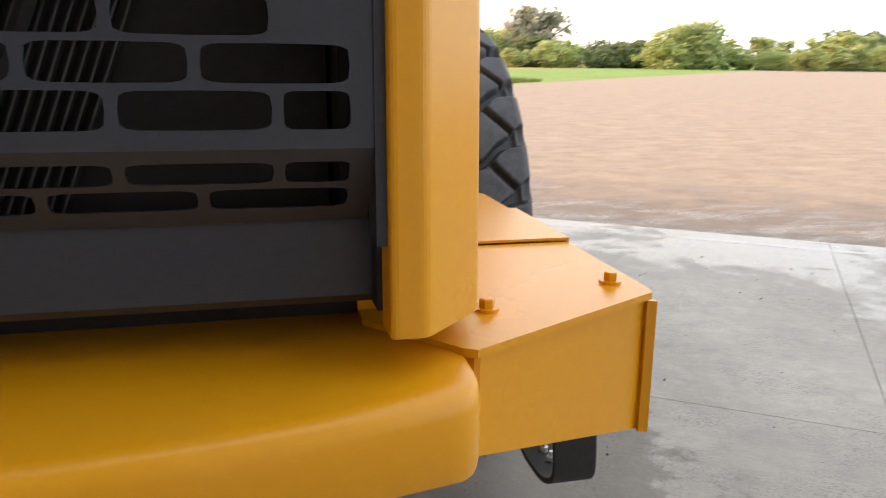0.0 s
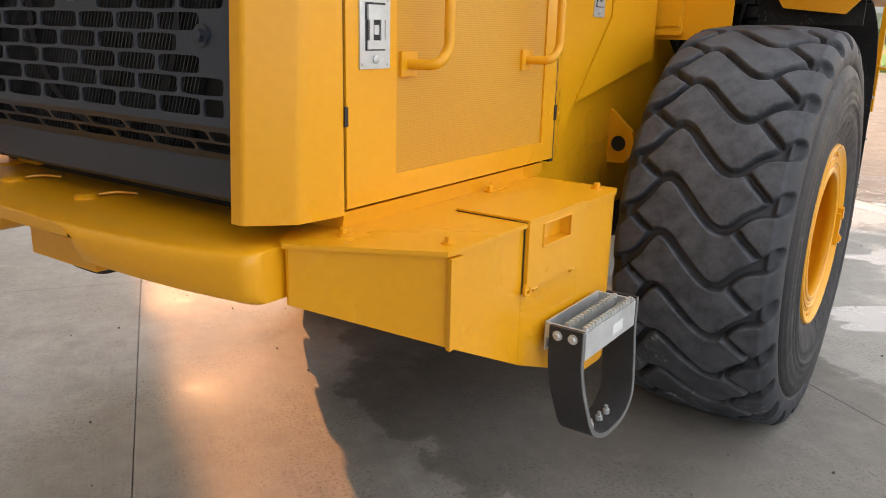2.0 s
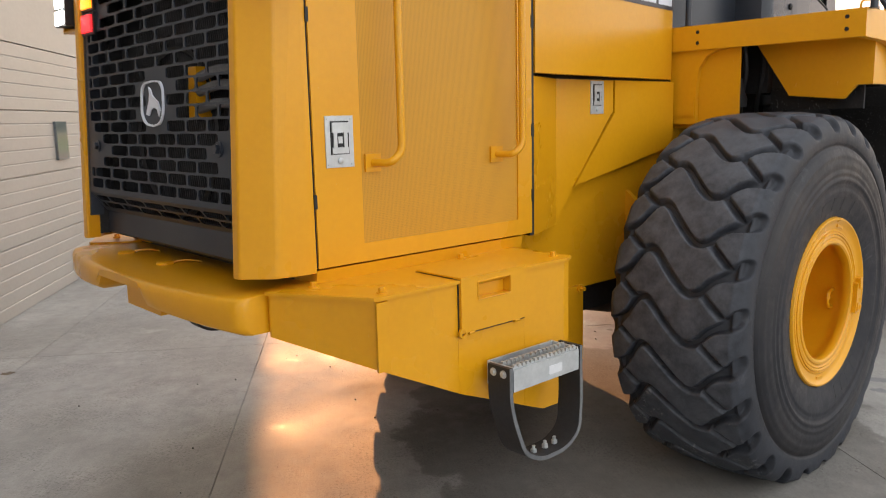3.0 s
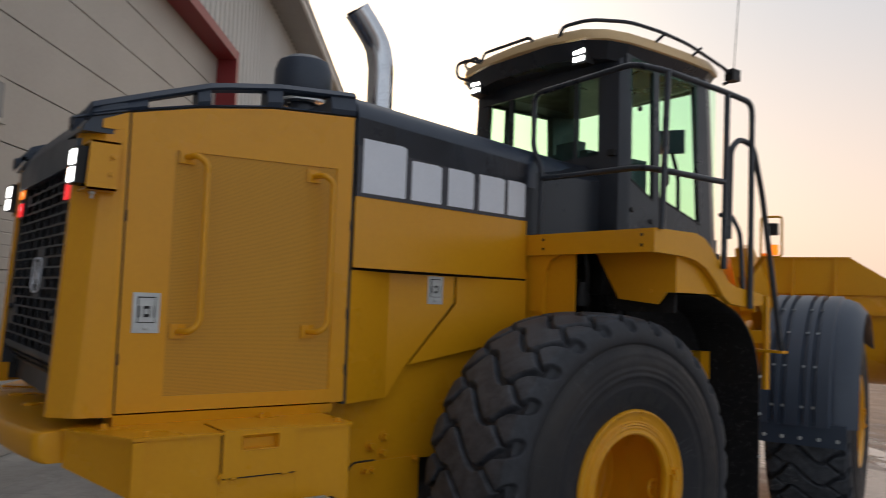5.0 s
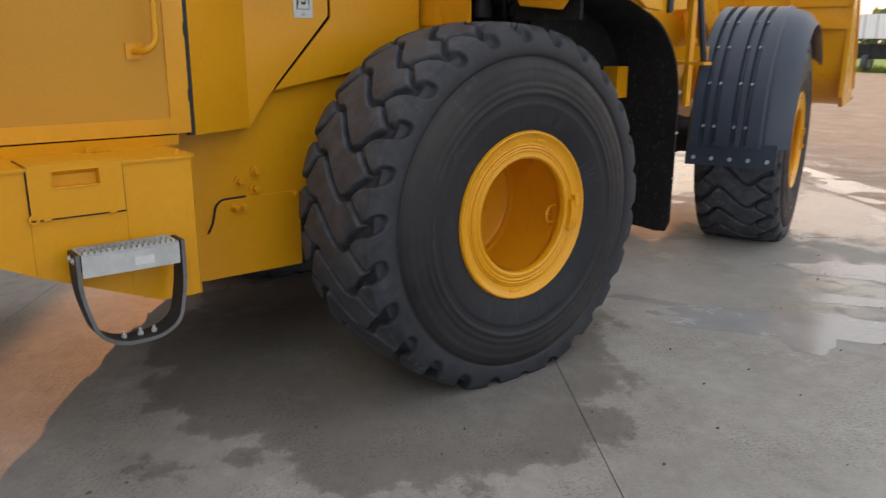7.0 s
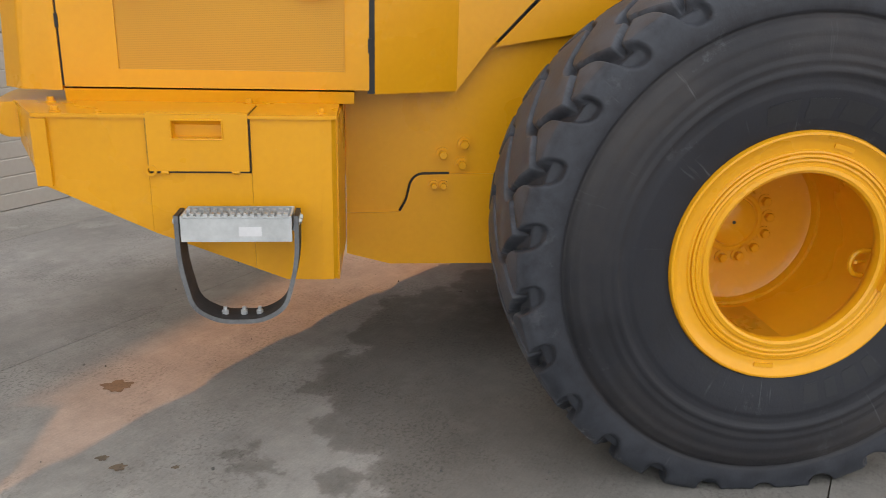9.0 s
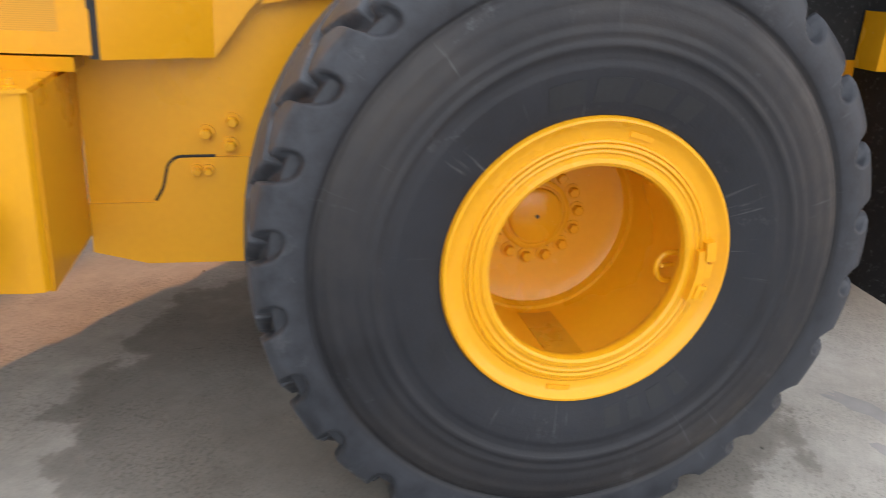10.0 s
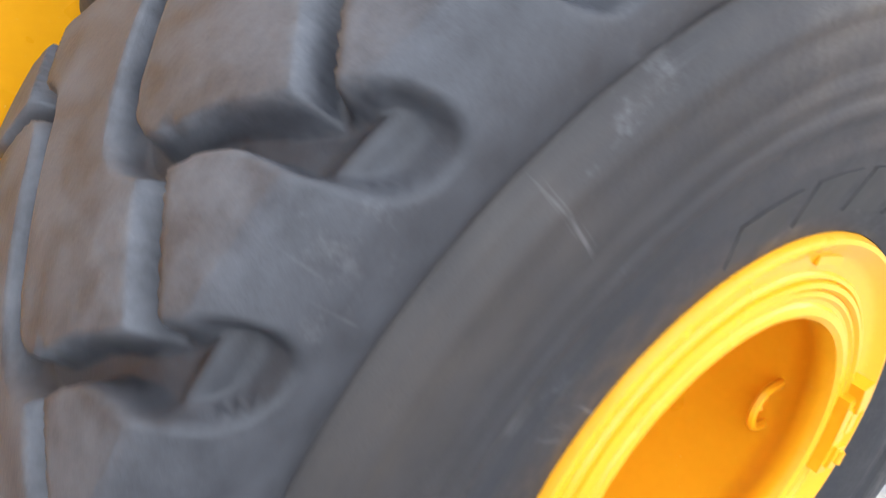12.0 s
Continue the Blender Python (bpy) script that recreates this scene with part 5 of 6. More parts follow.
    # tie-down eye
    ang = [(0.50, 1.06), (0.62, 1.065), (0.650, 1.10), (0.662, 1.155), (0.648, 1.205), (0.615, 1.235), (0.56, 1.285), (0.50, 1.33)]
    eye = prism(ang, "y", -0.335, -0.305, 0.003, 1)
    lp("tie_down_eye", flipped(eye, s), YELLOW, "yellow tie-down plate", parent=frame_plate)
    for y in (-0.3365, -0.3035):
        lp("eye_hole", flipped(lathe([(0, 0), (0.034, 0), (0.034, 0.001 if y > -0.32 else -0.001), (0, 0.001 if y > -0.32 else -0.001)], (0.590, y, 1.150), 20, "y"), s), DARK, parent=frame_plate)
lp("belly", box(-0.49, 0.49, -1.25, 1.2, 0.72, 1.25, 0.03), DARK, "dark engine and drivetrain under the hood")
lp("engine_block", box(-0.50, 0.50, -2.25, 0.3, 1.17, 2.28, 0.03), DARK)

# -- exhaust, intake --
lp("exhaust_pipe", add_tube(bmesh.new(), [(0.0, -0.69, 2.55), (0.0, -0.69, 3.12), (0.0, -0.72, 3.24), (0.0, -0.80, 3.34), (0.0, -0.875, 3.42)], 0.080, 0.10, 24), CHROME, "polished steel exhaust with a curved outlet", True)
lp("exhaust_mouth", tube([(0.0, -0.869, 3.411), (0.0, -0.8765, 3.4225)], 0.068, 0, 20), DARK)
lp("air_intake", lathe([(0.07, 2.55), (0.07, 2.77), (0.10, 2.785), (0.152, 2.80), (0.160, 2.83), (0.158, 2.94), (0.140, 2.99), (0.09, 3.02), (0, 3.03)], (0.1, -1.25, 0), 32, "z"), PLASTIC, "black domed air intake", True)
lp("intake_band", lathe([(0.10, 2.755), (0.14, 2.76), (0.14, 2.775), (0.10, 2.78)], (0.1, -1.25, 0), 24, "z"), GALV)


# -- deck, wheel arch and ladder side --
for s in (1, -1):
    def f(bm, s=s):
        return flipped(bm, s)
    prof = [(0.040, 1.988), (0.040, 2.110), (0.38, 2.108), (0.46, 2.085), (0.53, 2.03), (0.61, 1.935), (0.68, 1.865), (0.76, 1.835), (1.02, 1.806), (1.02, 1.742), (0.83, 1.730), (0.70, 1.742), (0.63, 1.785), (0.55, 1.870), (0.47, 1.930), (0.38, 1.965), (0.28, 1.980)]
    arch = lp("deck", f(prism(prof, "x", 1.462, 1.500, 0.004, 1)), YELLOW, "yellow service deck with a curved wheel arch")
    lp("deck_rear_plate", f(prism([(0.49, 1.990), (1.4995, 1.988), (1.4995, 2.110), (0.49, 2.112)], "y", 0.038, 0.052, 0.003, 1)), YELLOW, parent=arch)
    lp("deck_floor", f(add_loft(bmesh.new(), [[(0.48, y, z), (1.462, y, z), (1.462, y, z - 0.014), (0.48, y, z - 0.014)] for y, z in ((0.052, 2.100), (0.38, 2.098), (0.46, 2.075), (0.53, 2.02), (0.61, 1.925), (0.68, 1.855), (0.76, 1.825), (1.02, 1.796))])), YELLOW, parent=arch)
    pocket = [(0.90, 2.090), (1.462, 2.090), (1.462, 1.79), (1.39, 1.79), (1.335, 1.726), (1.075, 1.750), (0.90, 2.010)]
    lp("deck_pocket", f(prism(pocket, "y", 0.270, 0.296, 0.006, 2)), YELLOW, "yellow folded pocket under the deck", parent=arch)
    lp("deck_pocket", f(prism([(0.296, 2.08), (0.38, 2.08), (0.46, 2.055), (0.53, 2.00), (0.61, 1.905), (0.66, 1.86), (0.66, 1.79), (0.296, 1.79)], "x", 1.443, 1.458, 0.003, 1)), YELLOW, parent=arch)
    for x in (1.10, 1.30):
        lp("bolt", f(bolt((x, 0.27, 1.80), "y", 0.008, 0.008, -1)), YELLOW, parent=arch)
    for x in (0.70, 1.42):
        for z in (2.025, 2.078):
            lp("bolt", f(bolt((x, 0.038, z), "y", 0.006, 0.006, -1)), DARK, parent=arch)
    # arch-shaped support under the deck
    sup = [(0.49, 1.62), (0.49, 2.05), (0.88, 2.05), (0.86, 1.99), (0.80, 1.985), (0.74, 1.96), (0.70, 1.90), (0.685, 1.80), (0.685, 1.62)]
    lp("deck_support", f(prism(sup, "y", 0.06, 0.09, 0.004, 1)), YELLOW, parent=arch)
    lp("support_back", f(box(0.49, 0.905, 0.092, 0.104, 1.60, 2.05, 0.003)), YELLOW, parent=arch)
    lp("support_plate", f(box(0.56, 0.68, 0.052, 0.06, 1.66, 1.74, 0.003)), YELLOW, parent=arch)
    # black liner over and ahead of the rear tyre
    line = rounded([(0.58, 1.790), (0.66, 1.785), (0.74, 1.765), (0.98, 1.68), (1.12, 1.52), (1.175, 1.33), (1.18, 1.0), (1.18, 0.60)], 0.12, 4)
    sec = []
    for i, p in enumerate(line):
        q = (line[min(i + 1, len(line) - 1)] - line[max(i - 1, 0)]).normalized()
        o = (q.y * 0.006, -q.x * 0.006)
        sec.append([(x, p.x + k * o[0], p.y + k * o[1]) for x, k in ((0.80, 1), (1.385, 1), (1.385, -1), (0.80, -1))])
    flap = lp("mudflap", f(add_loft(bmesh.new(), sec)), FLAP, "black rubber mudflap splashed with specks of dirt")
    lp("flap_foot", f(prism([(0.80, 0.60), (0.80, 0.555), (1.30, 0.535), (1.36, 0.545), (1.385, 0.60)], "y", 1.174, 1.186)), FLAP, parent=flap)
    lp("liner_edge", f(box(0.95, 1.40, 0.34, 0.36, 1.68, 1.79, 0.004)), FLAP, parent=flap)
    for z in (0.85, 1.10, 1.32):
        lp("bolt", f(bolt((1.386, 1.18, z), "x", 0.006, 0.008)), GALV, parent=flap)
    
    lp("flap_hanger", f(box(1.01, 1.11, 0.99, 1.08, 1.28, 1.45, 0.004)), YELLOW, parent=flap)
    # hand rails
    for name, pts in (("hand_rail", [(0.615, 0.092, 2.112), (0.615, 0.092, 2.53), (0.535, 0.092, 2.64), (0.535, 0.092, 2.985), (1.30, 0.092, 3.005), (1.515, 0.11, 2.92), (1.515, 0.62, 2.905), (1.515, 0.865, 2.89), (1.515, 0.865, 1.72)]),
                      ("hand_rail", [(0.615, 0.092, 2.455), (1.36, 0.092, 2.440), (1.515, 0.11, 2.405), (1.515, 0.60, 2.405)]),
                      ("rail_post", [(1.515, 0.075, 2.105), (1.515, 0.105, 2.92)]),
                      ("rail_post", [(1.515, 0.61, 1.93), (1.515, 0.625, 2.90)])):
        lp(name, f(tube(pts, 0.0165, 0.07, 12)), BLACK, "black tubular hand rail", True)
    lp("rail_foot", f(box(0.585, 0.645, 0.068, 0.116, 2.108, 2.118, 0.002)), BLACK)
    # ladder ahead of the rear wheel, with its own rails
    lad = lp("ladder_rail", f(tube([(1.50, 0.675, 2.10), (1.50, 0.685, 2.60), (1.50, 0.76, 2.67), (1.50, 0.90, 2.655), (1.50, 1.00, 2.38), (1.52, 1.18, 1.475)], 0.0165, 0.06, 12)), BLACK, "black ladder hand rail", True)
    lp("ladder_rail", f(tube([(1.02, 1.30, 2.32), (1.10, 1.30, 2.32), (1.18, 1.28, 2.20), (1.22, 1.26, 1.80)], 0.015, 0.05, 10)), BLACK, smooth=True)
    lp("ladder_rung", f(box(1.20, 1.54, 1.15, 1.22, 1.466, 1.482, 0.004)), YELLOW)
    lp("ladder_stile", f(box(1.362, 1.388, 1.24, 1.28, 1.24, 1.80, 0.004)), YELLOW)
    lp("ladder_stile", f(box(1.270, 1.296, 1.22, 1.26, 0.90, 1.24, 0.004)), YELLOW)
    for z in (1.15, 0.87):
        lp("ladder_rung", f(box(1.08, 1.305, 1.22, 1.28, z, z + 0.03, 0.004)), YELLOW)

# -- cab --
CX, CR = 0.76, 0.63
cab = lp("cab", prism([(-0.58, CR), (0.58, CR), (0.70, CR + 0.01), (CX, CR + 0.08), (CX, 1.10), (0.72, 1.60), (0.50, 1.75), (-0.50, 1.75), (-0.72, 1.60), (-CX, 1.10), (-CX, CR + 0.08), (-0.70, CR + 0.01)], "z", 2.08, 2.20, 0.01), BLACK, "black operator cab with green tinted glass")
for s in (1, -1):
    def f(bm, s=s):
        return flipped(bm, s)
    # rounded rear pillar
    ppl = [(0.575, CR - 0.005), (0.66, CR - 0.008), (0.735, CR + 0.01), (0.765, CR + 0.06), (0.765, CR + 0.10), (0.735, CR + 0.10), (0.71, CR + 0.05), (0.575, CR + 0.03)]
    sec = [[(x - k * 0.03, y + k * 0.02, z) for x, y in ppl] for z, k in ((2.10, 0.0), (2.7, 0.2), (3.34, 0.8))]
    lp("rear_pillar", f(add_loft(bmesh.new(), sec)), BLACK, smooth=True, parent=cab)
    lp("pillar_slot", f(box(0.655, 0.715, CR - 0.014, CR + 0.01, 2.66, 2.70, 0.008)), DARK, parent=cab)
    lp("door_pillar", f(add_loft(bmesh.new(), [[(x - k * 0.025, y, z) for x, y in ((0.735, 0.955), (0.766, 0.955), (0.766, 1.015), (0.735, 1.015))] for z, k in ((2.10, 0), (3.34, 1))])), BLACK, parent=cab)
    lp("front_pillar", f(add_loft(bmesh.new(), [[(x - k * 0.02, y - 0.07 * k, z) for x, y in ((0.70, 1.50), (0.748, 1.48), (0.742, 1.62), (0.715, 1.70), (0.66, 1.71))] for z, k in ((2.10, 0), (3.34, 1))])), BLACK, parent=cab)
    lp("side_skirt", f(prism([(CR + 0.09, 2.10), (0.96, 2.10), (0.96, 2.395), (CR + 0.09, 2.51)], "x", 0.738, 0.762, 0.003, 1)), BLACK, parent=cab)
    lp("cab_door", f(slant_plate([(1.012, 2.10), (1.505, 2.10), (1.505, 2.28), (1.012, 2.42)], (1.012, 0.762), (1.505, 0.744), 0.03, 0.003)), BLACK, parent=cab)
    lp("side_glass", f(slant_plate([(CR + 0.095, 2.515), (0.955, 2.40), (0.955, 3.30), (CR + 0.095, 3.30)], (CR, 0.752), (1.0, 0.752), 0.004, 0)), GLASS, "green tinted glass", parent=cab).visible_shadow = False
    lp("door_glass", f(slant_plate([(1.018, 2.42), (1.48, 2.285), (1.43, 3.30), (1.018, 3.30)], (1.0, 0.752), (1.5, 0.735), 0.004, 0)), GLASS, parent=cab).visible_shadow = False
    lp("glass_seal", f(tube([(0.758, CR + 0.10, 2.513), (0.758, 0.95, 2.397)], 0.008, 0, 8)), DARK, parent=cab)
    lp("glass_seal", f(tube([(0.758, 1.02, 2.422), (0.742, 1.48, 2.287)], 0.008, 0, 8)), DARK, parent=cab)
    lp("roof_header", f(slant_plate([(CR + 0.05, 3.25), (1.46, 3.25), (1.46, 3.35), (CR + 0.05, 3.35)], (CR, 0.750), (1.46, 0.735), 0.03, 0.003)), BLACK, parent=cab)
    lp("door_handle", f(tube([(0.765, 1.06, 2.50), (0.79, 1.06, 2.52), (0.79, 1.06, 2.62), (0.765, 1.06, 2.64)], 0.010, 0.02, 8)), DARK, parent=cab)
    for y, z in ((0.735, 2.32), (0.93, 2.26), (0.80, 2.98)):
        lp("knob", f(lathe([(0.018, 0.0), (0.018, 0.012), (0.010, 0.016), (0, 0.016)], (0.758, y, z), 12)), DARK, parent=cab)
lp("rear_wall", box(-0.60, 0.60, CR, CR + 0.03, 2.08, 2.68, 0.01), BLACK, parent=cab)
lp("rear_glass", box(-0.60, 0.60, CR + 0.012, CR + 0.017, 2.68, 3.26, 0), GLASS, "green tinted rear window", parent=cab).visible_shadow = False
for x in (-0.30, 0.36):
    lp("glass_mullion", box(x - 0.016, x + 0.016, CR + 0.003, CR + 0.025, 2.68, 3.26, 0.004), BLACK, parent=cab)
lp("rear_header", box(-0.62, 0.62, CR - 0.005, CR + 0.03, 3.20, 3.34, 0.01), BLACK, parent=cab)
lp("front_glass", box(-0.70, 0.70, 1.705, 1.710, 2.18, 3.30, 0), GLASS, parent=cab).visible_shadow = False
lp("front_sill", box(-0.70, 0.70, 1.66, 1.74, 2.08, 2.20, 0.02), BLACK, parent=cab)
lp("cab_floor", box(-0.74, 0.74, CR, 1.72, 2.06, 2.10, 0.005), DARK, parent=cab)
lp("headliner", box(-0.70, 0.70, CR + 0.02, 1.68, 3.29, 3.32, 0.01), DARK, parent=cab)


# roof: dark underside, pale yellow cap with rounded edges
def roof_ring(z, grow, back):
    pts = []
    for x, y in ((-0.60, 0.43), (-0.30, 0.405), (0.0, 0.40), (0.30, 0.405), (0.60, 0.43), (0.735, 0.52), (0.79, 0.66), (0.805, 0.90), (0.80, 1.25), (0.77, 1.55), (0.68, 1.75), (0.40, 1.85), (-0.40, 1.85), (-0.68, 1.75), (-0.77, 1.55), (-0.80, 1.25), (-0.805, 0.90), (-0.79, 0.66), (-0.735, 0.52)):
        pts.append((x * grow, 1.12 + (y - 1.12) * back, z + 0.055 * (1 - (x / 0.8) ** 2)))
    return pts


roof = lp("cab_roof", add_loft(bmesh.new(), [roof_ring(3.368, 0.985, 0.98), roof_ring(3.376, 1.0, 1.0), roof_ring(3.410, 1.0, 1.0), roof_ring(3.440, 0.98, 0.975), roof_ring(3.456, 0.93, 0.93), roof_ring(3.464, 0.80, 0.84)]), ROOFCAP, "pale yellow cab roof cap", True)
lp("roof_underside", add_loft(bmesh.new(), [roof_ring(3.27, 0.91, 0.90), roof_ring(3.371, 0.985, 0.98)]), BLACK, parent=roof)
for s in (1, -1):
    def f(bm, s=s):
        return flipped(bm, s)
    lp("roof_lamp", f(box(0.470, 0.590, 0.475, 0.56, 3.255, 3.385, 0.01)), DARK, parent=roof)
    for x in (0.480, 0.533):
        for z in (3.285, 3.335):
            lp("lamp_lens", f(box(x + 0.004, x + 0.042, 0.468, 0.476, z - 0.014, z + 0.019, 0.003)), LAMP_WHITE, "lit roof work lamp lens", parent=roof)
    lp("roof_rail", f(tube([(0.385, 0.43, 3.43), (0.44, 0.405, 3.505), (0.64, 0.44, 3.51), (0.80, 0.64, 3.50), (0.830, 0.90, 3.492), (0.825, 1.20, 3.478), (0.80, 1.68, 3.405), (0.77, 1.80, 3.36), (0.72, 1.76, 3.33)], 0.012, 0.08, 10)), BLACK, "black roof grab rail", True)
    for y in (0.95, 1.35):
        lp("rail_stay", f(tube([(0.826, y, 3.485), (0.785, y - 0.04, 3.43)], 0.010, 0, 8)), BLACK)
lp("roof_rail", tube([(-0.42, 0.43, 3.45), (-0.36, 0.41, 3.518), (0.13, 0.41, 3.515), (0.165, 0.43, 3.45)], 0.011, 0.04, 10), BLACK, smooth=True)
lp("side_hoop", tube([(-0.44, 0.44, 3.47), (-0.56, 0.42, 3.515), (-0.70, 0.42, 3.51), (-0.72, 0.44, 3.42), (-0.57, 0.46, 3.36)], 0.012, 0.05, 10), BLACK, smooth=True)
lp("antenna_base", box(0.76, 0.83, 1.72, 1.81, 3.34, 3.42, 0.01), DARK)
lp("antenna", tube([(0.80, 1.77, 3.42), (0.84, 1.80, 4.35)], 0.003, 0, 6), DARK)
# seat, wheel and console seen through the glass
lp("seat", box(-0.25, 0.25, 0.85, 1.25, 2.45, 2.62, 0.05, 3), PLASTIC, "dark operator seat")
lp("seat_back", box(-0.22, 0.22, 0.90, 1.02, 2.55, 2.80, 0.05, 3), PLASTIC)
lp("headrest", box(-0.11, 0.11, 0.92, 1.00, 2.80, 2.88, 0.03, 3), PLASTIC)
lp("console", box(0.34, 0.50, 0.70, 1.20, 2.40, 2.72, 0.03), PLASTIC)
lp("monitor", moved(box(-0.10, 0.10, -0.02, 0.02, -0.08, 0.08, 0.01), pose(0.60, 1.32, 2.86, 0, 0, 30)), PLASTIC)
lp("monitor_arm", tube([(0.62, 1.40, 2.30), (0.63, 1.38, 2.62), (0.61, 1.33, 2.80)], 0.014, 0.05, 8), DARK)
lp("steering_column", tube([(0, 1.42, 2.20), (0, 1.20, 2.68)], 0.04, 0, 10), PLASTIC)
lp("steering_wheel", moved(lathe([(0.185, -0.012), (0.20, 0), (0.185, 0.012), (0.17, 0)], (0, 0, 0), 32, "z", True), pose(0, 1.18, 2.72, 30, 0, 0)), DARK, smooth=True)
# cab side cowl between hood and deck
lp("cab_base", prism([(-0.70, 0.09), (0.70, 0.09), (0.76, 0.30), (0.76, 1.60), (-0.76, 1.60), (-0.76, 0.30)], "z", 1.95, 2.10, 0.01), DARK)
lp("cowl_end", add_loft(bmesh.new(), [[(-0.57, y, 2.10), (0.57 + k, y, 2.10), (0.57 + k, y, 2.50), (0.45, y, 2.62), (-0.45, y, 2.62), (-0.57 - k, y, 2.50)] for y, k in ((0.04, -0.02), (0.64, 0.02))]), BLACK)
lp("hydraulic_tank", box(0.545, 1.00, 0.42, 1.12, 1.30, 1.78, 0.03), FLAP)
for s in (1, -1):
    # added dark block closes the view under the deck, in place of shade
    lp("cab_mount", flipped(box(0.545, 0.93, 0.34, 1.14, 1.77, 2.075, 0.03), s), DARK)
    lp("mount_cup", flipped(lathe([(0, 1.70), (0.055, 1.70), (0.06, 1.74), (0.045, 1.78), (0.05, 1.84), (0.03, 1.86), (0, 1.86)], (0.80, 0.26, 0), 20, "z"), s), DARK, smooth=True)
    for x, y, r in ((0.74, 0.20, 0.014), (0.84, 0.23, 0.018), (0.90, 0.30, 0.012)):
        lp("hose", flipped(tube([(x, y, 2.06), (x + 0.02, y + 0.02, 1.90), (x - 0.03, y + 0.05, 1.72), (x - 0.10, y + 0.2, 1.55)], r, 0.08, 10), s), DARK, smooth=True)
for s in (1, -1):
    lp("frame_gusset", flipped(prism([(0.541, 0.55), (0.86, 0.62), (0.86, 1.28), (0.80, 1.55), (0.541, 1.60)], "y", 0.93, 0.965, 0.006, 1), s), YELLOW, "yellow frame gusset behind the wheel")
    lp("hose", flipped(tube([(0.60, 0.2, 1.62), (0.66, 0.28, 1.45), (0.63, 0.6, 1.20), (0.70, 0.9, 1.10)], 0.022, 0.1, 10), s), DARK)
    lp("hose", flipped(tube([(0.68, 0.2, 1.68), (0.72, 0.30, 1.52), (0.70, 0.6, 1.30), (0.62, 0.9, 1.25)], 0.016, 0.1, 10), s), HOSE)
lp("cylinder", lathe([(0, 1.45), (0.05, 1.45), (0.05, 1.70), (0.07, 1.71), (0.07, 1.76), (0.03, 1.77), (0.03, 1.95), (0, 1.95)], (0.93, 0.42, 0), 20, "z"), DARK, smooth=True)


# -- front frame, fenders, arms and bucket --
def fp(name, bm, mat, label="", smooth=False, parent=None):
    return lp(name, moved(bm, FRONT), mat, label, smooth, parent)


fp("front_frame", bevelled(add_box(bmesh.new(), -0.42, 0.42, 0.2, 2.3, 0.65, 1.35), 0.03), YELLOW, "yellow front frame")
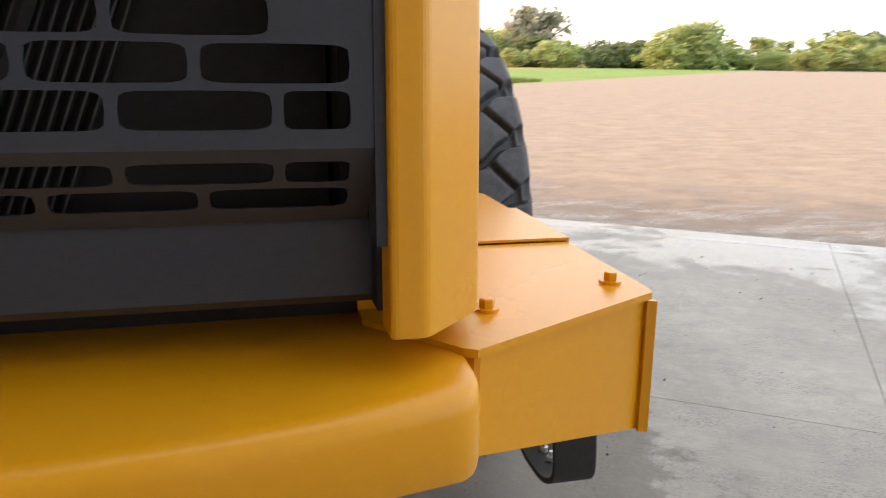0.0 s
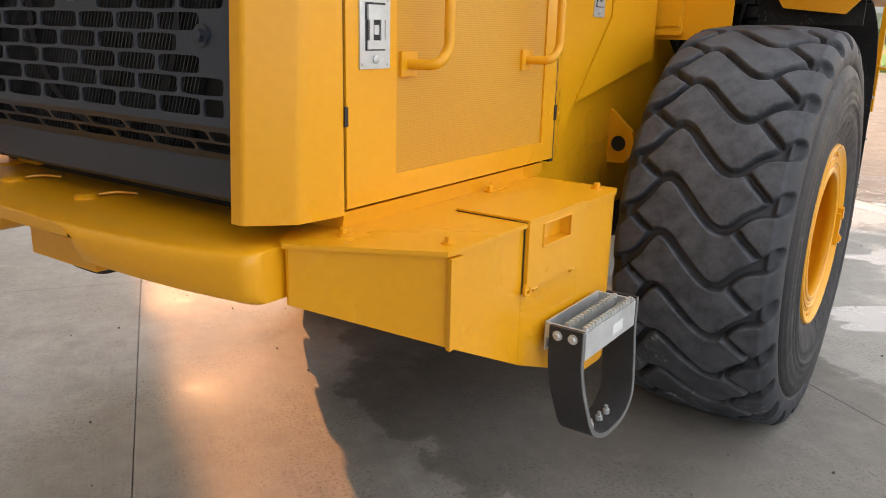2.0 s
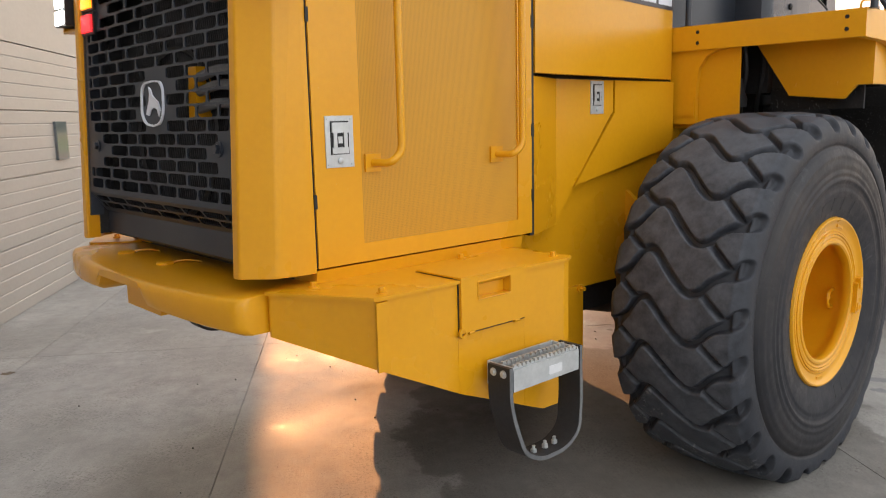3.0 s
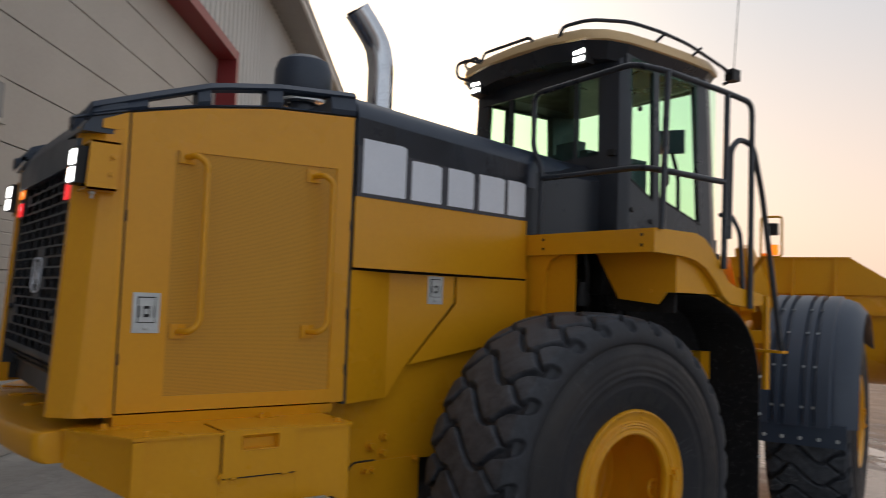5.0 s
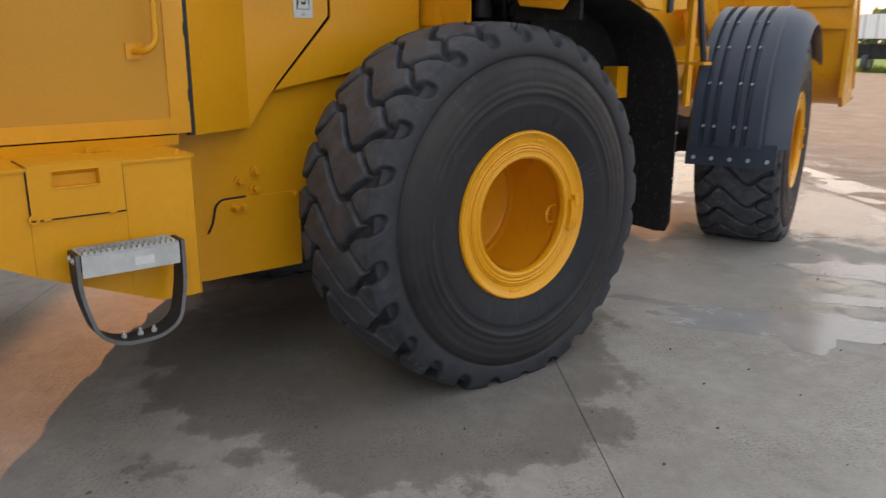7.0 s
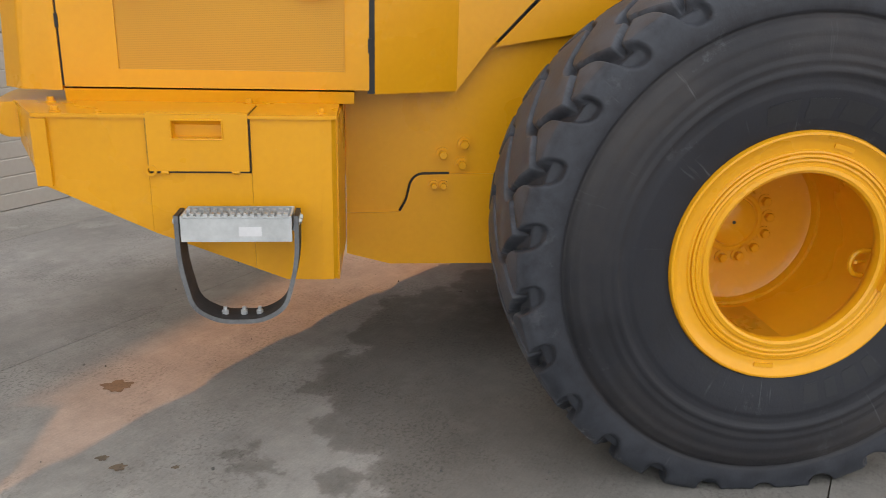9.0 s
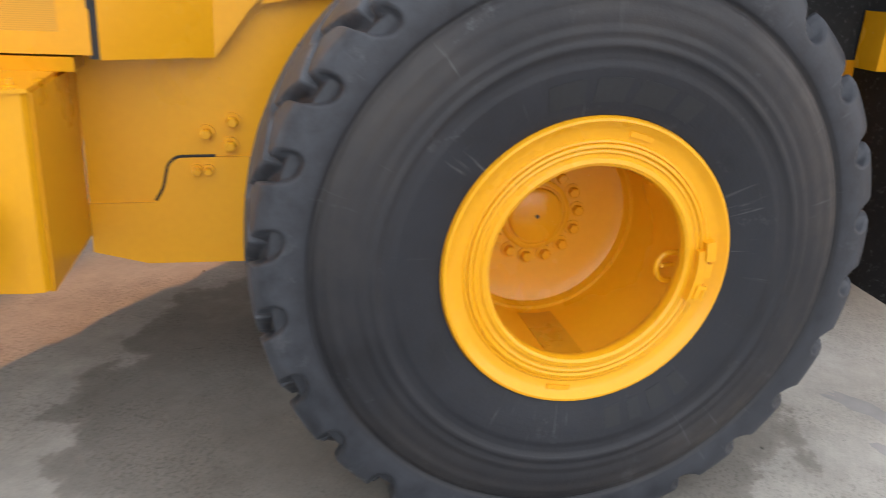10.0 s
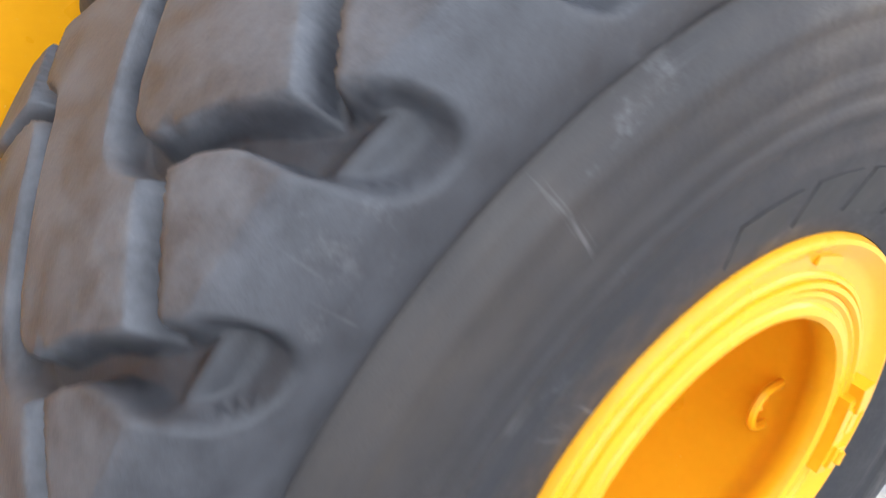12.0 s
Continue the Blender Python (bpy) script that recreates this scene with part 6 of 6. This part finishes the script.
for s in (1, -1):
    def f(bm, s=s):
        return flipped(bm, s)
    fp("loader_tower", f(prism([(0.7, 1.2), (2.2, 1.2), (1.95, 1.75), (1.55, 2.18), (1.25, 2.18), (0.85, 1.7)], "x", 0.30, 0.38, 0.01)), YELLOW)
    arm = [(1.25, 2.25), (1.50, 2.30), (2.2, 2.0), (2.7, 1.55), (3.05, 1.10), (3.05, 0.85), (2.85, 0.85), (2.45, 1.30), (1.95, 1.70), (1.30, 2.0)]
    fp("lift_arm", f(prism(arm, "x", 0.48, 0.58, 0.01)), YELLOW, "yellow lift arm")
    fp("lift_cylinder", f(tube([(0.43, 1.0, 0.95), (0.43, 2.2, 1.55)], 0.07, 0, 16)), YELLOW)
    # ribbed black fender over the front tyre
    arc = []
    for i in range(21):
        a = radians(178 - 138 * i / 20)
        arc.append((a, 1.70 + 1.01 * math.cos(a), AXLE + 1.03 * math.sin(a)))
    sec = []
    for a, y, z in arc:
        n_ = (math.cos(a), math.sin(a))
        ring = []
        for x, o in ((0.78, -0.004), (0.80, 0.032), (0.865, 0.032), (0.875, -0.004), (0.895, -0.004), (0.905, 0.032), (0.945, 0.032), (0.955, -0.004), (0.975, -0.004), (0.985, 0.032), (1.085, 0.032), (1.095, -0.004), (1.115, -0.004), (1.125, 0.032), (1.165, 0.032), (1.175, -0.004), (1.195, -0.004), (1.205, 0.032), (1.295, 0.032), (1.312, 0.006), (1.335, 0.008), (1.42, -0.025), (1.490, -0.11), (1.482, -0.118), (1.41, -0.04), (1.33, -0.006), (0.78, -0.012)):
            ring.append((x, y + n_[0] * o, z + n_[1] * o))
        sec.append(ring)
    fender = fp("fender", f(add_loft(bmesh.new(), sec)), PLASTIC, "black moulded front fender with raised ribs", True)
    a = radians(178)
    y, z = 1.70 + 1.01 * math.cos(a), AXLE + 1.03 * math.sin(a)
    fp("fender_lip", f(box(0.78, 1.42, y - 0.014, y + 0.008, z - 0.145, z + 0.03, 0.008)), PLASTIC, parent=fender)
    for i in range(5):
        x = 0.84 + i * 0.13
        fp("bolt", f(bolt((x, y - 0.016, z - 0.09), "y", 0.010, 0.012, -1)), GALV, parent=fender)
    for x in (0.885, 0.965, 1.105, 1.185):
        for deg in (170, 152, 134, 116):
            a = radians(deg)
            yy, zz = 1.70 + 1.012 * math.cos(a), AXLE + 1.032 * math.sin(a)
            fp("bolt", f(moved(bolt((0, 0, 0), "z", 0.0075, 0.008), Matrix.Translation((x, yy, zz)) @ Matrix.Rotation(a - math.pi / 2, 4, "X"))), GALV, parent=fender)
    fp("fender_bracket", f(box(0.45, 0.85, 0.75, 0.85, 1.45, 1.55, 0.01)), YELLOW, parent=fender)
    # head lamp post with an amber signal
    post = fp("lamp_post", f(tube([(0.70, 0.95, 1.70), (0.70, 0.80, 2.0), (0.84, 0.62, 2.15)], 0.020, 0.06, 10)), YELLOW, "head lamp on a bent post in a wire guard")
    fp("lamp_guard", f(tube([(0.815, 0.60, 2.135), (0.815, 0.60, 2.45), (0.97, 0.60, 2.45), (0.97, 0.60, 2.135), (0.815, 0.60, 2.135)], 0.009, 0.03, 8)), YELLOW, parent=post)
    fp("head_lamp", f(box(0.845, 0.935, 0.60, 0.68, 2.31, 2.40, 0.012)), DARK, parent=post)
    fp("signal_lamp", f(box(0.855, 0.940, 0.595, 0.66, 2.15, 2.23, 0.012, 3)), LAMP_AMBER, "lit amber signal lamp", parent=post)
fp("tower_hoses", tube([(0.25, 0.15, 1.6), (0.32, 0.0, 2.1), (0.36, 0.35, 2.25), (0.30, 0.9, 2.1)], 0.05, 0.15, 12), HOSE, "grey hydraulic hoses behind the tower", True)
fp("tower_hoses", tube([(0.12, 0.15, 1.6), (0.2, -0.05, 2.0), (0.22, 0.30, 2.18), (0.18, 0.9, 2.05)], 0.045, 0.15, 12), HOSE, smooth=True)
# bucket held off the ground, seen from behind
BW = 1.62
shell = rounded([(3.05, 1.96), (3.02, 1.70), (3.10, 1.22), (3.34, 1.02), (3.8, 0.98), (4.35, 1.02)], 0.18, 5)
sec = []
for i, p in enumerate(shell):
    q = (shell[min(i + 1, len(shell) - 1)] - shell[max(i - 1, 0)]).normalized()
    o = (q.y * 0.02, -q.x * 0.02)
    sec.append([(x, p.x + k * o[0], p.y + k * o[1]) for x, k in ((-BW, 1), (BW, 1), (BW, -1), (-BW, -1))])
bucket = fp("bucket", add_loft(bmesh.new(), sec), YELLOW, "yellow loader bucket raised off the ground")
for s in (1, -1):
    def f(bm, s=s):
        return flipped(bm, s)
    fp("bucket_side", f(prism([(3.0, 2.03), (3.0, 1.08), (3.16, 0.98), (4.35, 0.98), (4.30, 1.12), (3.40, 2.00)], "x", BW - 0.02, BW + 0.02, 0.005)), YELLOW, parent=bucket)
    fp("side_edge", f(prism([(3.36, 2.02), (4.28, 1.10), (4.36, 1.10), (3.44, 2.10)], "x", BW - 0.03, BW + 0.035, 0.005)), YELLOW, parent=bucket)
guard = fp("spill_guard", prism([(-1.62, 2.03), (-1.24, 2.275), (1.24, 2.275), (1.62, 2.03), (1.62, 1.90), (-1.62, 1.90)], "y", 3.00, 3.03, 0.004), YELLOW, parent=bucket)
for x in (-1.1, -0.7, -0.25, 0.25, 0.7, 1.1):
    fp("guard_rib", prism([(2.93, 1.74), (3.0, 1.72), (3.0, 2.265), (2.985, 2.265)], "x", x - 0.012, x + 0.012), YELLOW, parent=bucket)
fp("guard_lip", box(-1.24, 1.24, 2.985, 3.045, 2.268, 2.285, 0.004), YELLOW, parent=bucket)
fp("back_bar", box(-1.60, 1.60, 2.96, 3.01, 1.70, 1.745, 0.006), YELLOW, parent=bucket)
fp("cutting_edge", box(-1.64, 1.64, 4.25, 4.50, 0.975, 1.01, 0.004), DARK, parent=bucket)


# ---- the workshop building ----
def build_shop():
    shop = thing("building", (0, 0, 0), "white metal workshop with a tall cream overhead door", "building")
    shop.matrix_basis = PAD
    W, X0, X1, TOP = -4.05, -23.5, 12.0, 8.4
    D0, D1, DH = -9.75, 3.6, 6.15

    def sp(name, bm, mat, label="", parent=None):
        ob = new(name, link_mesh(name, bm, mat))
        bmesh_parent = parent or shop
        ob.parent = bmesh_parent
        if label:
            ob["label"] = label
        return ob

    def ribbed(x0, x1, z0, z1):
        """Standing-rib steel cladding."""
        bm = bmesh.new()
        n = int((x1 - x0) / 0.3)
        row = []
        for i in range(n):
            a = x0 + (x1 - x0) * i / n
            w = (x1 - x0) / n
            row += [(a, W), (a + w * 0.72, W), (a + w * 0.78, W + 0.035), (a + w * 0.94, W + 0.035)]
        row.append((x1, W))
        back = [(x1, W - 0.2), (x0, W - 0.2)]
        return add_loft(bm, [[(x, y, z) for x, y in row + back] for z in (z0, z1)])
    sp("wall", ribbed(X0, D0, 0.0, TOP), WALLWHITE, "white ribbed steel cladding")
    sp("wall", ribbed(D0, D1, DH, TOP), WALLWHITE)
    sp("wall", ribbed(D1, X1, 0.0, TOP), WALLWHITE)
    # red frame round the door
    sp("door_frame", box(D0 - 0.02, D1 + 0.02, W - 0.42, W + 0.05, DH - 0.02, DH + 0.16, 0.01), REDTRIM, "red door header")
    sp("door_frame", box(D0 - 0.16, D0 + 0.01, W - 0.42, W + 0.05, 0.0, DH + 0.16, 0.01), REDTRIM)
    sp("door_frame", box(D1 - 0.01, D1 + 0.16, W - 0.42, W + 0.05, 0.0, DH + 0.16, 0.01), REDTRIM)
    door = sp("overhead_door", box(D0, D1, W - 0.40, W - 0.345, 0.0, DH, 0), DOORCREAM, "cream sectional overhead door with small windows")
    n = 10
    for i in range(n):
        z0, z1 = DH * i / n, DH * (i + 1) / n
        h = z1 - z0
        prof = [(W - 0.36, z0 + 0.0015)]
        k = 5 if i < 4 else 1
        for j in range(k):
            a, b = z0 + 0.0015 + (h - 0.003) * j / k, z0 + 0.0015 + (h - 0.003) * (j + 1) / k
            prof += [(W - 0.318, a + 0.006), (W - 0.318, b - 0.012), (W - 0.324, b - 0.004)]
        prof.append((W - 0.36, z1 - 0.0015))
        sp("panel", prism(prof, "x", D0 + 0.005, D1 - 0.005), DOORCREAM, parent=door)
    for x in (-8.3, -5.2, -2.07, 1.0):
        z = 3.46
        sp("window_frame", prism([(x - 0.40, z - 0.22), (x + 0.40, z - 0.22), (x + 0.40, z + 0.22), (x - 0.40, z + 0.22)], "y", W - 0.320, W - 0.300, 0.004), DOORCREAM, parent=door)
        sp("window_pane", box(x - 0.34, x + 0.34, W - 0.3005, W - 0.297, z - 0.17, z + 0.17, 0), PANEGLASS, parent=door)
    sp("lock_plate", box(-4.62, -4.30, W - 0.32, W - 0.29, 1.34, 1.74, 0.01), PANEGLASS, parent=door)
    # eave, roof and back
    sp("eave", box(X0 - 0.6, X1, W - 0.1, W + 0.75, TOP - 0.02, TOP + 0.03, 0), ROOFMETAL, "brown-grey soffit and fascia")
    sp("fascia", box(X0 - 0.6, X1, W + 0.72, W + 0.78, TOP - 0.05, TOP + 0.28, 0.01), WALLWHITE)
    sp("roof", prism([(W + 0.80, TOP + 0.26), (W - 9.0, TOP + 2.6), (W - 18.5, TOP + 0.2), (W - 18.5, TOP), (W - 9.0, TOP + 2.4), (W + 0.80, TOP + 0.10)], "x", X0 - 0.6, X1), ROOFMETAL, "low pitched metal roof")
    sp("gable", prism([(W - 0.2, 0), (W - 0.2, TOP), (W - 9.0, TOP + 2.4), (W - 18.0, TOP), (W - 18.0, 0)], "x", X0, X0 + 0.15), WALLWHITE)
    sp("gable", prism([(W - 0.2, 0), (W - 0.2, TOP), (W - 9.0, TOP + 2.4), (W - 18.0, TOP), (W - 18.0, 0)], "x", X1 - 0.15, X1), WALLWHITE)
    sp("back_wall", box(X0, X1, W - 18.0, W - 17.85, 0, TOP, 0), WALLWHITE)
    return shop


shop = build_shop()


# ---- farm machines on the grass ----
def loose_part(name, bm, mat, parent, label=""):
    return part(name, bm, mat, parent, label)


def farm_wheel(parent, x, y, r, w, rim=None):
    t = loose_part("wheel", lathe([(r * 0.55, -w / 2), (r * 0.95, -w / 2), (r, -w * 0.35), (r, w * 0.35), (r * 0.95, w / 2), (r * 0.55, w / 2), (r * 0.5, 0)], (x, y, r), 28, "x", True), RUBBER, parent)
    loose_part("rim", lathe([(0, w * 0.2), (r * 0.35, w * 0.25), (r * 0.55, w * 0.45), (r * 0.56, -w * 0.45), (r * 0.35, -w * 0.25), (0, -w * 0.2)], (x, y, r), 20, "x"), rim or CARTGREY, t)
    return t


def build_sprayer(x, y):
    sp = thing("liquid_cart", (x, y, 0), "white-tank liquid cart with a folded black toolbar, parked on grass", "farm cart")
    loose_part("tank", box(x - 3.2, x - 0.45, y - 1.0, y + 1.0, 1.75, 3.0, 0.32, 4), TANKWHITE, sp)
    for k in range(2):
        loose_part("tank_strap", box(x - 2.0 + k * 0.65, x - 1.95 + k * 0.65, y - 1.015, y + 1.015, 1.75, 3.015, 0.01), CARTGREY, sp)
    loose_part("tank_lid", lathe([(0.25, 3.0), (0.25, 3.08), (0, 3.1)], (x - 1.2, y, 0), 20, "z"), DARK, sp)
    loose_part("chassis", box(x - 2.8, x + 0.9, y - 0.7, y + 0.7, 1.25, 1.45, 0.03), DARK, sp)
    loose_part("toolbox", box(x - 2.3, x - 0.6, y - 1.05, y - 0.75, 0.7, 1.3, 0.03), DARK, sp)
    for k in range(6):
        loose_part("hose", tube([(x - 2.2 + k * 0.5, y - 1.05, 1.7), (x - 2.1 + k * 0.5, y - 1.12, 1.1 + 0.1 * (k % 3)), (x - 1.8 + k * 0.5, y - 1.0, 0.8)], 0.05, 0.1, 8), DARK, sp)
    farm_wheel(sp, x - 1.7, y - 0.8, 0.5, 0.3)
    farm_wheel(sp, x + 0.5, y - 0.9, 0.80, 0.5)
    farm_wheel(sp, x + 0.95, y - 0.3, 0.95, 0.5)
    boom = loose_part("folded_boom", tube([(x + 0.55, y - 0.9, 1.3), (x + 1.1, y - 0.9, 2.3), (x + 1.75, y - 0.9, 3.9)], 0.22, 0.1, 8), DARK, sp)
    for k in range(9):
        px, pz = x + 0.45 + k * 0.14, 1.7 + k * 0.24
        loose_part("row_unit", moved(box(-0.16, 0.16, -0.35, 0.10, -0.12, 0.12, 0.03), pose(px, y - 0.95, pz, 0, 25 + 13 * (k % 3), 0)), DARK, boom)
    for px, pz, r in ((x + 1.0, 1.75, 0.40), (x + 1.5, 3.55, 0.32)):
        loose_part("gauge_wheel", lathe([(r * 0.6, -0.08), (r, -0.08), (r, 0.08), (r * 0.6, 0.08)], (px, y - 1.25, pz), 24, "y", True), RUBBER, boom)
        loose_part("wheel_disc", lathe([(0, -0.1), (r * 0.62, -0.06), (r * 0.62, 0.06), (0, 0.06)], (px, y - 1.25, pz), 20, "y"), TANKWHITE, boom)
    return sp


def build_grain_cart(x, y):
    gc = thing("grain_cart", (x, y, 0), "grey hopper grain cart on large tyres at the field edge", "grain cart")
    loose_part("hopper", add_loft(bmesh.new(), [[(x - 1.2, y - 0.8, 1.7), (x + 3.2, y - 0.8, 1.7), (x + 3.2, y + 0.8, 1.7), (x - 1.2, y + 0.8, 1.7)], [(x - 2.2, y - 1.6, 3.0), (x + 4.2, y - 1.6, 3.0), (x + 4.2, y + 1.6, 3.0), (x - 2.2, y + 1.6, 3.0)], [(x - 2.2, y - 1.6, 3.45), (x + 4.2, y - 1.6, 3.45), (x + 4.2, y + 1.6, 3.45), (x - 2.2, y + 1.6, 3.45)]]), CARTGREY, gc)
    loose_part("chute", add_loft(bmesh.new(), [[(x - 2.9, y - 1.0, 1.85), (x - 1.1, y - 1.0, 1.55), (x - 1.1, y - 0.6, 1.55), (x - 2.9, y - 0.6, 1.85)], [(x - 2.9, y - 1.0, 2.0), (x - 1.1, y - 1.0, 2.15), (x - 1.1, y - 0.6, 2.15), (x - 2.9, y - 0.6, 2.0)]]), CARTGREY, gc)
    loose_part("sign_plate", box(x + 0.4, x + 1.6, y - 1.62, y - 1.60, 3.05, 3.35, 0.01), TANKWHITE, gc)
    loose_part("axle_beam", box(x - 2.0, x + 3.4, y - 0.2, y + 0.2, 0.9, 1.2, 0.03), GREENPAINT, gc)
    for wx in (x - 1.7, x + 3.2):
        farm_wheel(gc, wx, y, 0.98, 0.85)
    loose_part("hitch", tube([(x + 0.3, y - 0.8, 1.2), (x + 0.2, y - 2.2, 0.8), (x + 0.2, y - 2.3, 0.0)], 0.08, 0.2, 8), GREENPAINT, gc)
    return gc


def build_drill(x, y):
    d = thing("seed_cart", (x, y, 0), "green farm implement with dark hoppers parked at the yard's edge", "farm implement")
    body = loose_part("body", box(x - 1.7, x + 3.4, y - 0.9, y + 0.9, 1.35, 3.2, 0.15, 3), GREENPAINT, d)
    for z in (1.75, 2.5):
        loose_part("hopper_panel", box(x - 1.0, x + 3.2, y - 0.93, y - 0.89, z, z + 0.55, 0.03), DARK, body)
    loose_part("frame_rail", box(x - 2.0, x + 3.6, y - 1.1, y + 1.0, 1.0, 1.25, 0.03), GREENPAINT, d)
    for k in range(5):
        loose_part("opener", tube([(x - 1.5 + k * 1.0, y - 1.0, 1.1), (x - 1.3 + k * 1.0, y - 1.4, 0.6), (x - 1.1 + k * 1.0, y - 1.2, 0.1)], 0.09, 0.1, 8), GREENPAINT if k % 2 else CARTGREY, d)
    for wx in (x - 1.2, x + 2.6):
        farm_wheel(d, wx, y, 0.55, 0.35)
    loose_part("drawbar", tube([(x + 0.5, y - 1.0, 0.9), (x + 0.9, y - 3.0, 0.5)], 0.10, 0, 8), GREENPAINT, d)
    return d


build_sprayer(-14.0, 43.2)
build_grain_cart(-8.2, 48.5)
build_drill(-0.1, 40.5)


# ---- trees ----
def leaf_cloud(bm, rng, centre, rad, count, size):
    c = Vector(centre)
    for _ in range(count):
        d = Vector((rng.gauss(0, 1), rng.gauss(0, 1), rng.gauss(0, 1))).normalized() * rad * rng.random() ** 0.4
        p = c + Vector((d.x, d.y, d.z * 0.8))
        u = Vector((rng.gauss(0, 1), rng.gauss(0, 1), rng.gauss(0, 1))).normalized()
        w = u.orthogonal().normalized()
        s = size * rng.uniform(0.6, 1.4)
        bm.faces.new([bm.verts.new(p + q) for q in (-u * s, w * s * 0.55, u * s, -w * s * 0.55)])


def tree_parts(seed, h, spread, leaf, clumps, per, size, low=0.25):
    rng = random.Random(seed)
    trunk = bmesh.new()
    add_tube(trunk, [(0, 0, -0.1), (0.1, 0.05, h * 0.3), (0.0, 0.1, h * 0.65)], h * 0.022, 0.5, 7)
    crown = bmesh.new()
    for i in range(clumps):
        a, k = rng.uniform(0, math.tau), rng.random()
        zz = h * (low + (0.95 - low) * rng.random())
        rr = spread * (1 - abs((zz / h - 0.5) * 1.3) ** 2 * 0.8) * rng.uniform(0.3, 1.0)
        tip = (rr * math.cos(a), rr * math.sin(a), zz)
        if i % 3 == 0:
            add_tube(trunk, [(0, 0.05, zz * 0.55), (tip[0] * 0.5, tip[1] * 0.5, zz * 0.8), tip], h * 0.008, 0, 5)
        leaf_cloud(crown, rng, tip, spread * rng.uniform(0.22, 0.42), per, size)
    return trunk, crown


def tree(name, at, seed, h, spread, leaf, clumps, per, size, label, group, low=0.25):
    t = thing(name, at, label, "tree", group)
    trunk, crown = tree_parts(seed, h, spread, leaf, clumps, per, size, low)
    moved(trunk, Matrix.Translation(at))
    moved(crown, Matrix.Translation(at))
    part("trunk", trunk, BARK, t)
    ob = new("crown", link_mesh("crown", crown, leaf))
    ob.parent = t
    ob.location = -Vector(at)
    return t


tree("tree", (78, 205, 0), 11, 15, 8.5, HAZED_LEAF_GREY, 60, 26, 0.9, "tall thin-leaved grey-green tree beyond the yard", "trees beyond the yard")
far_b = tree("tree", (100, 165, 0), 12, 10, 8.0, HAZED_LEAF_LIGHT, 90, 34, 0.7, "broad round green tree beyond the yard", "trees beyond the yard", 0.05)
far_c = tree("tree", (150, 170, 0), 13, 9, 5.0, HAZED_LEAF_LIGHT, 60, 30, 0.7, "light green young tree in the hedge", "trees beyond the yard", 0.05)
far_d = tree("tree", (60, 210, 0), 14, 9, 7, HAZED_LEAF_DARK, 60, 30, 0.8, "dark green tree in the hedge", "trees beyond the yard", 0.05)
rng = random.Random(5)
for i in range(46):
    a = radians(8 + 58 * i / 46 + rng.uniform(-0.6, 0.6))
    dist = rng.uniform(185, 240)
    src = (far_c, far_d, far_b)[rng.choice((0, 0, 0, 0, 1, 2, 2))]
    m = pose(dist * math.sin(a), dist * math.cos(a), -0.3, 0, 0, rng.uniform(0, 360))
    c = copy_thing(src, m)
    k = rng.uniform(0.4, 1.05)
    c.scale = (k * 1.3, k * 1.3, k)
# woods on the far side of the field
woods = bmesh.new()
rng = random.Random(8)
for i in range(150):
    a = radians(-62 + 66 * i / 150)
    d = rng.uniform(250, 270)
    h = rng.uniform(6.5, 10.5)
    for k in range(6):
        leaf_cloud(woods, rng, (d * math.sin(a) + rng.uniform(-3, 3), d * math.cos(a) + rng.uniform(-3, 3), h * (0.15 + 0.15 * k)), 2.6, 16, 1.1)
ob = new("distant_woods", link_mesh("distant_woods", woods, HAZED_LEAF_DARK))
tagged(ob, "dark green line of woods on the far side of the field", "woods", "", "stuff")
bush = tree("bush", (-13.2, 47.5, 0), 21, 2.6, 0.85, HAZED_LEAF_LIGHT, 40, 40, 0.075, "light green self-sown bush on the grass edge", "", 0.03)
bush["category"] = "bush"
# grass at the yard's edge
rng = random.Random(3)
tufts = bmesh.new()
for _ in range(9000):
    x = rng.uniform(-32, 22)
    y = 43.5 + max(0, x - 12) * 1.15 + rng.random() ** 2 * 8 - 1.5
    hgt = rng.uniform(0.08, 0.35)
    dx, dy = rng.uniform(-0.15, 0.15), rng.uniform(-0.15, 0.15)
    w = rng.uniform(0.02, 0.06)
    tufts.faces.new([tufts.verts.new(p) for p in ((x - w, y, -0.05), (x + w, y, -0.05), (x + dx, y + dy, hgt))])
ob = new("grass", link_mesh("grass", tufts, GRASSBLADE))
tagged(ob, "ragged green and straw-coloured grass along the yard's edge", "grass", "", "stuff")
